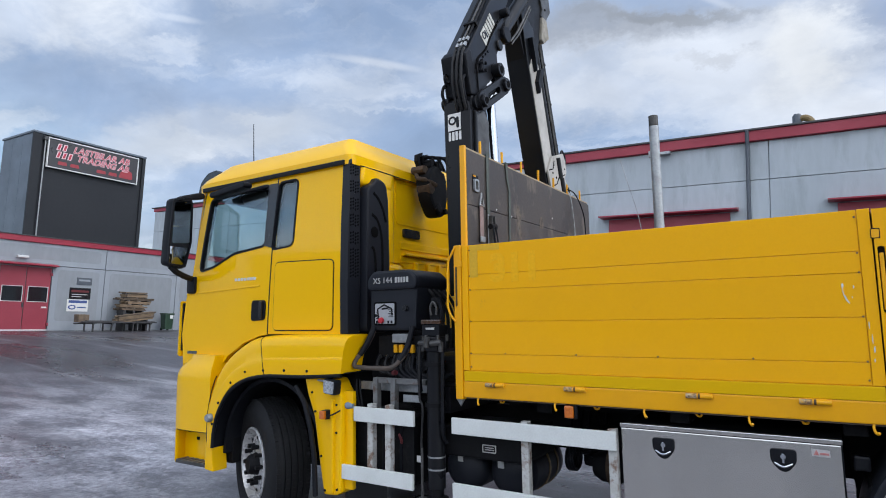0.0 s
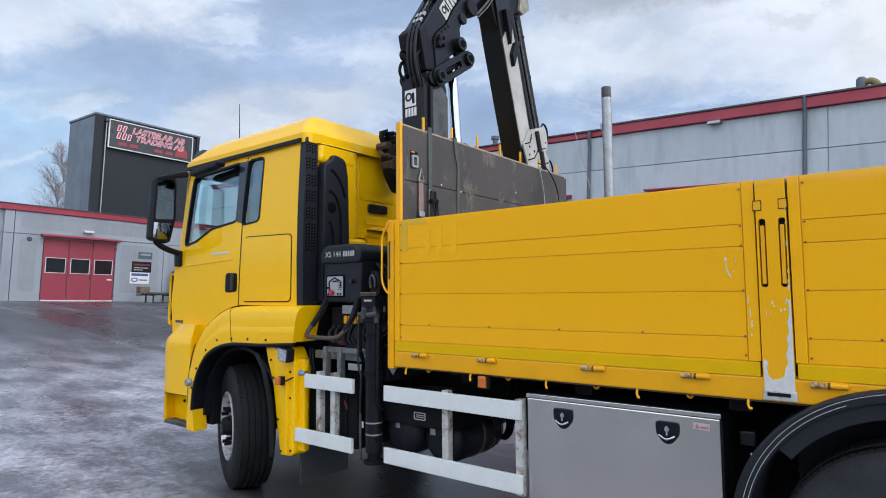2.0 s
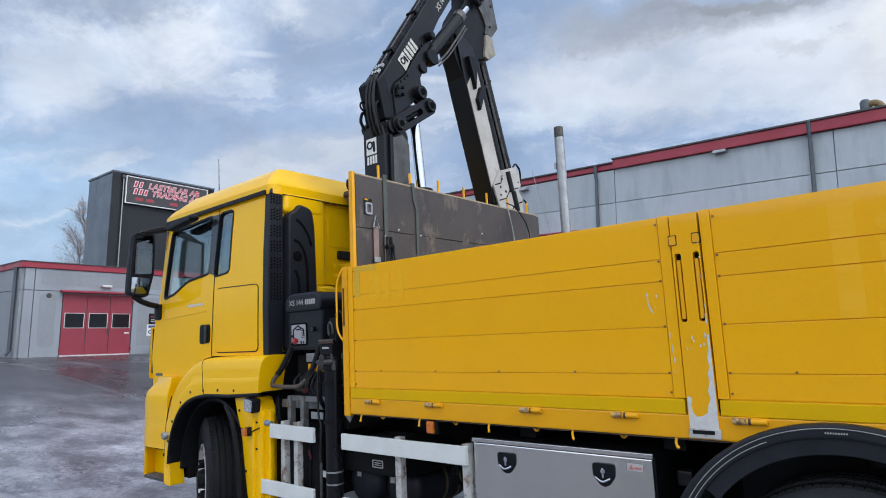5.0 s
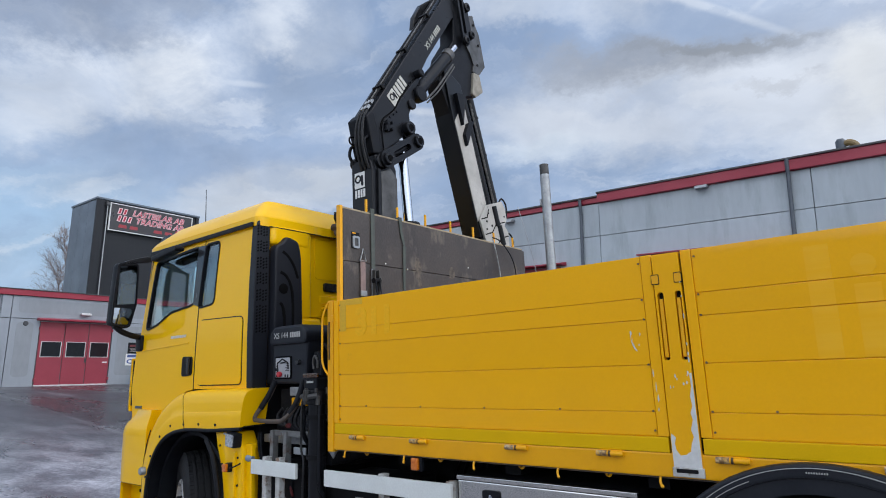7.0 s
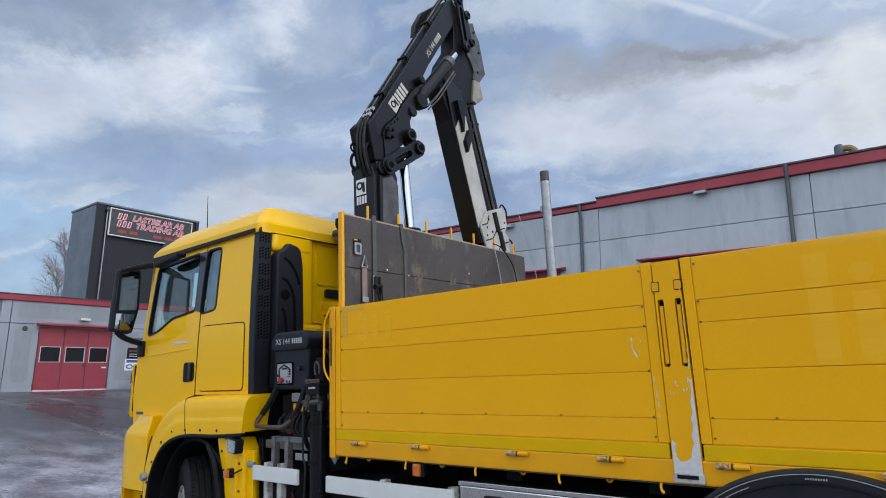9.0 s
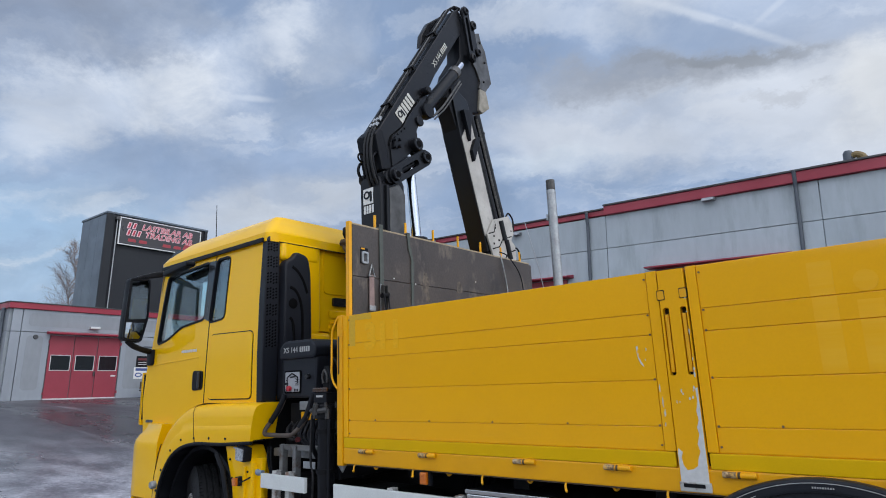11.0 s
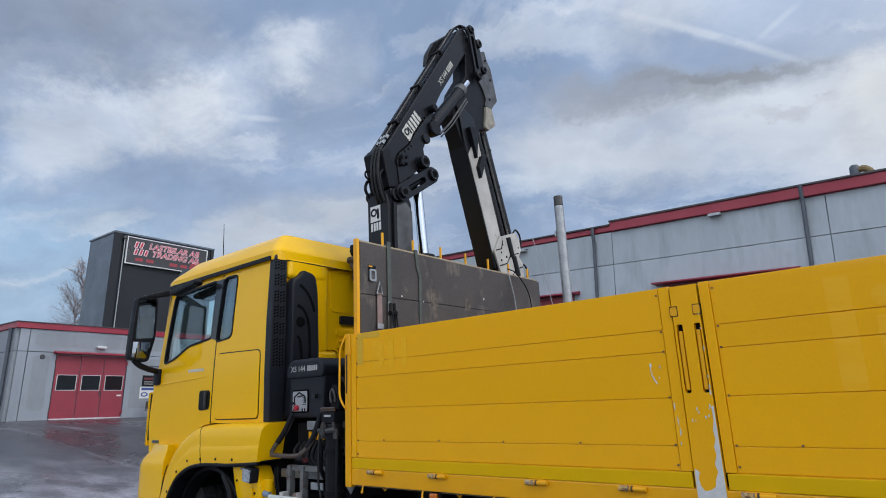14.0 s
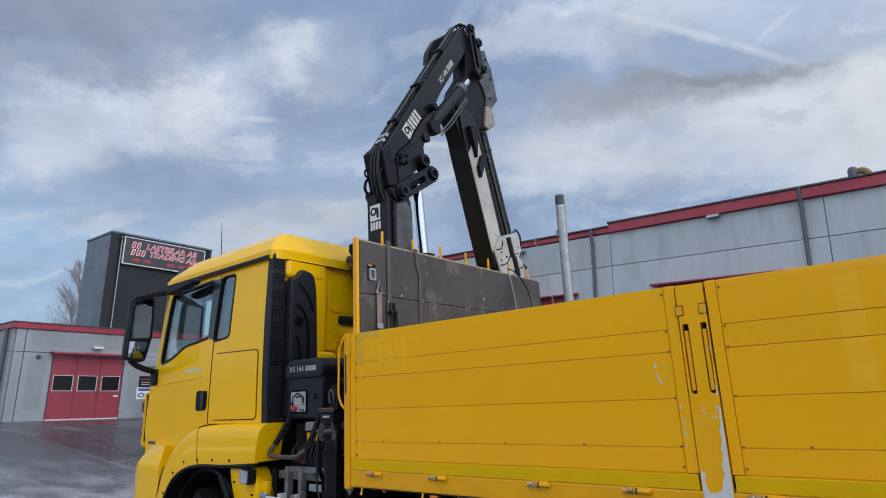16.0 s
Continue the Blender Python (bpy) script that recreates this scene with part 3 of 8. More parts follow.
def tube(points, r, seg=10, bm=None, closed=False):
    """A round bar or hose along points."""
    bm = bm or bmesh.new()
    ps = [Vector(p) for p in points]
    rings = []
    up = Vector((0.31, 0.17, 0.93))
    for i, p in enumerate(ps):
        d = (ps[min(i + 1, len(ps) - 1)] - ps[max(i - 1, 0)]).normalized()
        a = d.cross(up).normalized()
        b = d.cross(a)
        rings.append([bm.verts.new(p + (a * math.cos(k * math.tau / seg) + b * math.sin(k * math.tau / seg)) * r) for k in range(seg)])
    for a, b in zip(rings, rings[1:]):
        for k in range(seg):
            bm.faces.new((a[k], a[(k + 1) % seg], b[(k + 1) % seg], b[k]))
    for ring in (rings[0], rings[-1]):
        bm.faces.new(ring)
    return bm


def bend(points, n=6):
    """Points of a smooth curve through a few given ones."""
    ps = [Vector(p) for p in points]
    out = []
    for i in range(len(ps) - 1):
        a, b, c, d = ps[max(i - 1, 0)], ps[i], ps[i + 1], ps[min(i + 2, len(ps) - 1)]
        for k in range(n):
            t = k / n
            out.append(0.5 * ((2 * b) + (c - a) * t + (2 * a - 5 * b + 4 * c - d) * t * t + (3 * b - a - 3 * c + d) * t ** 3))
    return out + [ps[-1]]


def lathe(profile, centre, axis="y", seg=40, bm=None, caps=True):
    """A turned shape: (radius, along) pairs about an axis through centre."""
    bm = bm or bmesh.new()
    c = Vector(centre)
    rings = []
    for r, s in profile:
        ring = []
        for k in range(seg if r > 1e-6 else 1):
            a = k * math.tau / seg
            v = (r * math.cos(a), s, r * math.sin(a)) if axis == "y" else (s, r * math.cos(a), r * math.sin(a)) if axis == "x" else (r * math.cos(a), r * math.sin(a), s)
            ring.append(bm.verts.new(c + Vector(v)))
        rings.append(ring)
    for a, b in zip(rings, rings[1:]):
        for k in range(seg):
            j = (k + 1) % seg
            quad = (a[k] if len(a) > 1 else a[0], a[j] if len(a) > 1 else None, b[j] if len(b) > 1 else b[0], b[k] if len(b) > 1 else None)
            quad = [v for v in quad if v is not None]
            if len(quad) > 2:
                bm.faces.new(quad)
    for ring in (rings[0], rings[-1]) if caps else ():
        if len(ring) > 1:
            bm.faces.new(ring)
    return bm


def capsule(a, b, r, n=10):
    """Outline of a rounded link between two points in a plane."""
    a, b = Vector(a), Vector(b)
    t = math.atan2(b.y - a.y, b.x - a.x)
    out = []
    for c, s in ((b, t - math.pi / 2), (a, t + math.pi / 2)):
        out += [(c.x + r * math.cos(s + math.pi * k / n), c.y + r * math.sin(s + math.pi * k / n)) for k in range(n + 1)]
    return out


def circle(cx, cy, r, n=20):
    return [(cx + r * math.cos(k * math.tau / n), cy + r * math.sin(k * math.tau / n)) for k in range(n)]


def rounded(points, r, n=4):
    """An outline with rounded corners."""
    ps = [Vector(p) for p in points]
    out = []
    for i, p in enumerate(ps):
        a, b = ps[i - 1] - p, ps[(i + 1) % len(ps)] - p
        k = min(r, a.length * 0.45, b.length * 0.45)
        s, e2 = p + a.normalized() * k, p + b.normalized() * k
        for j in range(n + 1):
            t = j / n
            q = s * (1 - t) ** 2 + p * 2 * t * (1 - t) + e2 * t * t
            out.append((q.x, q.y))
    return out


def lettering(text, size, depth, m, material, parent, label="", shear=0.0, name="lettering", spacing=1.0, offset=0.0):
    cu = bpy.data.curves.new(name, "FONT")
    cu.body, cu.size, cu.extrude, cu.shear, cu.resolution_u = text, size, depth, shear, 3
    cu.space_character, cu.offset = spacing, offset
    cu.align_x, cu.align_y = "CENTER", "CENTER"
    tmp = bpy.data.objects.new(name, cu)
    scene.collection.objects.link(tmp)
    me = bpy.data.meshes.new_from_object(tmp.evaluated_get(bpy.context.evaluated_depsgraph_get()))
    bpy.data.objects.remove(tmp)
    bpy.data.curves.remove(cu)
    me.transform(m)
    # one part for each letter
    bm = bmesh.new()
    bm.from_mesh(me)
    bpy.data.meshes.remove(me)
    bmesh.ops.remove_doubles(bm, verts=bm.verts, dist=1e-5)
    left = set(bm.verts)
    while left:
        group, todo = set(), [left.pop()]
        while todo:
            v = todo.pop()
            group.add(v)
            for e in v.link_edges:
                w = e.other_vert(v)
                if w in left:
                    left.discard(w)
                    todo.append(w)
        lm = bpy.data.meshes.new("letter")
        index = {v: i for i, v in enumerate(group)}
        lm.from_pydata([tuple(v.co) for v in index], [], [tuple(index[v] for v in f.verts) for f in bm.faces if f.verts[0] in group])
        part("letter", lm, material, parent, label)
    bm.free()


SIDE = Matrix(((1, 0, 0, 0), (0, 0, -1, 0), (0, 1, 0, 0), (0, 0, 0, 1)))      # writing on a face that looks to -Y
REAR = Matrix(((0, 0, 1, 0), (1, 0, 0, 0), (0, 1, 0, 0), (0, 0, 0, 1)))       # writing on a face that looks to +X


def at(x, y, z, turn, roll=0):
    return Matrix.Translation((x, y, z)) @ turn @ pose(0, 0, 0, 0, 0, roll)


def blot(cx, cy, rx, ry, seed, n=22, rough=0.35):
    """An uneven flake outline."""
    rng = random.Random(seed)
    return [(cx + rx * math.cos(k * math.tau / n) * (1 - rough * rng.random()), cy + ry * math.sin(k * math.tau / n) * (1 - rough * rng.random())) for k in range(n)]

# ---- ground ----


def ground_height(x, y):
    lean = UPRIGHT.x * x + UPRIGHT.y * y
    d = math.hypot(x - 0.5, y - 1.2)
    t = min(1, max(0, (d - 5) / 22))
    w = 1 - t * t * (3 - 2 * t)
    return lean * w + 0.30 * (1 - w)


def steps(fine, reach):
    out, v, s = [0.0], 0.0, fine
    while v < reach:
        v += s
        s *= 1.0 if v < 12 else 1.22
        out.append(v)
    return [-q for q in reversed(out[1:])] + out


gx, gy = steps(0.5, 2500), steps(0.5, 2500)
gv = [(x, y, ground_height(x, y)) for y in gy for x in gx]
gf = [(j * len(gx) + i, j * len(gx) + i + 1, (j + 1) * len(gx) + i + 1, (j + 1) * len(gx) + i) for j in range(len(gy) - 1) for i in range(len(gx) - 1)]
gm = bpy.data.meshes.new("ground")
gm.from_pydata(gv, [], gf)
gm.polygons.foreach_set("use_smooth", [True] * len(gm.polygons))
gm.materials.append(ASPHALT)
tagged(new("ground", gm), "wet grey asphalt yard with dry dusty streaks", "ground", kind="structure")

# ---- workshop with the red folding door and the dark tower ----
WX, LIFT = -33.0, 0.2
RAISE = Matrix.Translation((0, 0, LIFT))
workshop = empty("workshop_building", "low grey concrete workshop with red fascia and folding door", "building", RAISE)


def wall_panels(parent, name, along, cuts, levels, plane, thick, material, axis, skip=(), field=None):
    """Panels between joints, each one a piece of its own; axis: the way that the wall runs."""
    gap = 0.015
    for a, b in zip(cuts, cuts[1:]):
        for c, d in zip(levels, levels[1:]):
            if any(a < q[1] and b > q[0] and c < q[3] and d > q[2] for q in skip):
                continue
            bm = box(plane, plane + thick, a + gap, b - gap, c + gap, d - gap, 0.012) if axis == "y" else box(a + gap, b - gap, plane, plane + thick, c + gap, d - gap, 0.012)
            p = part("panel", bm, material, parent)
            if field and b - a > 0.9 and d - c > 0.9:
                m, k, x = 0.30, 0.12, plane + thick
                lo = c + (0.30 if d - c < 2 else 1.0)
                part("panel_field", slab([(a + m, lo + k), (a + m + k, lo), (b - m - k, lo), (b - m, lo + k), (b - m, d - 0.18 - k), (b - m - k, d - 0.18), (a + m + k, d - 0.18), (a + m, d - 0.18 - k)], x - 0.01, x + 0.006, "x"), field, p, "exposed grey aggregate field")


w_core = part("wall", box(WX - 16, WX - 0.14, 6.62, 24, -0.5, 4.75), JOINT, workshop, "grey concrete wall core behind the panels")
DOOR_Y0, DOOR_Y1, DOOR_TOP = 8.42, 12.0, 3.42
w_cuts, w_lev = [6.6, DOOR_Y0, DOOR_Y1, 14.8, 19.3, 24.0], [-0.4, 3.55, 4.72]
wall_panels(w_core, "panel", None, [6.6, 7.05, DOOR_Y0 - 0.02], [-0.4, 3.55], WX - 0.14, 0.14, CONCRETE_RIM, "y", field=CONCRETE)
wall_panels(w_core, "panel", None, [DOOR_Y1 + 0.02, 14.8, 19.3, 24.0], [-0.4, 3.55], WX - 0.14, 0.14, CONCRETE_RIM, "y", field=CONCRETE)
wall_panels(w_core, "panel", None, [6.6, 7.05, 14.8, 24.0], [3.55, 4.72], WX - 0.14, 0.14, CONCRETE_RIM, "y", field=CONCRETE)
part("lintel", box(WX - 0.14, WX - 0.01, DOOR_Y0 - 0.02, DOOR_Y1 + 0.02, DOOR_TOP, 3.55), CONCRETE, workshop)
wall_panels(w_core, "panel", None, [WX - 16, WX - 10, WX - 5, WX - 0.15], [-0.4, 3.55, 4.72], 6.48, 0.14, CONCRETE, "x")
part("fascia", box(WX - 0.2, WX + 0.10, 6.40, 24.2, 4.72, 5.02, 0.02), RED_CLAD, workshop, "red sheet-metal fascia")
part("fascia", box(WX - 16.2, WX - 0.2, 6.40, 6.62, 4.72, 5.02, 0.02), RED_CLAD, workshop)
part("roof", box(WX - 16, WX - 0.2, 6.62, 24.0, 4.76, 4.95), GUTTER, workshop)
part("coping", box(WX - 0.24, WX + 0.14, 6.36, 24.2, 5.02, 5.07, 0.01), GUTTER, workshop)
part("coping", box(WX - 16.2, WX - 0.24, 6.36, 6.62, 5.02, 5.07, 0.01), GUTTER, workshop)
wd = part("folding_door", box(WX - 0.10, WX - 0.07, DOOR_Y0, DOOR_Y1, 0.1, DOOR_TOP), JOINT, workshop, "red three-leaf folding workshop door")
leaf = (DOOR_Y1 - DOOR_Y0) / 3
for i in range(3):
    a = DOOR_Y0 + i * leaf
    y0, y1 = a + 0.02, a + leaf - 0.02
    wz0, wz1 = 1.62, 2.38
    part("leaf", slab([(y0, 0.16), (y1, 0.16), (y1, DOOR_TOP), (y0, DOOR_TOP)], WX - 0.07, WX - 0.02, "x", [[(y0 + 0.13, wz0), (y1 - 0.1, wz0), (y1 - 0.1, wz1), (y0 + 0.13, wz1)]]), RED_DOOR, wd)
    part("pane", box(WX - 0.055, WX - 0.045, y0 + 0.13, y1 - 0.1, wz0, wz1), DARKPANE, wd, "dark window pane")
    part("pane_frame", slab([(y0 + 0.108, wz0 - 0.03), (y1 - 0.078, wz0 - 0.03), (y1 - 0.078, wz1 + 0.03), (y0 + 0.108, wz1 + 0.03)], WX - 0.02, WX, "x", [[(y0 + 0.14, wz0), (y1 - 0.11, wz0), (y1 - 0.11, wz1), (y0 + 0.14, wz1)]]), WINFRAME, wd, "pale window frame")
for i, z in enumerate((0.35, 3.0)):
    part("hinge", box(WX - 0.02, WX + 0.05, DOOR_Y0 - 0.05, DOOR_Y0 + 0.07, z, z + 0.16, 0.01), RED_DOOR, wd)
    part("hinge", box(WX - 0.02, WX + 0.05, DOOR_Y1 - 0.07, DOOR_Y1 + 0.05, z, z + 0.16, 0.01), RED_DOOR, wd)
part("threshold", box(WX - 0.12, WX + 0.04, DOOR_Y0, DOOR_Y1, 0.08, 0.16), WINFRAME, wd)
part("handle", box(WX - 0.02, WX + 0.05, DOOR_Y0 + 2 * leaf - 0.1, DOOR_Y0 + 2 * leaf - 0.03, 1.3, 1.55, 0.01), GUTTER, wd)
part("notice", box(WX - 0.02, WX - 0.012, DOOR_Y1 - 0.35, DOOR_Y1 - 0.1, 1.28, 1.36), WHITE, wd)
part("door_canopy", slab([(WX - 0.05, 3.47), (WX + 0.42, 3.50), (WX + 0.42, 3.56), (WX - 0.05, 3.64)], DOOR_Y0 - 0.18, DOOR_Y1 + 0.16, "y"), RED_CLAD, workshop, "red sheet-metal canopy above the folding door")
part("wall_lamp", box(WX - 0.01, WX + 0.22, 10.25, 10.75, 3.86, 3.98, 0.02), WINFRAME, workshop, "pale wall lamp")
part("wall_lamp", lathe([(0.0, -0.1), (0.11, -0.1), (0.13, 0.0), (0.1, 0.06), (0.0, 0.06)], (WX, 7.75, 3.3), "x", 16), GUTTER, workshop, "dark round wall lamp")
part("downpipe", tube([(WX - 0.7, 6.36, 4.75), (WX - 0.7, 6.36, 0.45), (WX - 0.7, 6.24, 0.2)], 0.09), PIPE, workshop, "slate grey downpipe")
# small details on the workshop wall
SIGN_BLUE = mat("sign_navy_blue", (0.05, 0.085, 0.26), 0.5, scale=9, amount=0.4)
info = empty("wall_sign", "black and white company plates on the concrete wall", "sign", RAISE)
part("upper_plate", box(WX, WX + 0.04, 12.96, 14.08, 1.82, 2.45, 0.01), BLACK_GLOSS, info, "black plate with red and white lines")
part("lower_plate", box(WX, WX + 0.04, 12.88, 14.0, 1.14, 1.80, 0.01), WHITE, info, "white plate with blue lines")
part("print_bar", box(WX + 0.04, WX + 0.046, 13.05, 13.98, 2.20, 2.32), DULL_RED, info)
part("print_bar", box(WX + 0.04, WX + 0.046, 13.08, 13.9, 2.06, 2.10), FADED, info)
part("print_bar", box(WX + 0.04, WX + 0.046, 13.08, 13.6, 1.94, 1.98), FADED, info)
part("print_bar", box(WX + 0.04, WX + 0.046, 12.96, 13.92, 1.60, 1.75), SIGN_BLUE, info)
part("logo_shape", slab([(13.15 + 0.20 * math.cos(math.tau * k / 24), 1.37 + 0.13 * math.sin(math.tau * k / 24)) for k in range(24)], WX + 0.04, WX + 0.046, "x", [[(13.15 + 0.13 * math.cos(math.tau * k / 24), 1.37 + 0.07 * math.sin(math.tau * k / 24)) for k in range(24)]]), SIGN_BLUE, info, "blue oval")
part("print_bar", box(WX + 0.04, WX + 0.046, 13.42, 13.9, 1.33, 1.40), SIGN_BLUE, info)
small = empty("nameplate", "small grey plate high on the concrete wall", "sign", RAISE)
part("plate", box(WX, WX + 0.04, 13.3, 14.1, 2.62, 3.02, 0.01), PIPE, small)
part("print_bar", box(WX + 0.04, WX + 0.046, 13.4, 14.0, 2.82, 2.92), CONCRETE, small)

# dark tower
tower = empty("sign_tower", "dark clad box tower rising behind the workshop parapet", "building")
TX, TY0, TY1, TZ = -33.8, 10.75, 17.0, 11.05
part("core", box(TX - 3.75, TX - 0.06, TY0 + 0.06, TY1 - 0.06, 0, TZ - 0.1), JOINT, tower)


def corrugated(y0, y1, z0, z1, x, pitch=0.28, rise=0.0015):
    bm = bmesh.new()
    ys, y = [], y0
    while y < y1 - 1e-6:
        for f, h in ((0, 0), (0.55, 0), (0.65, rise), (0.9, rise)):
            if y + f * pitch <= y1:
                ys.append((y + f * pitch, h))
        y += pitch
    ys.append((y1, 0))
    vs = [[bm.verts.new((x + h, q, z)) for q, h in ys] for z in (z0, z1)]
    for i in range(len(ys) - 1):
        bm.faces.new((vs[0][i], vs[0][i + 1], vs[1][i + 1], vs[1][i]))
    return bm


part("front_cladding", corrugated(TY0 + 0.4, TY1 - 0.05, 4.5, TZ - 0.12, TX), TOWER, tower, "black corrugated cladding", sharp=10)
for i in range(3):
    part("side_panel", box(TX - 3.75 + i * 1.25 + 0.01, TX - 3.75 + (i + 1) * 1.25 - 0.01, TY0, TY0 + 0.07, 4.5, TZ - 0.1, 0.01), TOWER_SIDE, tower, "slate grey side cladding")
part("corner_trim", box(TX - 0.05, TX + 0.09, TY0 - 0.04, TY0 + 0.42, 4.5, TZ - 0.05, 0.02), TOWER, tower)
part("corner_trim", box(TX - 0.05, TX + 0.09, TY1 - 0.16, TY1 + 0.04, 4.5, TZ - 0.05, 0.02), TOWER, tower)
part("coping", box(TX - 3.8, TX + 0.12, TY0 - 0.06, TY1 + 0.06, TZ - 0.1, TZ + 0.02, 0.02), TOWER_SIDE, tower)
part("cable_pipe", tube([(TX + 0.14, TY0 + 0.55, TZ - 0.35), (TX + 0.14, TY0 + 0.55, 5.0)], 0.035), GALV, tower)
part("bracket", box(TX + 0.02, TX + 0.3, TY0 + 0.42, TY0 + 0.62, TZ - 0.42, TZ - 0.22, 0.02), GUTTER, tower)

sign = empty("sign_board", "dark lit company sign with red outlined letters", "sign", Matrix.Translation((0, -0.15, 0.3)))
SX = TX + 0.12
part("panel", box(SX, SX + 0.10, 11.6, 16.6, 8.92, 10.48, 0.02), mat("sign_face_charcoal", (0.026, 0.024, 0.028), 0.35, scale=2, amount=0.5), sign)
part("rim", slab([(11.55, 8.87), (16.65, 8.87), (16.65, 10.53), (11.55, 10.53)], SX + 0.02, SX + 0.14, "x", [[(11.60, 8.92), (16.60, 8.92), (16.60, 10.48), (11.60, 10.48)]]), WHITE, sign, "white rim")
SIGN_PINK = mat("sign_letter_rim", (0.85, 0.60, 0.63), 0.5, scale=9, amount=0.5)
SIGN_DIM = mat("sign_picture_red", (0.34, 0.03, 0.042), 0.5, scale=9, amount=0.6)
SIGN_RED = mat("sign_letter_red", (0.46, 0.03, 0.06), 0.5, scale=9, amount=0.4)
for text, z, y in (("LASTBILAR AB", 10.10, 14.45), ("TRADING AB", 9.66, 14.55)):
    lettering(text, 0.50, 0.006, at(SX + 0.112, y, z, REAR), SIGN_PINK, sign, "red letters with pale outline", 0.25, spacing=1.02, offset=0.024)
    lettering(text, 0.50, 0.006, at(SX + 0.122, y, z, REAR), SIGN_RED, sign, "", 0.25, spacing=1.02, offset=-0.002)
for z, y0, n in ((10.10, 11.98, 2), (9.66, 11.98, 3)):
    for k in range(n):
        y1 = y0 + 0.30 * k
        part("initial_bar", slab([(y1, z - 0.19), (y1 + 0.20, z - 0.19), (y1 + 0.29, z + 0.19), (y1 + 0.09, z + 0.19)], SX + 0.10, SX + 0.116, "x"), SIGN_PINK, sign)
        part("initial_bar", slab([(y1 + 0.05, z - 0.15), (y1 + 0.16, z - 0.15), (y1 + 0.24, z + 0.15), (y1 + 0.13, z + 0.15)], SX + 0.116, SX + 0.126, "x"), SIGN_RED, sign)
for y0, w, z in ((12.1, 0.5, 9.2), (12.75, 0.5, 9.2), (14.2, 0.55, 9.2), (14.9, 0.5, 9.2), (15.5, 0.7, 9.2)):
    part("picture_shape", slab(rounded([(y0, z - 0.09), (y0 + w, z - 0.09), (y0 + w * 0.95, z + 0.1), (y0 + 0.04, z + 0.1)], 0.05), SX + 0.10, SX + 0.112, "x"), SIGN_DIM, sign, "dim red vehicle shape")
part("picture_shape", slab(rounded([(15.5, 9.1), (16.35, 9.1), (16.3, 9.5), (15.95, 9.75), (15.6, 9.45)], 0.08), SX + 0.10, SX + 0.108, "x"), SIGN_DIM, sign)

# timber stack, bench and bin before the workshop
rng = random.Random(5)
stack = empty("timber_stack", "untidy stack of weathered planks and pallets by the wall", "timber", RAISE)
WOOD_PALE = mat("sawn_wood", (0.25, 0.175, 0.105), 0.8, second=(0.13, 0.095, 0.065), scale=3, amount=0.9, fine=25, grain=0.2, vary=0.22)
# layers of planks, the spacers between them, and a bundle leaning in front
top = 1.10
for z, hgt, y0, y1, wood in ((1.28, 0.12, 15.23, 16.75, WOOD), (1.44, 0.17, 15.35, 16.70, WOOD_PALE), (1.65, 0.16, 15.50, 17.05, WOOD_PALE), (1.85, 0.15, 15.30, 17.15, WOOD), (2.04, 0.18, 15.50, 16.85, WOOD_PALE), (2.26, 0.08, 15.45, 16.80, WOOD)):
    for q in (0.15, 0.5, 0.85):
        y = y0 + (y1 - y0) * q + rng.uniform(-0.08, 0.08)
        part("spacer", box(WX + 0.42, WX + 1.15, y - 0.05, y + 0.05, top - 0.004, z + 0.012, 0.004), GREY_BOARD, stack)
    for k in range(4):
        for half in range(1 if hgt < 0.09 else 2):
            h1 = hgt / (1 if hgt < 0.09 else 2)
            bm = box(-0.085, 0.085, y0 - 0.5 * (y0 + y1) + rng.uniform(-0.16, 0.12), y1 - 0.5 * (y0 + y1) + rng.uniform(-0.2, 0.22), 0, h1 - 0.006, 0.004)
            bmesh.ops.transform(bm, matrix=pose(WX + 0.50 + 0.19 * k, 0.5 * (y0 + y1), z + half * h1, rng.uniform(-1.6, 1.6), 0, rng.uniform(-2, 2)), verts=bm.verts)
            part("plank", bm, wood, stack)
    top = z + hgt
for row in range(5):
    for k in range(3):
        bm = box(-0.075, 0.075, -1.08 + rng.uniform(-0.12, 0.08), 1.02 + rng.uniform(-0.15, 0.10), 0, 0.07, 0.005)
        bmesh.ops.transform(bm, matrix=pose(WX + 1.32 + 0.16 * k, 15.98, 0.70 + 0.085 * row, 7.5 + rng.uniform(-0.8, 0.8), 0, rng.uniform(-1.5, 1.5)), verts=bm.verts)
        part("plank", bm, WOOD_PALE if (row + k) % 3 else WOOD, stack)
for q in (15.45, 16.2, 16.8):
    part("support", box(WX + 0.42, WX + 1.15, q, q + 0.12, 0.05, 1.12, 0.01), GREY_BOARD, stack)
bench = empty("timber_rack", "low rack of grey boards lying along the wall", "timber", RAISE)
for i in range(5):
    bm = box(-0.12, 0.12, -2.1 + rng.uniform(-0.3, 0.2), 1.6 + rng.uniform(-0.4, 0.5), 0, 0.07, 0.006)
    bmesh.ops.transform(bm, matrix=pose(WX + 1.0 + 0.22 * i, 15.2, 0.55 + 0.03 * (i % 3), rng.uniform(-2, 2), 0, rng.uniform(-3, 3)), verts=bm.verts)
    part("board", bm, GREY_BOARD, bench)
for q in (13.4, 14.4, 15.6, 16.6):
    for x in (WX + 0.95, WX + 1.85):
        part("leg", box(x, x + 0.07, q, q + 0.07, 0.04, 0.50, 0.006), GREY_BOARD, bench)
    part("bearer", box(WX + 0.9, WX + 2.0, q - 0.01, q + 0.08, 0.50, 0.56, 0.006), GREY_BOARD, bench)
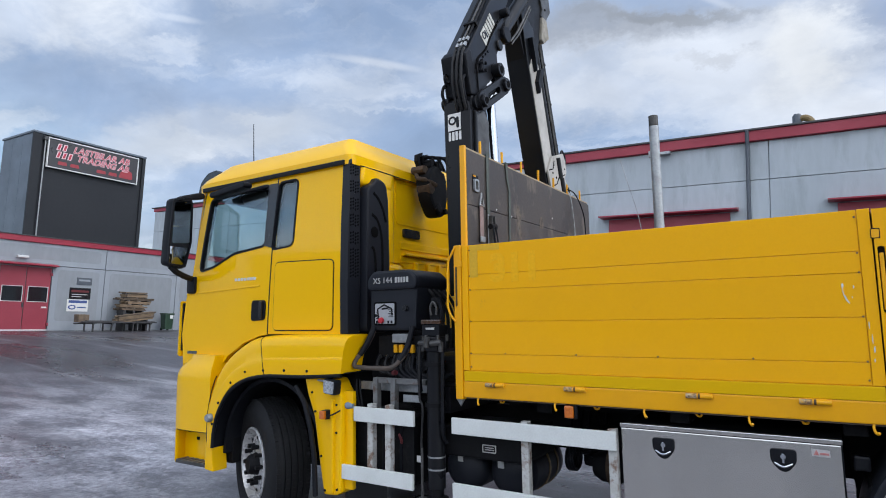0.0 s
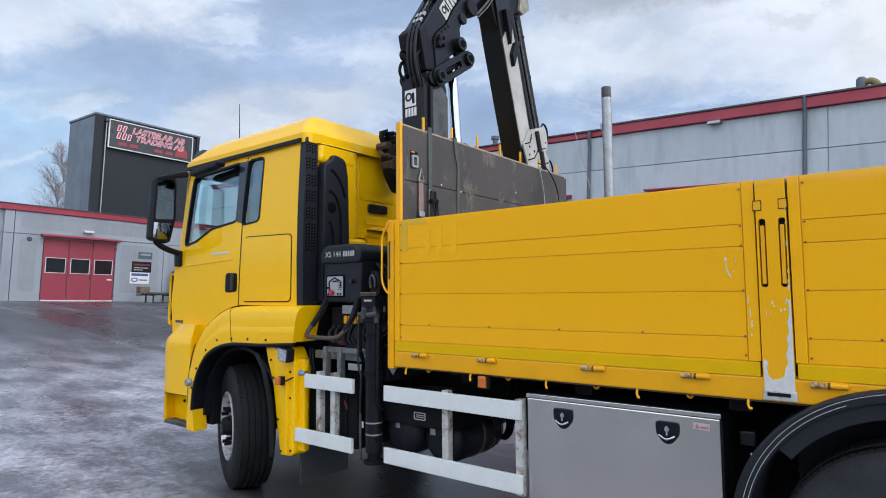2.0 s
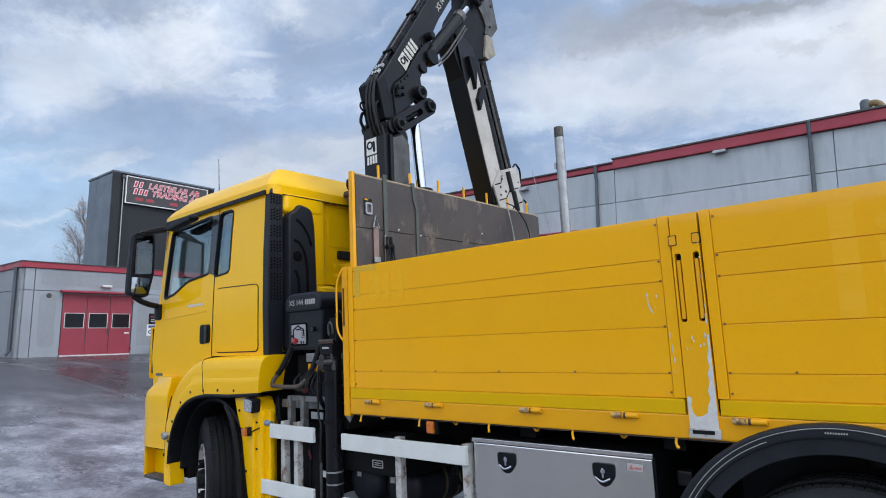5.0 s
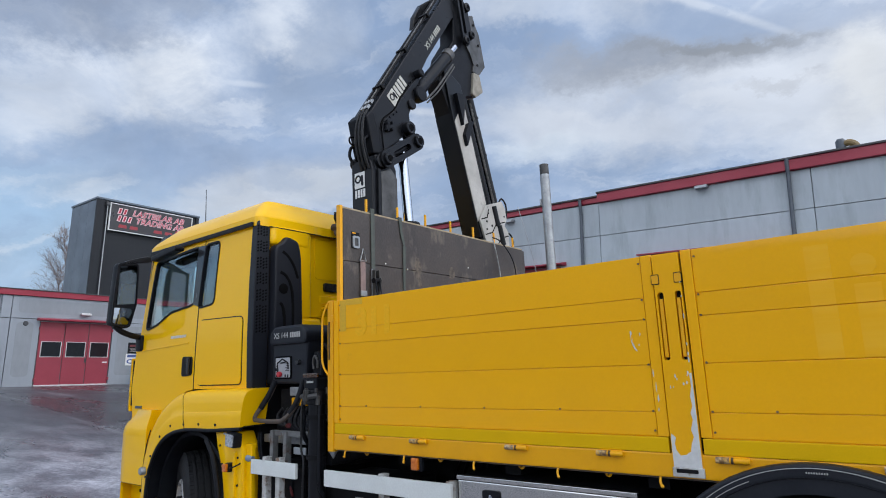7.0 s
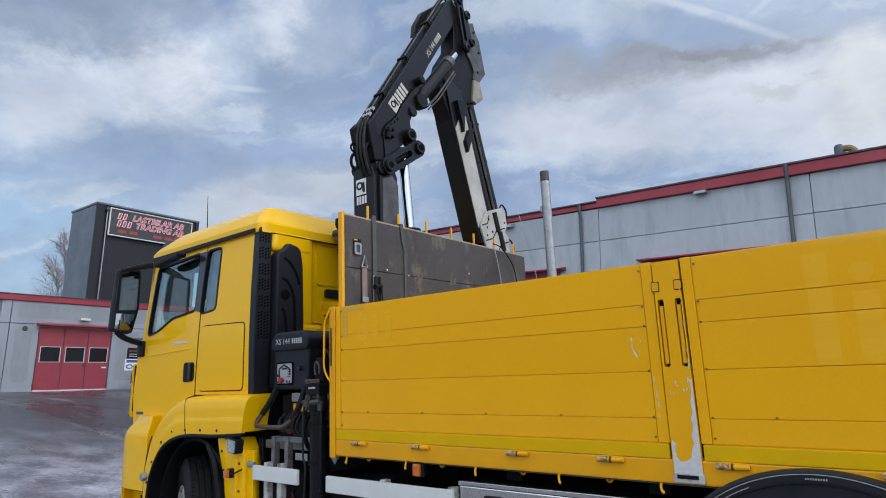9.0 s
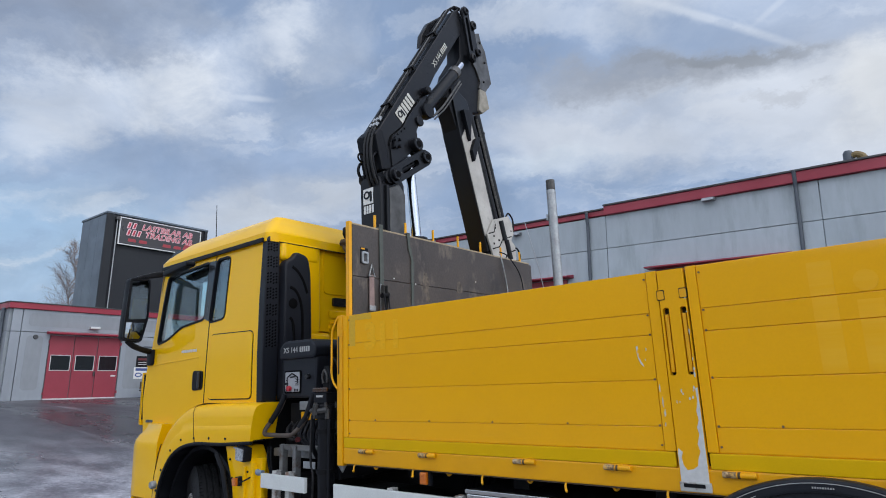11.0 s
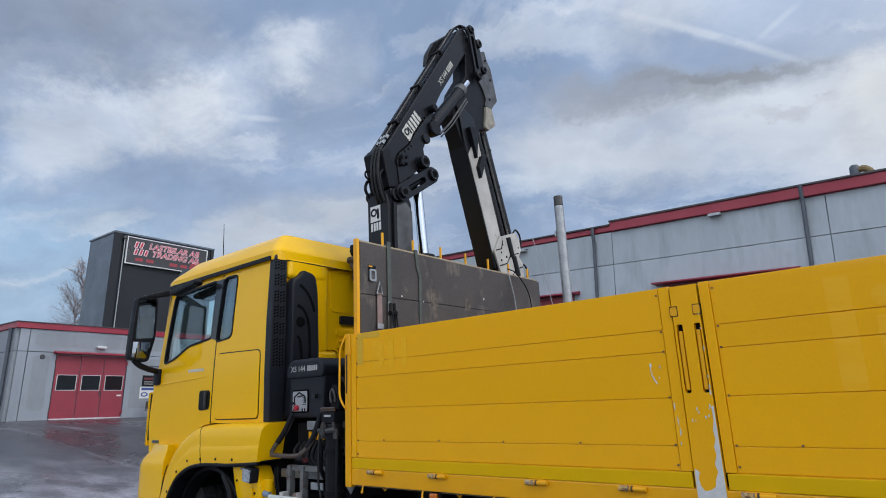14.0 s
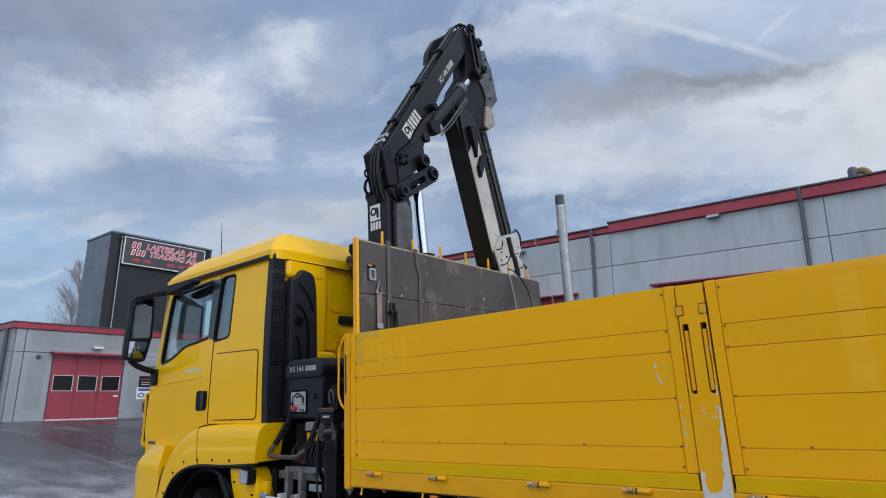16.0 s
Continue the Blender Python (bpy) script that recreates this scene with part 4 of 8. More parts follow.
part("block", box(WX + 0.8, WX + 1.3, 12.95, 13.5, 0.58, 1.0, 0.02), WOOD, bench)
bin_ = empty("wheelie_bin", "dark green wheeled refuse bin with pale label", "bin")
bb = box(-0.27, 0.27, -0.28, 0.28, 0.08, 0.98, 0.03)
for v in bb.verts:
    if v.co.z < 0.5:
        v.co.x *= 0.82
        v.co.y *= 0.82
part("body", bb, BIN, bin_)
part("lid", box(-0.31, 0.31, -0.31, 0.31, 0.97, 1.06, 0.03), BIN, bin_)
part("label", box(0.272, 0.278, 0.02, 0.22, 0.74, 0.94), WHITE, bin_)
for s in (-0.2, 0.2):
    part("wheel", rod((-0.2, s - 0.03, 0.09), (-0.2, s + 0.03, 0.09), 0.09, 14), RUBBER, bin_)
bin_.location = (WX + 0.75, 18.4, 0.30)

# ---- long warehouse ----
hall = empty("warehouse_building", "long pale blue-grey panel warehouse with red roof band", "building", Matrix.Translation((0, 0, 0.56)))
HY, HX0, HX1, STEP = 27.0, -48.9, 34.0, -9.95
h_core = part("wall", box(HX0 + 0.1, HX1, HY + 0.13, HY + 26, -1.0, 9.4), JOINT_PALE, hall, "warehouse wall core behind the panels")
cuts = [HX0, -38.4, -28.8, -19.2, STEP, 0.0, 9.6, 19.2, 28.8, HX1]
wall_panels(h_core, "panel", None, cuts, [-0.4, 2.4, 5.1, 7.84, 9.66], HY, 0.16, CONCRETE_LIGHT, "x")
wall_panels(h_core, "panel", None, [HY + 0.2, HY + 9, HY + 18, HY + 26], [-0.4, 2.4, 5.1, 7.84, 9.66], HX0 - 0.02, 0.14, CONCRETE_LIGHT, "y")
part("roof_band", box(STEP, HX1, HY - 0.22, HY + 0.3, 9.66, 10.14, 0.015), RED_CLAD, hall, "red roof band")
part("roof_band", box(HX0 - 0.1, STEP - 0.003, HY - 0.08, HY + 0.3, 9.7, 9.98, 0.015), RED_CLAD, hall)
part("roof_band", box(HX0 - 0.2, HX0 + 0.2, HY + 0.3, HY + 26, 9.7, 9.98, 0.015), RED_CLAD, hall)
part("gutter", box(STEP - 0.02, HX1, HY - 0.30, HY + 0.3, 10.143, 10.235, 0.02), GUTTER, hall)
part("gutter", box(HX0 - 0.3, STEP - 0.025, HY - 0.20, HY + 0.3, 9.983, 10.07, 0.02), GUTTER, hall)
part("roof", box(HX0, HX1, HY + 0.3, HY + 26, 9.75, 10.05), GUTTER, hall)
for x, zt in ((-10.95, 9.95), (-0.85, 10.2), (-33.0, 9.95), (-22.0, 9.95)):
    part("downpipe", tube([(x, HY - 0.26, zt), (x, HY - 0.2, zt - 0.5), (x, HY - 0.13, zt - 0.75), (x, HY - 0.13, 0.1)], 0.088, 12), PIPE, hall, "slate grey downpipe")
for x, zz in ((-4.55, 9.45), (-15.6, 9.3)):
    part("wall_lamp", slab([(HY - 0.42, zz + 0.02), (HY - 0.36, zz + 0.16), (HY, zz + 0.22), (HY, zz + 0.06)], x - 0.28, x + 0.28, "x"), GALV, hall, "grey wedge-shaped wall lamp")
for x0, x1, zc in ((-18.6, -12.0, 6.45), (-7.75, -1.3, 6.46), (2.2, 9.0, 6.6)):
    part("door_canopy", slab([(HY - 0.75, zc - 0.04), (HY - 0.75, zc + 0.02), (HY, zc + 0.16), (HY, zc - 0.04)], x0, x1, "x"), RED_CLAD, hall, "red door canopy")
    gd = part("loading_door", box(x0 + 0.35, x1 - 0.35, HY - 0.05, HY - 0.005, 0.1, zc - 0.08), JOINT, hall, "red sectional loading door")
    n = 9
    for i in range(n):
        za, zb = 0.12 + i * (zc - 0.2) / n, 0.12 + (i + 1) * (zc - 0.2) / n - 0.02
        part("section", box(x0 + 0.36, x1 - 0.36, HY - 0.09, HY - 0.05, za, zb, 0.01), RED_DOOR, gd)
vent = empty("roof_vent", "galvanised extractor with yellow elbow on the roof", "vent", Matrix.Translation((0.15, 0, 0.35)) @ pose(0, 0, 0))
part("base", box(0.78, 1.22, HY + 0.7, HY + 1.2, 10.0, 10.75, 0.03), PIPE, vent)
part("cowl", lathe([(0.0, 0), (0.2, 0), (0.2, 0.35), (0.14, 0.45), (0.0, 0.47)], (1.0, HY + 0.95, 10.75), "z", 18), PIPE, vent)
part("elbow", tube(bend([(1.1, HY + 0.95, 10.95), (1.35, HY + 0.9, 10.97), (1.58, HY + 0.9, 10.72), (1.6, HY + 0.9, 10.05)]), 0.15), mat("yellow_duct", (0.20, 0.14, 0.055), 0.6), vent)
for x, s in ((-18.2, 1.0),):
    chim = empty("roof_vent", "small dark roof vent pipe", "vent", Matrix.Translation((0, 0, 0.5)))
    part("pipe", rod((x, HY + 1.5, 9.9), (x, HY + 1.5, 10.05 + s * 0.95), 0.16, 14), PIPE, chim)
    part("cap", rod((x, HY + 1.5, 10.1 + s * 0.8), (x, HY + 1.5, 10.15 + s * 0.95), 0.26, 14), PIPE, chim)
unit = empty("roof_unit", "low galvanised ventilation unit with ducts on the roof", "vent", Matrix.Translation((0.9, 0, 0.5)))
part("case", box(-22.3, -20.8, HY + 1.2, HY + 2.2, 10.0, 10.55, 0.05), GALV, unit)
part("duct", tube(bend([(-20.8, HY + 1.6, 10.3), (-19.9, HY + 1.5, 10.4), (-19.0, HY + 1.5, 10.05)]), 0.18), GALV, unit)

# ---- unseen plain building added behind the camera, to darken reflections ----
back = empty("yard_building", "unseen low grey panel building added to darken reflections", "building")
b_core = part("wall", box(-52, 36, -46, -40.16, -0.5, 7.3), JOINT, back, "wall core behind the panels")
wall_panels(b_core, "panel", None, [-52 + 8 * i for i in range(12)], [-0.4, 2.6, 5.2, 7.4], -40.16, 0.16, CONCRETE, "x")
part("roof_band", box(-52.1, 36.1, -46.1, -39.9, 7.4, 7.75, 0.02), GUTTER, back)

# ---- bare birch behind the tower ----


def birch(base, height, seed):
    r = random.Random(seed)
    t = empty("birch_tree", "bare winter birch with fine drooping twigs", "tree")
    verts, faces = [], []

    def stick(p, q, r0, r1, seg=4):
        d = (q - p).normalized()
        a = d.cross(Vector((0.3, 0.9, 0.2))).normalized()
        b = d.cross(a)
        n0 = len(verts)
        for c, rad in ((p, r0), (q, r1)):
            verts.extend(tuple(c + (a * math.cos(k * math.tau / seg) + b * math.sin(k * math.tau / seg)) * rad) for k in range(seg))
        faces.extend((n0 + k, n0 + (k + 1) % seg, n0 + seg + (k + 1) % seg, n0 + seg + k) for k in range(seg))

    def made(name, label=""):
        me = bpy.data.meshes.new(name)
        me.from_pydata(verts[:], [], faces[:])
        verts.clear()
        faces.clear()
        part(name, me, BARK, t, label)

    pts = [Vector((r.uniform(-0.1, 0.1) * k ** 0.7, r.uniform(-0.1, 0.1) * k ** 0.7, height * k / 10)) for k in range(11)]
    for a, b, k in zip(pts, pts[1:], range(10)):
        stick(a, b, 0.10 * (1.02 - k / 10), 0.10 * (1.02 - (k + 1) / 10), 8)
    made("trunk")

    def limb(p, d, length, rad, depth):
        n = 5
        for k in range(n):
            q = p + d * (length / n)
            stick(p, q, rad * (1 - 0.8 * k / n), rad * (1 - 0.8 * (k + 1) / n), 3 if depth < 2 else 5)
            p = q
            d = (d + Vector((r.uniform(-0.16, 0.16), r.uniform(-0.16, 0.16), r.uniform(-0.14, 0.16) - (0.30 if depth == 0 else 0.04)))).normalized()
            if depth:
                for _ in range(3):
                    s = (d * 1.2 + Vector((r.uniform(-1, 1), r.uniform(-1, 1), r.uniform(-0.2, 0.5)))).normalized()
                    limb(p, s, length * r.uniform(0.36, 0.58), rad * 0.36, depth - 1)

    for k in range(52):
        f = 0.24 + 0.74 * k / 52
        i = min(9, int(f * 10))
        p = pts[i].lerp(pts[i + 1], f * 10 - i)
        a = r.uniform(0, math.tau)
        limb(p, Vector((0.55 * math.cos(a), 0.55 * math.sin(a), 0.85)).normalized(), height * 0.22 * (1.1 - f * 0.65), 0.026, 2)
    made("crown")
    t.location = base


birch((-54.0, 15.9, 0.2), 11.9, 3)

# ---- lorry ----
truck = empty("truck", "yellow three-axle crane lorry with dropside body parked on asphalt", "truck", TILT)
WIDE = 2.55


# cab
CY0, CY1 = 0.09, 2.46
door_edge = [(-2.80, 2.945), (-1.825, 2.95), (-1.905, 1.61), (-2.0, 1.60), (-2.2, 1.54), (-2.42, 1.42), (-2.56, 1.28), (-3.06, 1.33), (-3.085, 1.62), (-3.03, 1.95), (-2.95, 2.14)]
door_window = rounded([(-2.715, 2.865), (-1.925, 2.90), (-1.95, 2.375), (-2.36, 2.335), (-2.62, 2.235), (-2.83, 2.195)], 0.05)
side_edge = [(-1.815, 2.95), (-1.045, 2.95), (-1.045, 1.615), (-1.895, 1.615)]
quarter_window = rounded([(-1.80, 2.905), (-1.575, 2.905), (-1.61, 2.35), (-1.865, 2.33)], 0.05)


def grow(points, d):
    c = Vector((sum(p[0] for p in points) / len(points), sum(p[1] for p in points) / len(points)))
    out = []
    n = len(points)
    for i in range(n):
        a, b = Vector(points[i - 1]), Vector(points[(i + 1) % n])
        t = (b - a).normalized()
        k = Vector((t.y, -t.x))
        p = Vector(points[i])
        if k.dot(p - c) < 0:
            k = -k
        out.append(tuple(p + k * d))
    return out


def bow_side(me, way):
    """Gives a flat side panel the gentle barrel curve of the pressed cab side."""
    bm = bmesh.new()
    bm.from_mesh(me)
    for k in range(21):
        z = 1.25 + 0.085 * k
        bmesh.ops.bisect_plane(bm, geom=bm.verts[:] + bm.edges[:] + bm.faces[:], dist=1e-5, plane_co=(0, 0, z), plane_no=(0, 0, 1))
    for v in bm.verts:
        v.co.y += way * (0.032 * (v.co.z - 1.98) ** 2 - 0.016)
    bm.to_mesh(me)
    bm.free()


for y0, y1, near in ((CY0, CY0 + 0.035, True), (CY1 - 0.035, CY1, False)):
    d = part("cab_door", slab(door_edge, y0, y1, "y", [door_window]), YELLOW, truck, "yellow cab door" if near else "")
    s = part("cab_side", slab(side_edge, y0, y1, "y", [quarter_window]), YELLOW, truck)
    ya = y0 - 0.006 if near else y1 - 0.01
    yb = y0 + 0.0355 if near else ya + 0.014
    part("window_rubber", slab(grow(door_window, 0.016), ya, yb, "y", [grow(door_window, -0.004)]), BLACK, d, "black rubber window surround")
    part("window_rubber", slab(grow(quarter_window, 0.012), ya, yb, "y", [grow(quarter_window, -0.004)]), BLACK, s)
    for host, hole in ((d, door_window), (s, quarter_window)):
        part("window_liner", slab(grow(hole, 0.01), y0 + 0.036 if near else y0 - 0.018, y0 + 0.052 if near else y0 - 0.002, "y", [grow(hole, -0.014)]), BLACK, host, "black inner window trim")
        part("window_reveal", slab(grow(hole, 0.002), y0 + 0.019, y0 + 0.034, "y", [grow(hole, -0.006)]), BLACK, host)
    g = part("window_pane", slab(door_window, y0 + 0.012, y0 + 0.017), GLASS, d, "tinted side window")
    g.visible_shadow = False
    g = part("window_pane", slab(quarter_window, y0 + 0.012, y0 + 0.017), GLASS, s)
    g.visible_shadow = False
    # panel added behind the pane; its slate blue helps imitate reflected sky
    part("window_curtain", slab(grow(quarter_window, 0.03), y0 + (0.06 if near else -0.04), y0 + (0.07 if near else -0.03)), PANE_BACKING, s, "slate grey panel added to darken the quarter window")
    if near:
        part("pillar_cover", slab([(-1.925, 2.905), (-1.808, 2.905), (-1.862, 2.345), (-1.955, 2.37)], ya - 0.002, ya + 0.012), BLACK_GLOSS, d)
        hd = part("door_handle", slab(rounded([(-2.10, 1.725), (-1.925, 1.735), (-1.918, 1.90), (-2.09, 1.905)], 0.035), y0 - 0.012, y0 + 0.01, "y", bevel=0.006), BLACK, d, "black door handle recess")
        part("grip", slab(rounded([(-1.985, 1.745), (-1.945, 1.745), (-1.94, 1.89), (-1.98, 1.895)], 0.014), y0 - 0.03, y0 - 0.012, "y", bevel=0.005), BLACK_GLOSS, d)
        for k in range(7):
            part("badge_bar", box(-2.33 + 0.041 * k, -2.300 + 0.041 * k, y0 - 0.004, y0, 2.080, 2.104), PRIMER, d)
        # hatch line, a narrow raised frame and a flush panel inside
        hatch = rounded([(-1.81, 2.215), (-1.145, 2.20), (-1.155, 1.645), (-1.83, 1.645)], 0.05)
        part("locker_gap", slab(grow(hatch, 0.005), y0 - 0.002, y0 + 0.002), BLACK, s)
        part("locker_hatch", slab(grow(hatch, -0.004), y0 - 0.009, y0 - 0.001, "y", bevel=0.003), YELLOW, s)
        part("door_gap", slab([(-1.826, 2.945), (-1.814, 2.945), (-1.894, 1.612), (-1.906, 1.612)], y0 - 0.002, y0 + 0.03), BLACK, d)
        # pressed crease lines along the door
        part("crease", slab([(-3.02, 1.995), (-2.0, 2.035), (-2.0, 2.020), (-3.02, 1.978)], y0 - 0.006, y0 + 0.004, "y", bevel=0.004), YELLOW, d)

    for ob in (d, s, *d.children_recursive, *s.children_recursive):
        bow_side(ob.data, 1 if near else -1)

# cab front: lower shell, screen pillars and windscreen


def section(xf, xr, inset, rf, rr, n=8):
    """A plan outline of the cab, rounded at its corners."""
    y0, y1 = CY0 + inset, CY1 - inset
    out = []
    for cx, cy, a0, r in ((xf + rf, y0 + rf * 0.9, math.pi, rf), (xr - rr, y0 + rr, 1.5 * math.pi, rr), (xr - rr, y1 - rr, 0.0, rr), (xf + rf, y1 - rf * 0.9, 0.5 * math.pi, rf)):
        for k in range(n + 1):
            a = a0 + 0.5 * math.pi * k / n
            out.append((cx + r * math.cos(a), cy + r * (0.9 if r == rf else 1) * math.sin(a)))
    return out


def loft(rows, bm=None, close=(True, True)):
    bm = bm or bmesh.new()
    rings = [[bm.verts.new((p[0], p[1], z)) for p in pts] for z, pts in rows]
    for a, b in zip(rings, rings[1:]):
        for k in range(len(a)):
            bm.faces.new((a[k], a[(k + 1) % len(a)], b[(k + 1) % len(a)], b[k]))
    for ring, c in zip((rings[0], rings[-1]), close):
        if c:
            bm.faces.new(ring)
    return bm


def front_strip(rows, thick=0.03):
    """The rounded front skin of the cab between two heights: rows of (z, front x, corner x)."""
    bm = bmesh.new()
    rings = []
    for z, xf, xc, yc in rows:
        pts = []
        for k in range(9):
            a = 0.5 * math.pi * k / 8
            pts.append((xc + (xf - xc) * math.sin(a), CY0 + (yc - CY0) * (1 - math.cos(a))))
        pts += [(xf - 0.03, (CY0 + CY1) / 2)]
        pts += [(p[0], CY0 + CY1 - p[1]) for p in reversed(pts[:-1])]
        rings.append([[bm.verts.new((p[0] + o, p[1], z)) for p in pts] for o in (0, thick)])
    for a, b in zip(rings, rings[1:]):
        for s in (0, 1):
            for k in range(len(a[s]) - 1):
                bm.faces.new((a[s][k], a[s][k + 1], b[s][k + 1], b[s][k]))
    for r in (rings[0], rings[-1]):
        for k in range(len(r[0]) - 1):
            bm.faces.new((r[0][k], r[0][k + 1], r[1][k + 1], r[1][k]))
    return bm


part("front_panel", front_strip([(1.32, -3.15, -3.065, 0.30), (1.62, -3.165, -3.085, 0.30), (1.95, -3.115, -3.03, 0.30), (2.14, -3.05, -2.95, 0.30)]), YELLOW, truck, "yellow cab front")
wsn = part("windscreen", front_strip([(2.14, -3.05, -2.945, 0.30), (2.945, -2.93, -2.80, 0.30)], 0.012), GLASS, truck, "laminated windscreen")
wsn.visible_shadow = False
for y in (CY0, CY1):
    s = 1 if y == CY0 else -1
    bm = bmesh.new()
    lo, hi = [], []
    for k in range(6):
        a = 0.5 * math.pi * k / 8
        for lst, z, xf, xc in ((lo, 2.13, -3.055, -2.945), (hi, 2.95, -2.935, -2.795)):
            lst.append(bm.verts.new((xc + (xf - xc) * math.sin(a) - 0.006, y + s * 0.21 * (1 - math.cos(a)), z)))
    for k in range(5):
        bm.faces.new((lo[k], lo[k + 1], hi[k + 1], hi[k]))
    bmesh.ops.solidify(bm, geom=bm.faces[:], thickness=0.02)
    part("screen_pillar", bm, YELLOW, truck)

# roof
part("roof", loft([
    (2.95, section(-3.10, -0.985, 0.0, 0.34, 0.06)), (3.03, section(-3.10, -0.985, -0.004, 0.34, 0.06)), (3.075, section(-3.085, -1.01, 0.03, 0.34, 0.07)),
    (3.16, section(-3.02, -1.11, 0.125, 0.34, 0.08)), (3.235, section(-2.98, -1.165, 0.21, 0.34, 0.05)), (3.258, section(-2.90, -1.22, 0.27, 0.34, 0.06)),
    (3.285, section(-2.7, -1.5, 0.6, 0.3, 0.12))]), YELLOW, truck, "yellow cab roof with faceted sides", sharp=22)
part("roof_trim", box(-2.83, -1.05, 0.072, 0.092, 2.948, 2.985, 0.004), BLACK, truck, "black gutter strip")
part("roof_antenna", rod((-2.81, 0.65, 3.22), (-2.83, 0.65, 3.78), 0.006, 8, r2=0.003), BLACK, truck)
visor = part("sun_visor", slab(rounded([(-3.27, 3.03), (-3.20, 3.02), (-3.05, 3.12), (-2.93, 3.14), (-2.96, 3.245), (-3.12, 3.23), (-3.23, 3.15)], 0.04), 0.33, 2.22, "y"), BLACK_GLOSS, truck, "dark smoked sun visor")
part("cab_floor", box(-3.1, -1.05, 0.13, 2.42, 1.50, 1.60), BLACK, truck)
part("headliner", box(-2.9, -1.06, 0.14, 2.41, 2.90, 2.945), SEATCLOTH, truck)

# rear wall with its pressed panels
part("rear_bulkhead", box(-1.085, -1.01, 0.165, 2.40, 1.0, 1.63), CHASSIS, truck)
bm = box(-1.09, -1.03, 0.10, 2.45, 1.60, 3.04, 0.03)
rear = part("rear_wall", bm, YELLOW, truck, "pressed yellow cab rear wall")
part("rear_column", box(-1.06, -0.985, 0.49, 0.665, 2.05, 2.99, 0.05, seg=5), YELLOW, rear)
part("rear_column", box(-1.06, -0.978, 0.215, 0.64, 2.80, 2.985, 0.05, seg=5), YELLOW, rear)
part("roof_seam", tube(bend([(-0.984, 0.20, 2.952), (-0.977, 0.45, 2.952), (-0.980, 0.70, 2.950), (-0.984, 1.4, 2.950), (-0.984, 2.35, 2.950)]), 0.005, 6), BLACK, rear)
part("rear_column", box(-1.05, -0.97, 0.52, 0.78, 1.98, 2.2, 0.07, seg=4), YELLOW, rear)
frame_o = rounded([(0.72, 2.55), (1.62, 2.55), (1.62, 2.955), (0.72, 2.945)], 0.05)
part("pressed_frame", slab(frame_o, -1.035, -1.022, "x", [grow(frame_o, -0.022)]), YELLOW, rear)
for z0, z1 in ((2.33, 2.40), (2.22, 2.27)):
    part("swage", slab(rounded([(0.78, z0), (2.1, z0), (2.1, z1), (0.78, z1)], 0.02), -1.035, -1.018, "x", bevel=0.006), YELLOW, rear)
part("vent_slot", slab(rounded([(1.70, 2.40), (1.92, 2.40), (1.92, 2.48), (1.70, 2.48)], 0.02), -1.035, -1.005, "x", bevel=0.005), BLACK_GLOSS, rear)
part("step_edge", box(-1.05, -0.98, 0.80, 2.35, 2.275, 2.30, 0.012), YELLOW, rear)
part("step_edge", box(-1.05, -0.99, 0.80, 2.35, 2.10, 2.135, 0.012), YELLOW, rear)
for q in range(7):
    part("pressed_rib", box(-1.035, -1.0, 0.98 + 0.19 * q, 1.03 + 0.19 * q, 2.13, 2.225, 0.012), YELLOW, rear)
part("vent_slot", slab(rounded([(0.82, 2.44), (1.06, 2.44), (1.06, 2.52), (0.82, 2.52)], 0.02), -1.035, -1.005, "x", bevel=0.005), BLACK_GLOSS, rear, "black air vent")

# black air intake behind the cab corner
intake = part("air_intake", slab(rounded([(0.070, 1.61), (0.205, 1.61), (0.215, 2.2), (0.215, 3.03), (0.098, 2.99), (0.072, 2.45), (0.064, 2.0)], 0.015), -1.075, -0.995, "x", bevel=0.008), STRIP, truck, "black plastic air intake strip with punched holes")
for z0, z1 in ((2.86, 2.96), (2.72, 2.82), (2.58, 2.68), (2.45, 2.55), (2.31, 2.41), (2.05, 2.27)):
    zz = z0
    while zz < z1:
        for k in range(4):
            yc, zc = 0.100 + 0.028 * k, zz + 0.010 + (0.008 if k % 2 else 0)
            part("grille_hole", slab([(yc - 0.011, zc - 0.003), (yc, zc - 0.010), (yc + 0.011, zc + 0.003), (yc, zc + 0.010)], -0.996, -0.9925, "x"), HOLE, intake)
        zz += 0.0255
snork = part("intake_duct", slab(rounded([(0.22, 1.62), (0.50, 1.62), (0.515, 2.2), (0.50, 2.70), (0.47, 2.85), (0.34, 2.88), (0.30, 2.82), (0.225, 2.78)], 0.05), -1.03, -0.93, "x", bevel=0.02), STRIP, truck, "ribbed black air intake duct")
for pts in (((0.30, 2.74), (0.36, 2.70), (0.42, 2.62), (0.46, 2.52)), ((0.28, 2.56), (0.34, 2.53), (0.39, 2.44), (0.41, 2.28), (0.41, 1.9)), ((0.28, 2.30), (0.31, 2.26), (0.325, 2.12), (0.325, 1.8))):
    part("groove", tube(bend([(-0.944, p[0], p[1]) for p in pts]), 0.021, 8), HOLE, snork)
part("port", lathe([(0.0, 0.0), (0.040, 0.0), (0.045, 0.02), (0.03, 0.025), (0.0, 0.025)], (-0.945, 0.31, 2.42), "x", 16), HOLE, snork)

# wing, bumper and steps
FY = -0.06
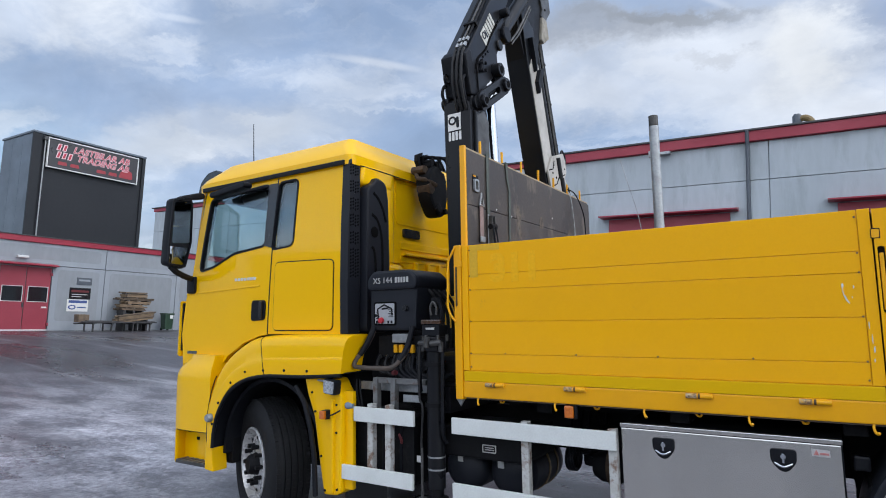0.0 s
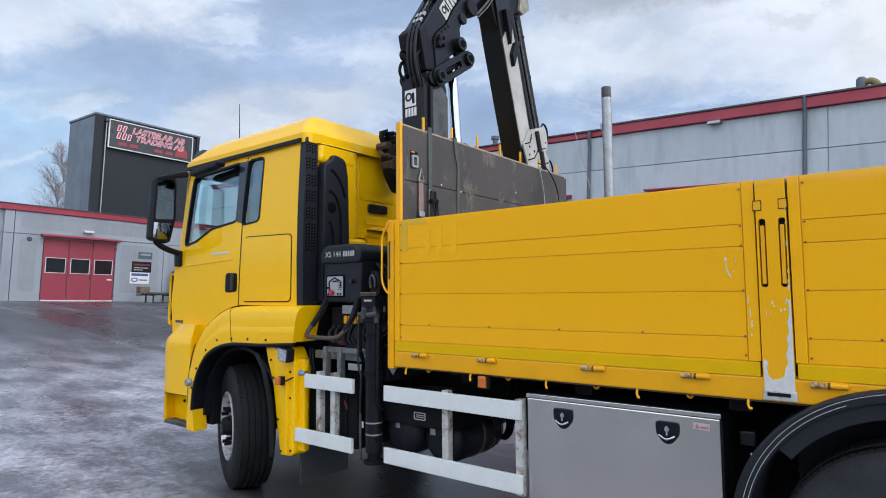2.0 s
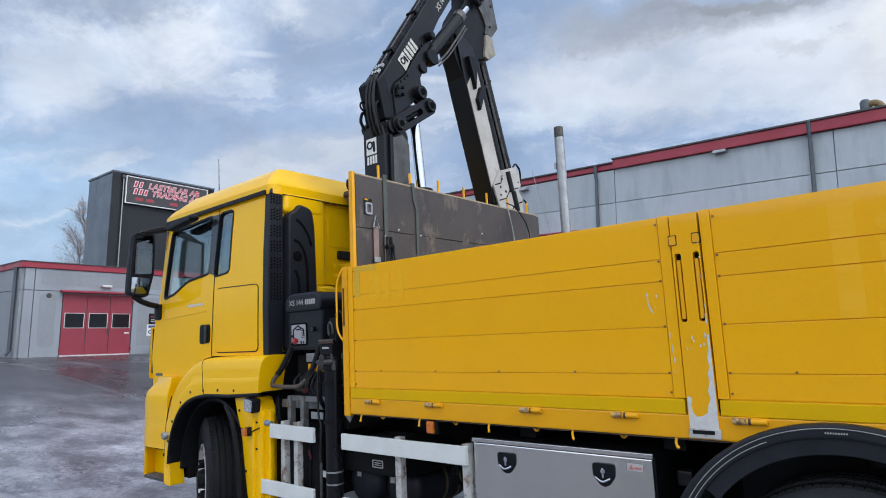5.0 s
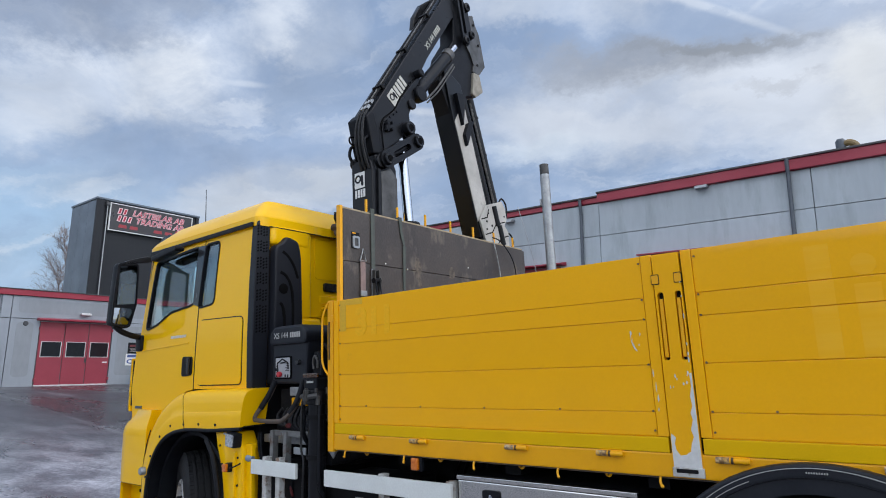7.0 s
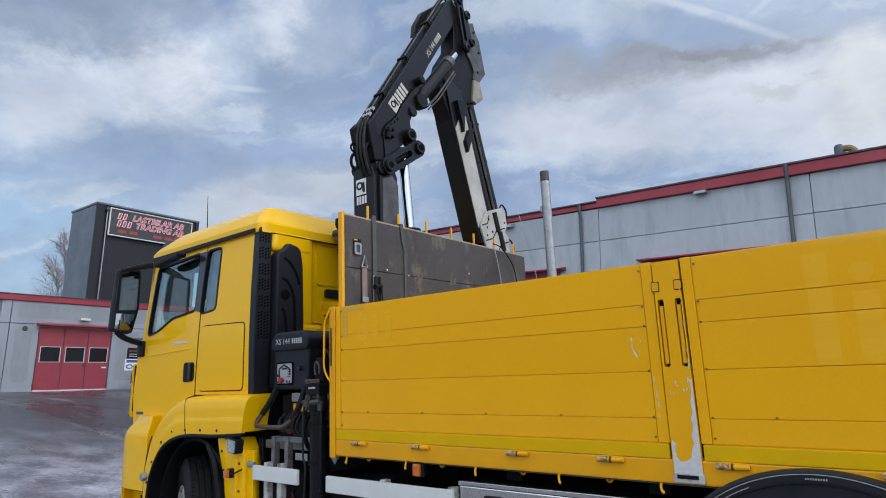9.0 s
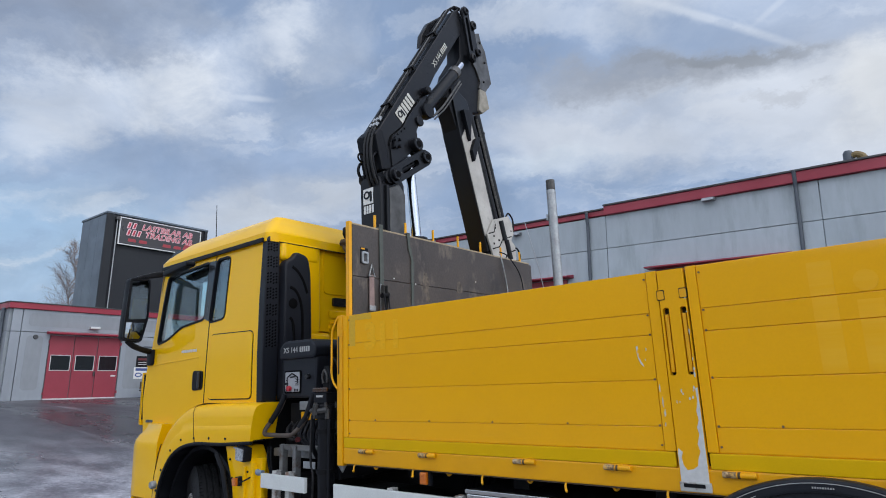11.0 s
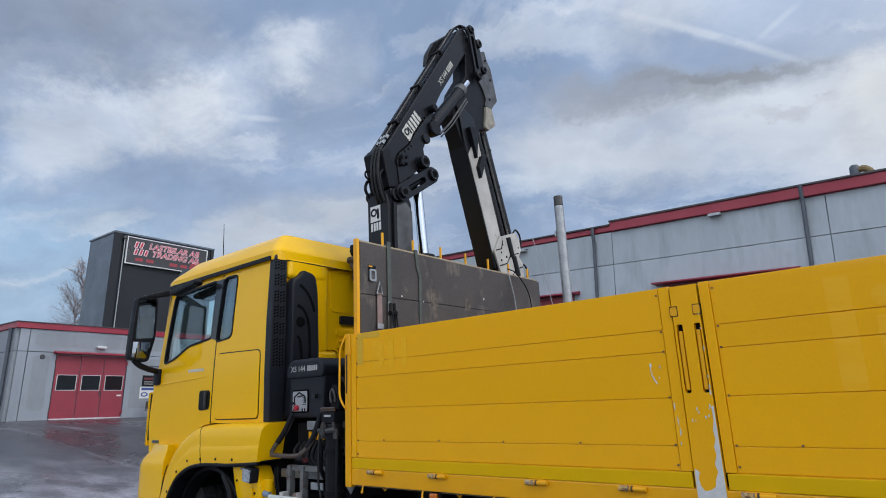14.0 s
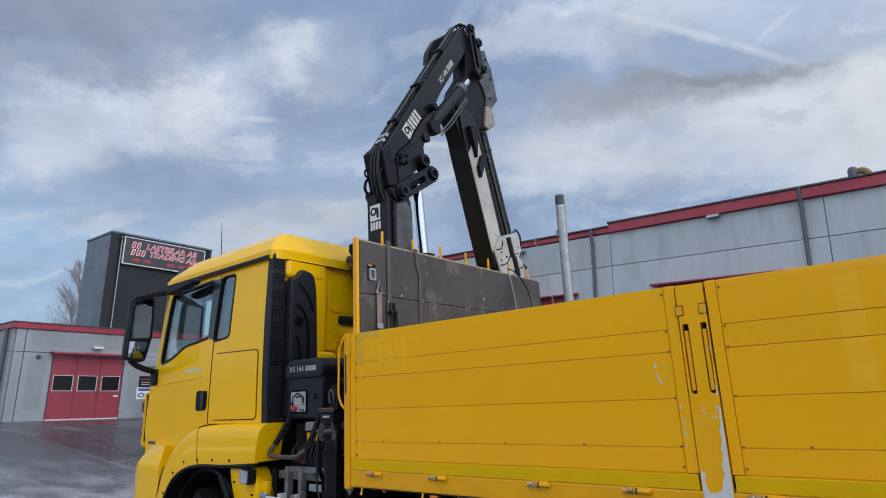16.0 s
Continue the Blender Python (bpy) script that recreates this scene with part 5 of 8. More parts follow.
# arch edge and upper edge of the wing, pair by pair, from the bumper to the rear corner
arch = [(-2.425, 0.66), (-2.41, 0.80), (-2.36, 0.96), (-2.23, 1.14), (-2.13, 1.205), (-2.02, 1.25), (-1.77, 1.295), (-1.35, 1.305), (-0.945, 1.33)]
brow = [(-2.49, 0.66), (-2.50, 0.80), (-2.485, 1.00), (-2.41, 1.22), (-2.27, 1.40), (-2.05, 1.54), (-1.84, 1.60), (-1.38, 1.615), (-0.875, 1.615)]
inner = [(p.x, p.z) for p in bend([(x, 0, z) for x, z in arch], 5)]
upper = [(p.x, p.z) for p in bend([(x, 0, z) for x, z in brow], 5)]
shell = [(0.0, 0.20), (0.0, 0.006), (0.012, 0.0), (0.22, -0.002), (0.40, 0.0), (0.43, 0.003), (0.62, 0.007), (0.80, 0.011), (0.88, 0.018), (0.93, 0.028), (0.965, 0.044), (0.99, 0.070), (1.0, 0.11), (1.0, 0.20)]
bm = bmesh.new()
rows = []
for k, ((ax, az), (bx, bz)) in enumerate(zip(inner, upper)):
    deep = min(1.0, 0.25 + math.hypot(bx - ax, bz - az) / 0.38)
    tail = max(0.0, (k - len(inner) + 6) / 5)
    rows.append([bm.verts.new((ax + (bx - ax) * w - 0.17 * tail * w ** 2 * (1 - w), FY + d * (deep if d < 0.2 else 1.1), az + (bz - az) * w)) for w, d in shell])
for r, q in zip(rows, rows[1:]):
    for i in range(len(shell)):
        j = (i + 1) % len(shell)
        bm.faces.new((r[i], r[j], q[j], q[i]))
bm.faces.new(rows[0])
bm.faces.new(rows[-1])
bmesh.ops.recalc_face_normals(bm, faces=bm.faces)
joint = [v.co + Vector((0, -0.0005, 0)) for v in rows[30][1:13]]
wg = part("front_wing", bm, YELLOW, truck, "yellow wheel-arch wing", sharp=42)
lining = [(x, z - 0.004) for x, z in inner] + [(x + 0.004, z + 0.022) for x, z in reversed(inner)]
part("wing_lining", slab(lining, FY + 0.028, 0.34, "y"), BLACK, wg, "black plastic lining inside the wing")
part("bumper_joint", tube([(x - 0.002, FY + 0.016, z) for x, z in upper[:17]], 0.0045, 6), BLACK, wg)
part("wing_joint", tube(joint, 0.0032, 6), BLACK, wg)
part("wing_lip", tube(bend([(-0.955, FY + 0.015, 1.318), (-1.35, FY + 0.01, 1.295), (-1.77, FY + 0.01, 1.285), (-2.02, FY + 0.01, 1.24), (-2.22, FY + 0.01, 1.13), (-2.35, FY + 0.01, 0.955), (-2.40, FY + 0.01, 0.80), (-2.415, FY + 0.01, 0.66)]), 0.016, 8), BLACK, wg, "black rubber wheel-arch lip")
for x, z in ((-2.41, 0.86), (-2.335, 1.04), (-2.18, 1.215), (-2.0, 1.31), (-1.78, 1.33), (-1.54, 1.337), (-1.29, 1.34)):
    part("wing_bolt", rod((x, FY - 0.006, z), (x, FY + 0.01, z), 0.011, 8), BLACK, wg)
plan = [(-2.475, -0.045), (-2.84, -0.055), (-2.96, -0.035), (-3.05, 0.02), (-3.12, 0.10), (-3.175, 0.22), (-3.21, 0.42), (-3.22, 0.8)]
plan = plan + [(x, WIDE - y) for x, y in reversed(plan)] + [(-2.475, WIDE - 0.20), (-2.8, WIDE - 0.3), (-2.8, 0.3), (-2.475, 0.20)]
part("bumper", slab(plan, 0.775, 1.205, "z"), YELLOW, truck, "yellow front bumper with rounded corners")
outer = plan[:16]
rows = []
for z, inset in ((1.204, 0.0), (1.235, 0.003), (1.262, 0.009), (1.288, 0.020), (1.312, 0.036), (1.338, 0.060), (1.366, 0.090), (1.397, 0.118), (1.43, 0.136)):
    ring = grow(outer, -inset)
    ring[0], ring[-1] = (-2.475, outer[0][1] + 0.3 * inset), (-2.475, outer[-1][1] - 0.3 * inset)
    ring[1], ring[-2] = (outer[1][0], outer[1][1] + 0.7 * inset), (outer[-2][0], outer[-2][1] - 0.7 * inset)
    rows.append((z, ring))
part("bumper_top", loft(rows), YELLOW, truck, "hollow curve from the cab down to the bumper", sharp=50)
skirt = [(-2.965, -0.031), (-3.0, -0.012), (-3.045, 0.02), (-3.115, 0.10), (-3.17, 0.22), (-3.205, 0.42), (-3.215, 0.8)]
skirt = skirt + [(x, WIDE - y) for x, y in reversed(skirt)] + [(-2.965, WIDE - 0.0), (-3.0, WIDE - 0.1), (-3.05, WIDE - 0.3), (-3.05, 0.3), (-3.0, 0.1), (-2.965, 0.0)]
part("bumper_skirt", slab(skirt, 0.47, 0.773, "z", bevel=0.02), YELLOW, truck)
part("bumper_skirt", slab([(-2.515, 0.47), (-2.515, 0.715), (-2.435, 0.715), (-2.40, 0.46)], FY + 0.012, 0.10, "y", bevel=0.012), YELLOW, truck)
part("step_back", box(-3.02, -2.48, 0.09, 0.12, 0.50, 0.78), YELLOW, truck)
part("step_well", box(-2.50, -2.36, 0.12, 0.55, 0.50, 0.84, 0.01), CHASSIS, truck)
for x, z in ((-2.93, 0.74), (-2.80, 0.68)):
    part("step_hole", box(x - 0.018, x + 0.018, 0.084, 0.091, z - 0.014, z + 0.014, 0.003), HOLE, truck)
part("entry_step", box(-2.96, -2.47, FY + 0.03, 0.09, 0.474, 0.500, 0.008), CRANE_LIGHT, truck, "ribbed metal entry step")
for k in range(7):
    part("step_rib", box(-2.95 + 0.07 * k, -2.92 + 0.07 * k, FY + 0.035, 0.085, 0.499, 0.507, 0.002), WEATHERED, truck)
part("bumper_gap", slab([(-2.95, 0.764), (-2.50, 0.764), (-2.50, 0.776), (-2.95, 0.776)], FY + 0.03, 0.1), BLACK, truck)
part("tow_cap", lathe([(0.0, -0.025), (0.027, -0.025), (0.035, -0.012), (0.035, 0.02), (0.0, 0.02)], (-2.43, FY - 0.02, 0.91), "y", 20), GALV, truck, "grey round cap")
part("corner_flap", slab(rounded([(-3.15, 1.42), (-3.115, 1.40), (-3.105, 1.93), (-3.13, 1.92)], 0.014), 0.075, 0.16, "y", bevel=0.01), YELLOW, truck, "yellow front corner flap")
part("corner_flap_edge", slab(rounded([(-3.112, 1.46), (-3.09, 1.46), (-3.083, 1.90), (-3.10, 1.91)], 0.008), 0.085, 0.115, "y"), BLACK, truck)
for k in range(4):
    part("badge_bar", box(-2.99 + 0.035 * k, -2.963 + 0.035 * k, 0.075, 0.092, 1.435, 1.46), PIPE, truck)
# arch liner and the panel behind the wheel
LC = -1.80
arc = [(LC + 0.60 * math.cos(a), 0.60 + 0.66 * math.sin(a)) for a in [math.pi * k / 20 for k in range(21)]]
part("arch_liner", slab(arc + [(LC - 0.57, 0.60), *[(LC + 0.57 * math.cos(math.pi - math.pi * k / 20), 0.60 + 0.63 * math.sin(math.pi * k / 20)) for k in range(1, 20)], (LC + 0.57, 0.60)], FY + 0.11, 0.75, "y"), BLACK, truck, "black wheel-arch liner")
part("arch_inner", box(-2.5, -1.2, 0.76, 0.80, 0.4, 1.4), CHASSIS, truck)
rearp = [(-1.36, 1.30), (-1.05, 1.29), (-1.0, 1.21), (-0.965, 1.16), (-0.975, 0.48), (-1.02, 0.455), (-1.145, 0.445), (-1.19, 0.66), (-1.25, 1.0), (-1.32, 1.16)]
rp = part("rear_wing_panel", slab(rearp, FY + 0.040, 0.14, "y", bevel=0.02), YELLOW, truck, "yellow panel behind the front wheel")
part("wing_edge", tube([(-1.19, FY, 0.44), (-1.205, FY, 0.72), (-1.245, FY, 0.92), (-1.315, FY, 1.11), (-1.41, FY, 1.22)], 0.02, 10), BLACK, rp, "black rubber edge")
part("stiffener", box(-1.07, -1.04, FY + 0.022, FY + 0.06, 0.47, 1.14, 0.006), YELLOW, rp)
part("stiffener", box(-0.985, -0.90, 0.02, 0.06, 0.5, 1.2, 0.008), YELLOW, rp)
for x, z in ((-1.27, 1.18), (-1.235, 1.04), (-1.17, 0.72), (-1.13, 0.48), (-1.01, 0.5), (-1.02, 0.9), (-1.02, 1.1)):
    part("panel_bolt", rod((x, FY + 0.032, z), (x, FY + 0.05, z), 0.009, 8), BLACK, rp)
mk = part("marker_lamp", box(-1.135, -1.078, FY - 0.008, FY + 0.05, 0.995, 1.062, 0.01), RUBBER, truck, "amber side marker lamp")
part("lens", box(-1.133, -1.080, FY - 0.030, FY - 0.006, 0.998, 1.060, 0.010), AMBER, mk)
part("marker_cable", tube(bend([(-1.07, FY - 0.0, 1.03), (-1.02, FY - 0.01, 1.035), (-0.98, 0.0, 1.07), (-0.96, 0.03, 1.09)]), 0.006, 6), BLACK, truck)
wl_ = part("work_lamp", slab(rounded([(-1.095, 1.185), (-0.99, 1.175), (-0.98, 1.28), (-1.095, 1.295)], 0.015), -0.085, -0.01, "y", bevel=0.012), BLACK, truck, "square working lamp")
part("lens", slab(rounded([(-1.087, 1.193), (-0.998, 1.184), (-0.989, 1.272), (-1.087, 1.286)], 0.012), -0.093, -0.084, "y"), LENS, wl_)
part("lamp_bracket", tube([(-1.08, -0.045, 1.27), (-1.17, -0.05, 1.275), (-1.2, -0.03, 1.275)], 0.008, 6), GALV, truck)
part("air_coupling", lathe([(0.0, -0.05), (0.022, -0.05), (0.028, 0.0), (0.018, 0.04), (0.0, 0.04)], (-0.94, 0.03, 1.095), "x", 14), BLUE, truck, "pale blue air coupling")

# mirrors
mir = part("mirror", slab(rounded([(-0.292, 2.235), (-0.105, 2.205), (-0.050, 2.45), (-0.048, 2.80), (-0.060, 2.855), (-0.255, 2.842), (-0.280, 2.48)], 0.035), -2.90, -2.80, "x", bevel=0.02), BLACK, truck, "tall black door mirror")
part("main_glass", slab(rounded([(-0.248, 2.43), (-0.072, 2.445), (-0.070, 2.805), (-0.085, 2.825), (-0.228, 2.812)], 0.02), -2.803, -2.796, "x"), MIRROR, mir, "mirror glass")
bm = bmesh.new()
grid = []
for i in range(11):
    v = i / 10
    lo, hi = (-0.270 + 0.010 * v, -0.128 + 0.042 * v), 0.008 * (1 - (2 * v - 1) ** 2)
    grid.append([bm.verts.new((-2.803 + 0.003 + hi + 0.010 * (1 - (2 * u - 1) ** 2), lo[0] + (lo[1] - lo[0]) * u, 2.243 + 0.158 * v)) for u in [k / 10 for k in range(11)]])
for r, q in zip(grid, grid[1:]):
    for k in range(10):
        bm.faces.new((r[k], r[k + 1], q[k + 1], q[k]))
part("wide_glass", bm, MIRROR, mir, "domed wide-angle mirror glass")
part("mirror_rim", slab(rounded([(-0.288, 2.240), (-0.108, 2.212), (-0.054, 2.45), (-0.052, 2.80), (-0.064, 2.850), (-0.252, 2.837), (-0.276, 2.48)], 0.03), -2.805, -2.788, "x", [rounded([(-0.276, 2.252), (-0.118, 2.226), (-0.066, 2.45), (-0.064, 2.80), (-0.074, 2.838), (-0.242, 2.826), (-0.264, 2.48)], 0.03)]), BLACK, mir)
arm = part("mirror_arm", slab(rounded([(-0.20, 2.838), (-0.16, 2.875), (0.02, 2.935), (0.075, 2.935), (0.085, 2.885), (-0.05, 2.855), (-0.10, 2.838)], 0.02), -2.88, -2.80, "x", bevel=0.015), BLACK, truck, "tapered upper mirror arm")
part("mirror_arm", tube(bend([(-2.85, -0.22, 2.23), (-2.85, -0.16, 2.18), (-2.87, -0.06, 2.145), (-2.93, 0.05, 2.13)]), 0.028, 10), BLACK, truck)
part("mirror_foot", box(-2.99, -2.88, 0.04, 0.10, 1.99, 2.15, 0.02), BLACK, truck)
part("ramp_mirror", slab(capsule((-2.53, 2.866), (-2.10, 2.906), 0.026), -0.055, 0.035, "y", bevel=0.014), BLACK, truck, "black kerb mirror above the door")

# inside of the cab
seat = part("driver_seat", box(-2.25, -1.75, 0.35, 0.90, 1.75, 1.95, 0.05), SEATCLOTH, truck, "dark driver seat")
bm = box(-1.92, -1.76, 0.36, 0.88, 1.9, 2.75, 0.05)
part("backrest", bm, SEATCLOTH, seat)
part("headrest", box(-1.90, -1.80, 0.46, 0.78, 2.66, 2.84, 0.04), SEATCLOTH, seat)
seat2 = part("passenger_seat", box(-2.25, -1.75, 1.65, 2.20, 1.75, 1.95, 0.05), SEATCLOTH, truck)
part("backrest", box(-1.92, -1.76, 1.66, 2.19, 1.9, 2.75, 0.05), SEATCLOTH, seat2)
part("dashboard", box(-3.05, -2.65, 0.2, 2.35, 1.9, 2.17, 0.06), BLACK, truck)
bm = bmesh.new()
ring = [(0.215 * math.cos(k * math.tau / 28), 0.215 * math.sin(k * math.tau / 28), 0) for k in range(29)]
tube(ring, 0.016, 8, bm)
rod((-0.2, 0, 0), (0.2, 0, 0), 0.014, 8, bm)
rod((0, 0, 0), (0, -0.2, 0), 0.014, 8, bm)
bmesh.ops.transform(bm, matrix=pose(-2.52, 0.62, 2.20, 0, -35, 90), verts=bm.verts)
part("steering_wheel", bm, BLACK, truck)
part("sun_blind", slab(rounded([(-2.42, 2.88), (-2.36, 2.79), (-2.20, 2.75), (-2.06, 2.79), (-2.05, 2.88), (-2.18, 2.90)], 0.06), 0.17, 0.20, "y", bevel=0.008), SEATCLOTH, truck, "dark oval sun blind inside the window")

# ---- wheels ----


WHEEL_MESHES = {}


def once(key, make):
    """A mesh that alike wheels share."""
    if key not in WHEEL_MESHES:
        WHEEL_MESHES[key] = finish(make(), key)
    return WHEEL_MESHES[key]


def tread_blocks():
    """Shallow lugs along both shoulders and fine bars on the ribs."""
    verts, faces = [], []
    for k in range(96):
        for s, half, top in ((-0.120, 0.016, 0.531), (0.120, 0.016, 0.531), (-0.05, 0.012, 0.5395), (0.0, 0.013, 0.5405), (0.05, 0.012, 0.5395)):
            a = k * math.tau / 96 + (0.02 if abs(s) < 0.1 else 0)
            n0 = len(verts)
            for rad in (0.51, top):
                for u, v in ((-0.0145, -half), (0.0145, -half), (0.0145, half), (-0.0145, half)):
                    verts.append((rad * math.sin(a) + u * math.cos(a), s + v, rad * math.cos(a) - u * math.sin(a)))
            faces += [tuple(n0 + i for i in q) for q in ((4, 5, 6, 7), (0, 1, 5, 4), (1, 2, 6, 5), (2, 3, 7, 6), (3, 0, 4, 7))]
    me = bpy.data.meshes.new("tread")
    me.from_pydata(verts, [], faces)
    return me


def wheel(name, m, label, rubber):
    w = part(name, once("tyre of " + rubber.name, lambda: lathe([(0.30, -0.15), (0.36, -0.165), (0.45, -0.165), (0.50, -0.15), (0.522, -0.132), (0.532, -0.095), (0.533, -0.082), (0.520, -0.080), (0.520, -0.070), (0.536, -0.068), (0.538, -0.034), (0.523, -0.032), (0.523, -0.022), (0.538, -0.020), (0.538, 0.020), (0.523, 0.022), (0.523, 0.032), (0.538, 0.034), (0.536, 0.068), (0.520, 0.070), (0.520, 0.080), (0.533, 0.082), (0.532, 0.095), (0.522, 0.132), (0.50, 0.15), (0.45, 0.165), (0.36, 0.165), (0.30, 0.15)], (0, 0, 0), "y", 56, caps=False)), rubber, truck, label)
    w.matrix_basis = m
    if "tread" not in WHEEL_MESHES:
        WHEEL_MESHES["tread"] = tread_blocks()
    tagged(part("tread", WHEEL_MESHES["tread"], RUBBER, w), kind="stuff")
    part("rim", once("rim", lambda: lathe([(0.0, -0.125), (0.19, -0.125), (0.225, -0.112), (0.245, -0.085), (0.262, -0.10), (0.272, -0.15), (0.286, -0.165), (0.30, -0.160), (0.30, 0.165), (0.26, 0.165), (0.25, 0.0), (0.0, 0.0)], (0, 0, 0), "y", 48)), WHEEL, w, "silver wheel rim")
    hub = part("hub", once("hub", lambda: lathe([(0.0, -0.20), (0.06, -0.20), (0.075, -0.185), (0.09, -0.13), (0.095, -0.12), (0.0, -0.12)], (0, 0, 0), "y", 30)), CHASSIS, w, "dark hub")
    for k in range(10):
        a = k * math.tau / 10
        part("wheel_nut", rod((0.150 * math.cos(a), -0.185, 0.150 * math.sin(a)), (0.150 * math.cos(a), -0.12, 0.150 * math.sin(a)), 0.018, 6), CHASSIS, w)
        part("hand_hole", rod((0.212 * math.cos(a + 0.31), -0.124, 0.212 * math.sin(a + 0.31)), (0.212 * math.cos(a + 0.31), -0.105, 0.212 * math.sin(a + 0.31)), 0.015, 12), CHASSIS, w)
    return w


wheel("front_wheel", pose(-2.01, 0.24, 0.535, 0, 0, -22), "front wheel steered aside, worn black tyre", RUBBER)
wheel("front_wheel", pose(-2.01, 2.31, 0.535, 0, 0, 158), "", RUBBER)
DUSTY_RUBBER = mat("dusty_tyre_rubber", (0.034, 0.037, 0.042), 0.75, second=(0.024, 0.026, 0.029), scale=7, amount=0.8, fine=120, grain=0.2, bump=0.15, bump_scale=160, spec=0.25)
for x in (2.82, 4.20):
    wheel("rear_wheel", pose(x, 0.24, 0.535), "rear twin wheel with dusty black tyre", DUSTY_RUBBER)
    wheel("rear_wheel", pose(x, 2.31, 0.535, 0, 0, 180), "", DUSTY_RUBBER)
part("axle", rod((-2.01, 0.3, 0.5), (-2.01, 2.25, 0.5), 0.07), CHASSIS, truck)
part("axle", rod((2.82, 0.3, 0.535), (2.82, 2.25, 0.535), 0.09), CHASSIS, truck)
part("axle", rod((4.20, 0.3, 0.535), (4.20, 2.25, 0.535), 0.09), CHASSIS, truck)

# mudguards
def arc_strip(cx, outside, inside, a0, a1, n=40):
    """A band between two upright ellipses, given by their half axes."""
    turns = [radians(a0) + radians(a1 - a0) * k / n for k in range(n + 1)]
    edge = [(cx + outside[0] * math.cos(a), 0.635 + outside[1] * math.sin(a)) for a in turns]
    return edge + [(cx + inside[0] * math.cos(a), 0.635 + inside[1] * math.sin(a)) for a in reversed(turns)]


for cx in (2.825, 4.235):
    mg = part("mudguard", slab(arc_strip(cx, (0.695, 0.679), (0.625, 0.625), 2, 178), -0.045, 0.50, "y", bevel=0.012), MUDGUARD, truck, "black plastic mudguard with white line")
    part("guard_lining", slab(arc_strip(cx, (0.628, 0.628), (0.565, 0.565), 38, 142), -0.030, -0.006), MUDGUARD, mg, "black inner edge of the mudguard")
    for size, a0, a1 in ((0.0, 30, 170), (0.019, 112, 168)):
        part("white_line", slab(arc_strip(cx, (0.657 - size, 0.664 - size), (0.6545 - size, 0.6615 - size), a0, a1), -0.0475, -0.0445), FADED, mg)
    for k in range(9):
        part("print_bar", box(cx - 0.036 + 0.0085 * k, cx - 0.0315 + 0.0085 * k, -0.0475, -0.0445, 1.277, 1.2835), FADED, mg)

# dark sheets added behind the rear wheels so the arches look black inside
for x0, x1 in ((2.33, 3.44), (3.55, 4.85)):
    part("arch_lining", box(x0, x1, 0.52, 0.54, 0.42, 1.2), MUDGUARD, truck, "dark sheet added behind the wheel to shade the arch")

# ---- chassis ----
for y in (0.82, 1.66):
    part("chassis_rail", box(-2.6, 4.95, y, y + 0.09, 0.78, 1.06, 0.01), CHASSIS, truck)
for x in (-0.6, 0.9, 2.2, 3.5, 5.0):
    part("cross_member", box(x, x + 0.12, 0.9, 1.67, 0.82, 1.0), CHASSIS, truck)
part("engine_tunnel", box(-2.6, -1.1, 0.8, 1.75, 0.6, 1.45, 0.05), CHASSIS, truck)
part("battery_box", box(-0.98, -0.42, 0.12, 0.75, 0.56, 1.04, 0.03), CHASSIS, truck, "dark battery and air equipment box")
part("gearbox", lathe([(0.0, -0.5), (0.2, -0.5), (0.28, -0.2), (0.28, 0.3), (0.2, 0.5), (0.0, 0.5)], (-0.4, 1.27, 0.82), "x", 20), CHASSIS, truck)
part("side_box", box(-0.22, 0.42, 0.14, 0.62, 0.80, 1.0, 0.02), CHASSIS, truck, "dark equipment box with small plate")
tp = part("type_plate", slab(rounded([(0.115, 0.85), (0.215, 0.85), (0.215, 0.90), (0.115, 0.90)], 0.006), 0.134, 0.139, "y", [rounded([(0.121, 0.856), (0.209, 0.856), (0.209, 0.894), (0.121, 0.894)], 0.004)]), FADED, truck, "black plate with a pale border")
for z in (0.865, 0.878):
    part("print_bar", box(0.132, 0.198, 0.137, 0.1395, z, z + 0.006), FADED, tp)
tk = part("air_tank", lathe([(0.0, -0.42), (0.06, -0.412), (0.105, -0.395), (0.14, -0.37), (0.157, -0.335), (0.16, -0.30), (0.16, 0.3), (0.15, 0.36), (0.10, 0.41), (0.0, 0.42)], (-0.09, 0.62, 0.71), "y", 36), STRIP, truck, "black air tank", sharp=60)
part("label", box(-0.115, -0.075, 0.202, 0.205, 0.755, 0.795), FADED, tk)
tk = part("air_tank", lathe([(0.0, -0.42), (0.06, -0.412), (0.11, -0.395), (0.145, -0.37), (0.162, -0.335), (0.165, -0.30), (0.165, 0.10), (0.155, 0.16), (0.10, 0.21), (0.0, 0.22)], (0.24, 0.66, 0.70), "y", 36), STRIP, truck, sharp=60)
part("label", box(0.17, 0.215, 0.241, 0.245, 0.735, 0.78), FADED, tk)
BRASSY = mat("tarnished_band", (0.24, 0.17, 0.08), 0.4, second=(0.13, 0.10, 0.06), scale=20, amount=0.8, metal=0.6)
for y in (0.56, 0.70):
    part("tank_band", lathe([(0.166, -0.012), (0.171, -0.012), (0.171, 0.012), (0.166, 0.012)], (0.24, y, 0.70), "y", 28), BRASSY, tk)
for k in range(5):
    x = 0.50 + 0.06 * k
    part("air_hose", tube(bend([(x, 0.8, 1.05), (x + 0.05, 0.6, 0.86 - 0.02 * k), (x + 0.15, 0.6, 0.84), (x + 0.3, 0.85, 0.98)]), 0.012, 7), BLACK, truck)
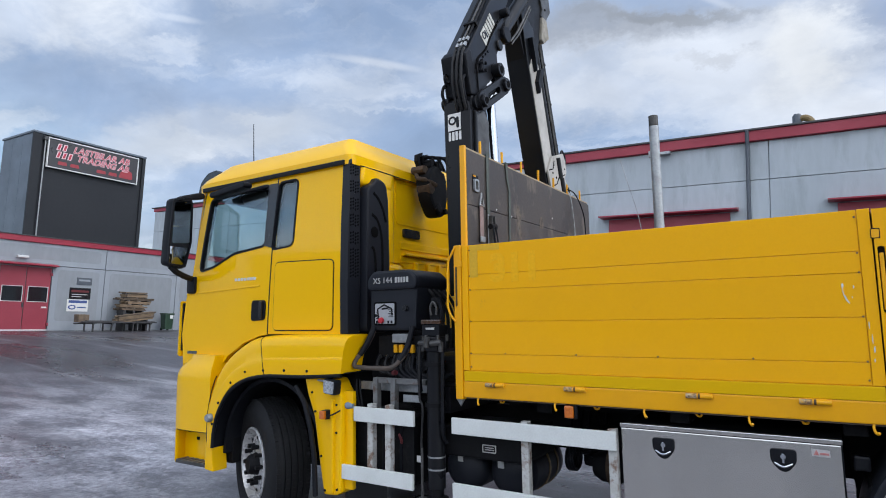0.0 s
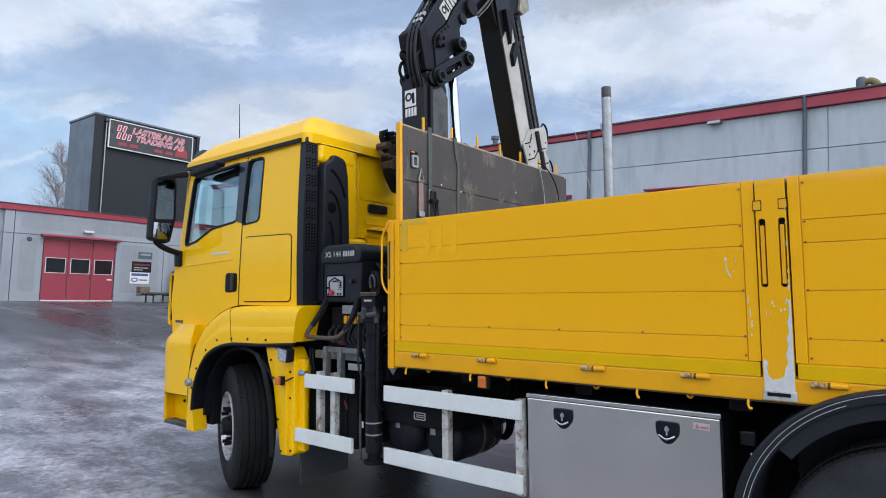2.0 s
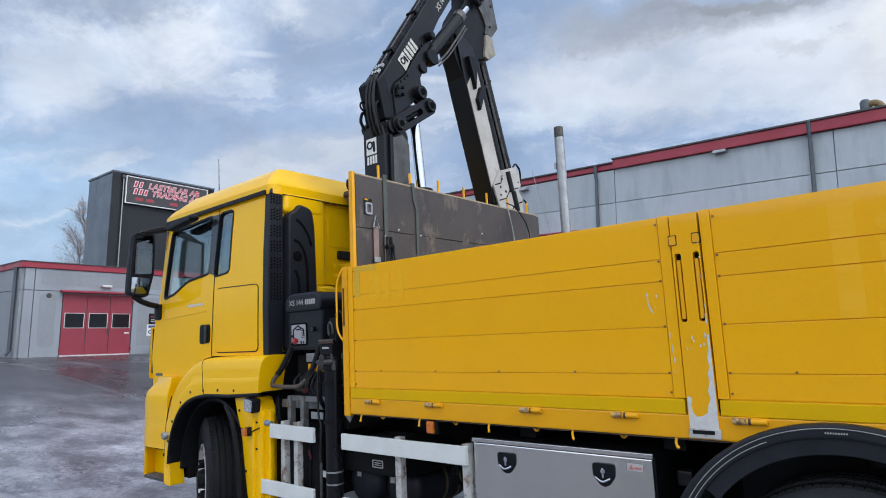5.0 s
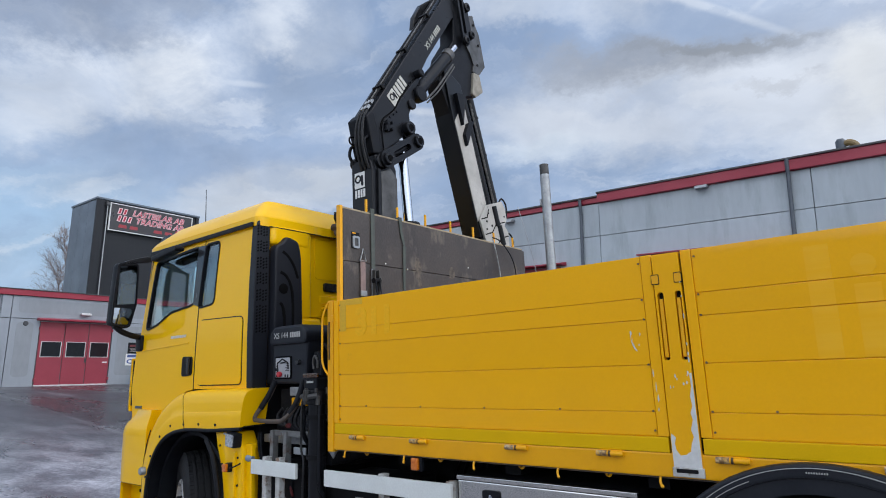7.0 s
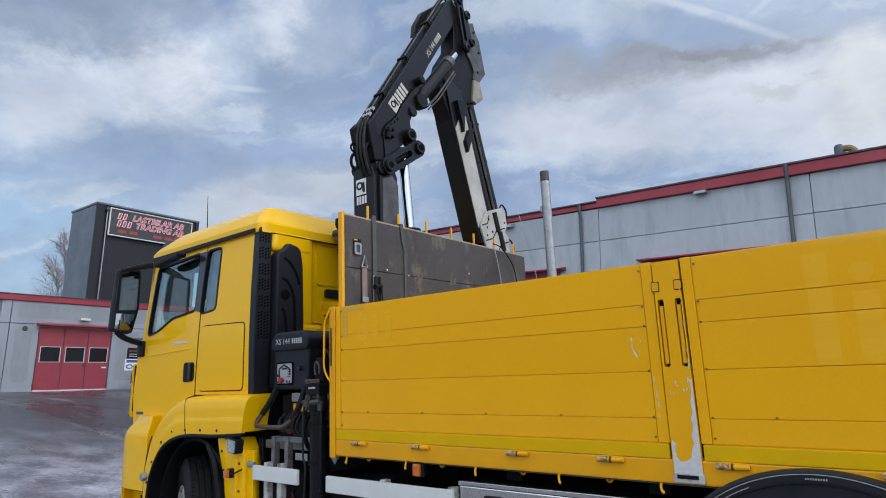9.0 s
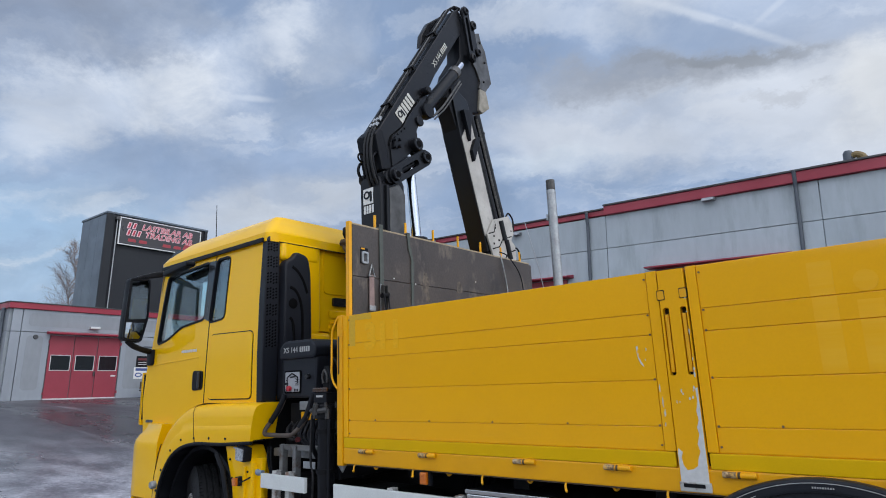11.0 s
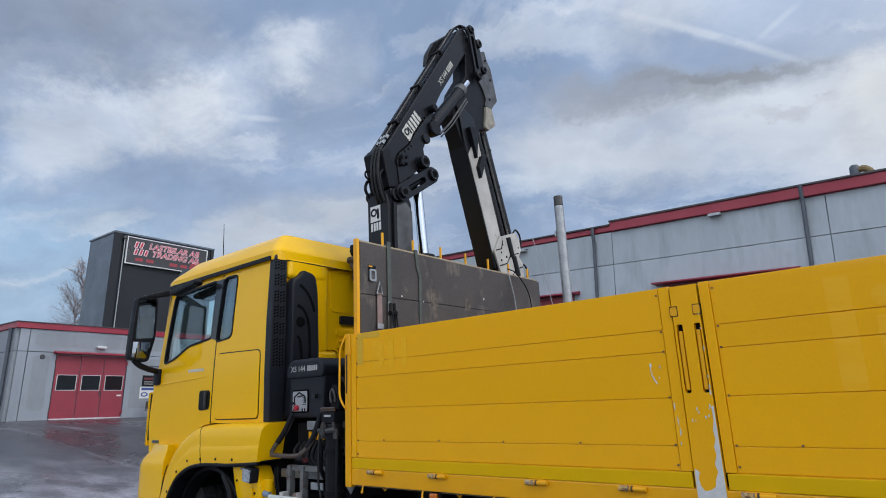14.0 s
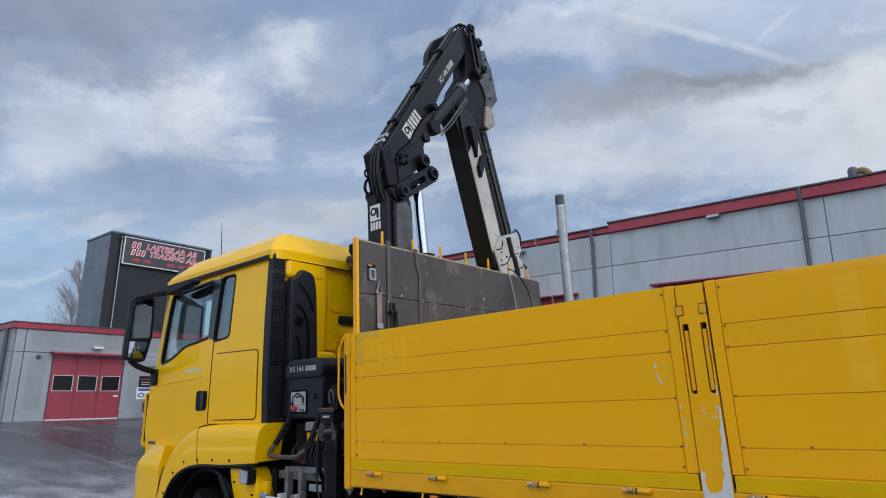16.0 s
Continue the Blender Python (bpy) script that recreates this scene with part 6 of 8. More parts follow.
part("spring_bracket", box(0.62, 0.98, 0.60, 0.80, 0.72, 0.98, 0.04), CHASSIS, truck)
part("mud_flap", box(-1.05, -1.035, 0.10, 0.60, 0.22, 0.50, 0.004), mat("mud_flap_rubber", (0.030, 0.034, 0.040), 0.6, second=(0.045, 0.048, 0.052), scale=8, amount=0.8), truck, "black rubber mud flap")
part("step_tube", box(-0.95, -0.3, 0.16, 0.2, 1.20, 1.26, 0.006), GALV, truck)

# side guards
for x0, x1, z0 in ((-0.865, -0.335, 0.995), (-1.065, -0.345, 0.578), (-0.03, 1.04, 0.978), (-0.03, 1.04, 0.568)):
    part("side_guard_bar", box(x0, x1, -0.012, 0.014, z0, z0 + 0.103, 0.005), ALU, truck, "pale aluminium side guard bar")
for x, z0, z1 in ((-0.735, 0.58, 1.12), (-0.575, 0.58, 1.12), (0.475, 0.60, 1.09), (1.012, 0.55, 1.09)):
    part("side_guard_post", box(x - 0.024, x + 0.024, 0.016, 0.066, z0, z1, 0.004), RUSTY, truck, "rust-streaked white post")
for x in (-0.735, -0.575):
    part("side_guard_post", box(x - 0.02, x + 0.02, 0.075, 0.125, 1.02, 1.30, 0.004), WEATHERED, truck, "rusting galvanised upright")
part("side_guard_rail", box(-0.76, -0.30, 0.09, 0.12, 1.262, 1.302, 0.004), WEATHERED, truck)
part("plate", box(-0.50, -0.36, 0.10, 0.11, 1.14, 1.19, 0.004), GALV, truck)

# toolbox
tbx = part("toolbox", box(1.055, 2.092, 0.055, 0.62, 0.52, 1.122, 0.006), BLACK, truck, "stainless steel underbody toolbox")
part("toolbox_door", box(1.06, 2.085, 0.036, 0.055, 0.53, 1.102, 0.006), STEEL, tbx, "brushed stainless flap door")
part("toolbox_lip", box(1.055, 2.092, 0.03, 0.07, 1.105, 1.128, 0.005), STEEL, tbx)
for x in (1.285, 1.845):
    sh = rounded([(x - 0.058, 1.065), (x + 0.058, 1.065), (x + 0.056, 1.005), (x + 0.025, 0.965), (x, 0.955), (x - 0.025, 0.965), (x - 0.056, 1.005)], 0.018)
    lt = part("latch", slab(sh, 0.026, 0.037, "y", bevel=0.005), BLACK, tbx, "black paddle latch")
    part("paddle", tube(bend([(x - 0.038, 0.02, 1.0), (x, 0.012, 0.984), (x + 0.038, 0.02, 1.0)]), 0.006, 8), CHROME, lt)
    part("lock", rod((x, 0.02, 1.03), (x, 0.03, 1.03), 0.012, 12), CHROME, lt)
    part("lock", box(x - 0.005, x + 0.005, 0.018, 0.03, 1.0, 1.045, 0.002), CHROME, lt)
PALE_STICKER = mat("dull_sticker_white", (0.46, 0.45, 0.45), 0.5, scale=40, amount=0.5)
PALE_RED = mat("sun_faded_red", (0.42, 0.13, 0.12), 0.6, second=(0.5, 0.25, 0.24), scale=80, amount=0.8)
st = part("sticker", slab([(1.965, 1.045), (2.04, 1.043), (2.04, 1.075), (1.965, 1.078)], 0.0335, 0.0355), PALE_STICKER, tbx, "small faded red and white maker sticker")
part("sticker_shape", slab([(1.972, 1.05), (1.985, 1.075), (1.996, 1.05)], 0.0315, 0.0335), PALE_RED, st)
part("sticker_shape", box(1.998, 2.035, 0.0315, 0.0335, 1.053, 1.062), PALE_RED, st)
for x, z in ((1.095, 0.90), (2.03, 0.90), (1.095, 0.6), (2.03, 0.6)):
    part("rivet", rod((x, 0.032, z), (x, 0.037, z), 0.006, 10), CHROME, tbx)
part("lamp_bracket", box(2.13, 2.20, 0.2, 0.26, 0.96, 1.03, 0.01), MUDGUARD, truck)
part("mudguard_stay", rod((2.20, 0.10, 0.90), (2.20, 0.80, 0.92), 0.022, 12), CHASSIS, truck, "dark mudguard stay")
part("spring_hanger", slab(rounded([(2.12, 0.42), (2.24, 0.46), (2.30, 0.78), (2.34, 1.06), (2.10, 1.06), (2.14, 0.75)], 0.03), 0.72, 0.80, "y", bevel=0.008), CHASSIS, truck, "dark spring hanger")
part("brake_chamber", lathe([(0.0, -0.12), (0.06, -0.12), (0.085, -0.06), (0.09, 0.0), (0.085, 0.06), (0.06, 0.12), (0.0, 0.12)], (2.40, 0.62, 0.70), "x", 20), MUDGUARD, truck, "dark brake chamber")

# ---- body: deck, rail, gates, posts ----
deck = part("deck", box(0.07, 4.97, 0.02, 2.53, 1.205, 1.275), FLOOR_PLY, truck, "brown plywood load deck")
rail = part("deck_rail", box(0.065, 4.97, -0.004, 0.05, 1.215, 1.318, 0.008), YELLOW_RAIL, truck, "yellow deck side rail with rope hooks")
part("deck_rail", box(0.065, 4.97, 2.50, 2.554, 1.215, 1.318, 0.008), YELLOW_RAIL, truck)
for x in (0.5, 1.3, 2.1, 2.9, 3.7, 4.5):
    part("deck_bearer", box(x, x + 0.1, 0.16, 2.39, 1.13, 1.205), CHASSIS, truck)
part("subframe", box(0.0, 4.95, 0.78, 1.0, 1.06, 1.2), CHASSIS, truck)
part("subframe", box(0.0, 4.95, 1.56, 1.78, 1.06, 1.2), CHASSIS, truck)
for x in (0.17, 0.69, 1.205, 1.715, 2.22):
    part("rope_hook", tube(bend([(x, 0.012, 1.225), (x - 0.004, 0.0, 1.198), (x + 0.003, -0.008, 1.179), (x + 0.010, -0.016, 1.175), (x + 0.014, -0.026, 1.182)]), 0.006, 8), YELLOW_RAIL, rail)
for x in (0.31, 0.92, 1.47, 1.95):
    part("rope_ring", tube(bend([(x - 0.014, 0.06, 1.22), (x - 0.013, 0.06, 1.197), (x, 0.06, 1.188), (x + 0.013, 0.06, 1.197), (x + 0.014, 0.06, 1.22)]), 0.006, 8), YELLOW_RAIL, rail)
ml = part("marker_lamp", box(0.742, 0.815, 0.012, 0.04, 1.128, 1.212, 0.01), BLACK, truck, "amber side marker lamp")
part("lens", box(0.745, 0.80, -0.008, 0.013, 1.135, 1.205, 0.008), AMBER, ml)


def gate(x0, x1, ends=(True, True)):
    g = part("dropside_gate", box(x0 + 0.012, x1 - 0.012, 0.0085, 0.034, 1.325, 2.195), YELLOW_GATE, truck, "yellow aluminium dropside gate with reflective tape")
    levels = [2.20, 2.003, 1.902, 1.697, 1.491, 1.386]
    e0, e1 = x0 + (0.045 if ends[0] else 0.012), x1 - (0.05 if ends[1] else 0.012)
    for a, b in zip(levels, levels[1:]):
        part("plank", box(e0, e1, 0.002, 0.036, b + 0.0014, a - 0.0014, 0.002), YELLOW_GATE, g)
    part("tape_strip", box(x0 + 0.002, x1 - 0.002, -0.006, 0.02, 1.318, 1.383, 0.004), TAPE, g, "greenish yellow reflective strip")
    for k, (xa, xb) in enumerate(((x0 - 0.003, e0 - 0.003), (e1 + 0.003, x1 + 0.003))):
        if ends[k]:
            part("end_profile", box(xa, xb, -0.003, 0.04, 1.386, 2.20, 0.003), YELLOW_GATE, g)
            for z in (2.165, 1.995, 1.905, 1.700, 1.495, 1.41):
                part("bolt", rod(((e0 + 0.01) if k == 0 else (e1 - 0.008), -0.004, z), ((e0 + 0.01) if k == 0 else (e1 - 0.008), 0.01, z), 0.0048, 8), BOLT, g)
    for q in np.arange(x0 + 0.3, x1 - 0.2, 0.46):
        part("rivet", rod((q, -0.001, 1.498), (q, 0.01, 1.498), 0.0052, 8), BOLT, g)
    return g


gate1 = gate(0.07, 2.275)
gate2 = gate(2.415, 4.93)
for x0, x1 in ((0.07, 2.275), (2.415, 4.93)):
    gate(x0, x1).matrix_basis = Matrix.Translation((x0 + x1, 2.55, 0)) @ pose(0, 0, 0, 0, 0, 180)
gate(0.07, 2.50).matrix_basis = Matrix.Translation((4.99, 0.0, 0)) @ pose(0, 0, 0, 0, 0, 90)
part("rear_post", box(4.935, 4.985, -0.004, 0.06, 1.22, 2.2, 0.006), YELLOW_RAIL, truck)
part("rear_post", box(4.935, 4.985, 2.50, 2.554, 1.22, 2.2, 0.006), YELLOW_RAIL, truck)
part("gate_post", box(2.285, 2.405, 2.51, 2.556, 1.23, 2.195, 0.006), YELLOW_RAIL, truck)
# ghosts of removed letters
for x, z0, z1 in ((2.887, 2.006, 2.143), (2.887, 1.905, 2.000), (2.886, 1.700, 1.899), (3.036, 1.905, 1.976), (3.036, 1.702, 1.899)):
    part("faded_letter", slab([(x, z0), (x + 0.085, z0), (x + 0.087, z1), (x + 0.002, z1)], 0.0006, 0.0024), GHOST_PALE, gate2, "faded ghost of a removed letter")
part("faded_letter", slab(circle(3.077, 2.05, 0.041, 20), 0.0006, 0.0024), GHOST_PALE, gate2)
for x in (0.30, 0.82, 1.49, 2.0, 2.53, 3.1, 3.7, 4.2):
    hg = part("gate_hinge", rod((x - 0.065, -0.016, 1.302), (x + 0.065, -0.016, 1.302), 0.0125, 12, bevel=0.003), YELLOW_RAIL, truck, "worn yellow gate hinge")
    part("hinge_gap", rod((x - 0.006, -0.016, 1.302), (x + 0.004, -0.016, 1.302), 0.0135, 12), RUST, hg)
    part("worn_knuckle", rod((x - 0.066, -0.016, 1.302), (x - 0.012, -0.016, 1.302), 0.0132, 12, bevel=0.002), KNUCKLE, hg)
    part("hinge_leaf", box(x - 0.05, x + 0.05, -0.012, -0.002, 1.29, 1.318, 0.003), YELLOW_RAIL, hg)

# middle post with its two latch slots
px0, px1 = 2.283, 2.408
slot = lambda x: rounded([(x - 0.014, 1.715), (x + 0.014, 1.715), (x + 0.014, 2.02), (x - 0.014, 2.02)], 0.013, 5)
post = part("gate_post", slab([(px0, 1.225), (px1, 1.225), (px1 - 0.004, 2.195), (px0 + 0.002, 2.195)], -0.010, 0.045, "y", [slot(2.308), slot(2.386)]), YELLOW_GATE, truck, "yellow gate post with flaking paint")
part("post_core", box(px0 + 0.004, px1 - 0.004, 0.02, 0.06, 1.23, 2.19), CHASSIS, post)
# dark sheet added behind the post so the gaps beside it look black
part("post_backing", box(px0 - 0.03, px1 + 0.03, 0.062, 0.085, 1.28, 2.185), CHASSIS, post)
for x in (2.308, 2.386):
    part("latch_lever", box(x - 0.009, x + 0.008, -0.008, 0.02, 1.728, 1.99, 0.004), YELLOW_RAIL, post)
for x in (2.284, 2.386):
    part("latch_hook", slab(rounded([(x - 0.008, 2.06), (x + 0.022, 2.06), (x + 0.022, 2.10), (x - 0.008, 2.10)], 0.006), -0.0125, -0.006, "y"), YELLOW_RAIL, post)
    part("hook_gap", slab(rounded([(x - 0.011, 2.056), (x + 0.0255, 2.056), (x + 0.0255, 2.104), (x - 0.011, 2.104)], 0.006), -0.0112, -0.004, "y"), BLACK, post)
flake = [(px0 + 0.004, 1.262), (px1 - 0.003, 1.262), (px1 - 0.003, 1.66), (2.395, 1.655), (2.397, 1.60), (2.388, 1.56), (2.393, 1.52), (2.382, 1.49), (2.388, 1.46), (2.376, 1.42), (2.384, 1.39),
         (2.372, 1.36), (2.366, 1.33), (2.345, 1.315), (2.32, 1.31), (2.305, 1.33), (2.30, 1.36), (2.308, 1.385), (2.29, 1.40), (px0 + 0.004, 1.38)]
part("flaked_paint", slab(flake, -0.0115, -0.0095), PRIMER, post, "bare pale metal where the paint flaked off")
rngf = random.Random(11)
for k in range(16):
    x, zc = (px1 - 0.008, rngf.uniform(1.7, 2.15)) if k < 8 else (rngf.uniform(2.29, 2.39), rngf.uniform(1.58, 1.66))
    part("flaked_paint", slab(blot(x, zc, rngf.uniform(0.002, 0.005), rngf.uniform(0.003, 0.014), k, 9), -0.0115, -0.0095), PRIMER, post)
part("post_foot", box(px0 - 0.003, px1 + 0.004, -0.016, 0.02, 1.222, 1.262, 0.004), RUSTY, post)
part("post_slot", box(px0 + 0.015, px1 - 0.02, -0.018, -0.014, 1.240, 1.256), CHASSIS, post)
# black strips added in the two gaps, standing in for their shade
for xa, xb in ((2.2786, 2.2824), (2.4084, 2.4116)):
    part("gap_seal", box(xa, xb, 0.006, 0.03, 1.33, 2.185), HOLE, post)
# scratches on the gate
part("scratch", slab([(2.143, 1.853), (2.150, 1.857), (2.153, 1.845), (2.151, 1.828), (2.154, 1.805), (2.162, 1.782), (2.172, 1.764), (2.170, 1.760), (2.158, 1.774), (2.149, 1.797), (2.145, 1.825)], 0.0, 0.003), PRIMER, gate1, "bare scratch in the yellow paint")
part("scratch", slab([(2.149, 1.842), (2.152, 1.836), (2.151, 1.818), (2.158, 1.795), (2.153, 1.802), (2.147, 1.822)], -0.0006, 0.002), YELLOW_GATE, gate1)
for k, (x, z, a, b) in enumerate(((2.190, 1.838, 0.005, 0.011), (2.182, 1.790, 0.003, 0.007), (2.236, 1.66, 0.005, 0.02), (2.243, 1.60, 0.004, 0.03), (2.248, 1.55, 0.006, 0.02), (2.244, 1.50, 0.004, 0.012))):
    part("scratch", slab(blot(x, z, a * 0.8, b, 40 + k, 16, 0.65), -0.0045 if x > 2.225 else 0.0, -0.0025 if x > 2.225 else 0.003), PRIMER, gate1)
# front corner post and ladder rail
part("corner_post", box(0.008, 0.062, -0.01, 0.06, 1.20, 2.205, 0.006), YELLOW_RAIL, truck, "yellow front corner post")
part("corner_latch", slab(rounded([(0.022, 1.80), (0.034, 1.80), (0.034, 2.06), (0.022, 2.06)], 0.005), -0.014, -0.009), RUST, truck)
part("corner_latch", box(0.03, 0.075, -0.016, -0.008, 2.06, 2.10, 0.004), YELLOW_RAIL, truck)
part("post_cone", lathe([(0.0, -0.05), (0.012, -0.03), (0.03, 0.0), (0.0, 0.0)], (0.03, 0.02, 1.20), "z", 16), GALV, truck)
part("grab_rail", tube(bend([(0.02, -0.012, 2.19), (0.0, -0.02, 2.15), (-0.028, -0.022, 2.08), (-0.032, -0.022, 1.9), (-0.032, -0.022, 1.80), (-0.01, -0.02, 1.74), (0.02, -0.012, 1.70)]), 0.0075, 10), YELLOW_RAIL, truck, "yellow bent grab rail")
# faded fleet figures
lettering("311", 0.235, 0.0006, at(0.450, 0.0010, 2.030, SIDE), GHOST, gate1, "faded fleet figures", offset=0.012)
part("faded_patch", slab([(0.125, 1.985), (0.185, 1.985), (0.185, 2.16), (0.345, 2.155), (0.345, 2.195), (0.125, 2.195)], 0.0005, 0.0025), GHOST_DARK, gate1)

# headboard
BARE_PLY = mat("bare_scuffed_ply", (0.16, 0.13, 0.10), 0.75, second=(0.055, 0.047, 0.042), scale=26, amount=1.0, fine=60, grain=0.2)
hb = part("headboard", box(0.034, 0.045, 0.06, 2.57, 1.28, 2.885), PLY, truck, "brown plywood headboard in yellow frame")
part("board", box(0.045, 0.066, 0.09, 2.57, 2.50, 2.885, 0.003), PLY, hb)
part("board", box(0.045, 0.066, 0.09, 2.57, 1.29, 2.496, 0.003), PLY, hb)
part("top_edge", box(0.034, 0.064, 0.08, 2.58, 2.886, 2.898, 0.002), PLY_EDGE, hb, "pale plywood top edge")
part("frame_post", box(0.03, 0.068, 0.056, 0.084, 1.28, 2.905, 0.004), YELLOW_RAIL, hb, "yellow frame post")
part("frame_post", box(0.0, 0.064, 2.572, 2.615, 1.28, 2.88, 0.006), PLY, hb)
for i in range(7):
    part("stake", box(0.018, 0.034, 0.352 + 0.350 * i, 0.368 + 0.350 * i, 2.6, 3.01, 0.003), YELLOW_RAIL, hb, "yellow stake peg")
for y, z in ((0.52, 2.52), (0.77, 2.50), (1.6, 2.6)):
    part("screw", rod((0.066, y, z), (0.069, y, z), 0.007, 8), WHITE, hb)
for y, z, a, b, s in ((0.90, 2.52, 0.05, 0.10, 1), (0.92, 2.36, 0.03, 0.10, 2), (1.35, 2.52, 0.05, 0.07, 3), (2.02, 2.48, 0.06, 0.06, 4), (2.28, 2.45, 0.05, 0.05, 5)):
    part("bare_patch", slab(blot(y, z, a, b, s, 20), 0.0655, 0.0668, "x"), BARE_PLY, hb)
hole = part("lashing_pocket", box(0.066, 0.070, 0.165, 0.245, 2.60, 2.72, 0.003), BLACK, hb)
part("buckle", slab(rounded([(0.172, 2.60), (0.238, 2.60), (0.238, 2.69), (0.172, 2.69)], 0.015), 0.070, 0.082, "x", [rounded([(0.186, 2.615), (0.224, 2.615), (0.224, 2.675), (0.186, 2.675)], 0.008)]), GALV, hole, "bright steel lashing ring")
part("buckle_plate", box(0.0695, 0.0725, 0.184, 0.226, 2.613, 2.677), CRANE_LIGHT, hole)
part("yellow_tag", box(0.070, 0.074, 0.170, 0.205, 2.706, 2.716, 0.001), YELLOW_RAIL, hole)
part("lashing_pocket", box(0.066, 0.070, 2.45, 2.53, 2.42, 2.50, 0.003), BLACK, hb)

# ---- lashing straps and the loose pipe ----
s1 = empty("ratchet_strap", "dark green ratchet strap over the headboard", "strap", TILT)
part("webbing", box(0.071, 0.076, 0.360, 0.400, 2.42, 2.93, 0.001), STRAP_GREEN, s1)
part("webbing", box(0.0, 0.076, 0.360, 0.400, 2.903, 2.912, 0.001), STRAP_GREEN, s1)
rk = part("ratchet", box(0.078, 0.086, 0.352, 0.366, 2.20, 2.46, 0.002), GALV, s1, "worn steel ratchet with folded handle")
part("side_plate", box(0.078, 0.118, 0.396, 0.402, 2.22, 2.45, 0.003), CRANE_LIGHT, rk)
part("side_plate", box(0.078, 0.118, 0.356, 0.362, 2.22, 2.45, 0.003), CRANE_LIGHT, rk)
part("drum", rod((0.102, 0.350, 2.37), (0.102, 0.410, 2.37), 0.020, 14), CHASSIS, rk)
part("toothed_wheel", lathe([(0.0, 0.0), (0.032, 0.0), (0.032, 0.006), (0.0, 0.006)], (0.102, 0.404, 2.37), "y", 12), CRANE_LIGHT, rk)
part("handle", tube([(0.12, 0.358, 2.37), (0.135, 0.358, 2.26), (0.13, 0.379, 2.24), (0.135, 0.400, 2.26), (0.12, 0.400, 2.37)], 0.006, 7), BLACK, rk)
for k in range(4):
    bm = box(-0.002, 0.002, -0.02, 0.02, -0.05, 0.05, 0.001)
    bmesh.ops.transform(bm, matrix=pose(0.09 + 0.012 * (k % 2), 0.385 + 0.012 * math.sin(2.3 * k), 2.24 - 0.05 * k, 14 * (-1) ** k, 12, 30 * (-1) ** k), verts=bm.verts)
    part("loose_webbing", bm, STRAP_GREEN, s1)
s2 = empty("strap", "faded red strap with steel triangle hook", "strap", TILT)
part("webbing", box(0.074, 0.079, 0.245, 0.295, 2.28, 2.52, 0.001), STRAP_RED, s2)
part("triangle_ring", tube([(0.08, 0.24, 2.51), (0.08, 0.27, 2.60), (0.08, 0.30, 2.51), (0.08, 0.24, 2.51)], 0.006, 8), GALV, s2)
part("buckle", box(0.075, 0.09, 0.24, 0.30, 2.25, 2.29, 0.005), GALV, s2)
s3 = empty("strap", "narrow green strap hanging over the headboard", "strap", TILT)
bm = bmesh.new()
for a, b in (((0.69, 2.915), (0.70, 2.80)), ((0.70, 2.80), (0.735, 2.68)), ((0.735, 2.68), (0.72, 2.30))):
    w = 0.019
    slab([(a[0] - w, a[1]), (a[0] + w, a[1]), (b[0] + w * 0.6, b[1]), (b[0] - w * 0.6, b[1])], 0.070, 0.075, "x", bm=bm)
part("webbing", bm, STRAP_GREEN, s3)
part("webbing", box(0.0, 0.075, 0.67, 0.71, 2.903, 2.912), STRAP_GREEN, s3)
cb = empty("rope", "dark rope loops over the headboard end", "rope", TILT)
part("loop", tube(bend([(0.05, 2.05, 2.93), (0.09, 2.02, 2.86), (0.09, 2.09, 2.6), (0.09, 2.11, 2.3)]), 0.006, 8), GALV, cb)
part("loop", tube(bend([(0.05, 2.05, 2.95), (0.10, 2.14, 2.90), (0.11, 2.32, 2.72), (0.10, 2.38, 2.45), (0.1, 2.38, 2.3)]), 0.006, 8), BLACK, cb)
pipe = empty("steel_pipe", "galvanised steel pipe standing upright in the load bed", "pipe", TILT)
part("shaft", rod((1.04, 1.36, 1.275), (1.04, 1.36, 3.20), 0.037, 20, bevel=0.002), GALV, pipe)
part("end", rod((1.04, 1.36, 3.20), (1.04, 1.36, 3.285), 0.036, 20, bevel=0.003), CRANE_LIGHT, pipe)
part("lug", box(0.995, 1.01, 1.33, 1.345, 2.95, 3.0, 0.003), GALV, pipe)
part("loose_wire", tube(bend([(0.75, 1.4, 3.0), (0.80, 1.4, 2.8), (0.88, 1.38, 2.5), (0.93, 1.37, 2.1), (0.95, 1.36, 1.28)]), 0.003, 6), GALV, pipe)

# ---- loader crane ----
crane = empty("loader_crane", "dark grey knuckle-boom loader crane folded out behind the cab", "crane", TILT)
KX = -0.25     # the side of the crane that looks to the rear
col = part("column", slab([(0.76, 1.25), (1.02, 1.25), (1.01, 3.46), (0.94, 3.60), (0.74, 3.55), (0.74, 3.3), (0.75, 2.9)], -0.47, KX, "x", bevel=0.015), CRANE, crane, "dark grey slewing column")
part("front_plate", slab([(-0.47, 1.9), (-0.245, 1.9), (-0.245, 3.42), (-0.27, 3.50), (-0.50, 3.52)], 0.70, 0.76, "y", bevel=0.012), CRANE, col)
part("side_channel", slab([(0.80, 2.2), (1.0, 2.2), (1.0, 3.38), (0.92, 3.46), (0.80, 3.40)], KX, KX + 0.018, "x", bevel=0.006), CRANE_LIGHT, col, "worn lighter side plate")
part("side_rib", box(KX, KX + 0.03, 0.755, 0.785, 2.0, 3.42, 0.006), CRANE, col)
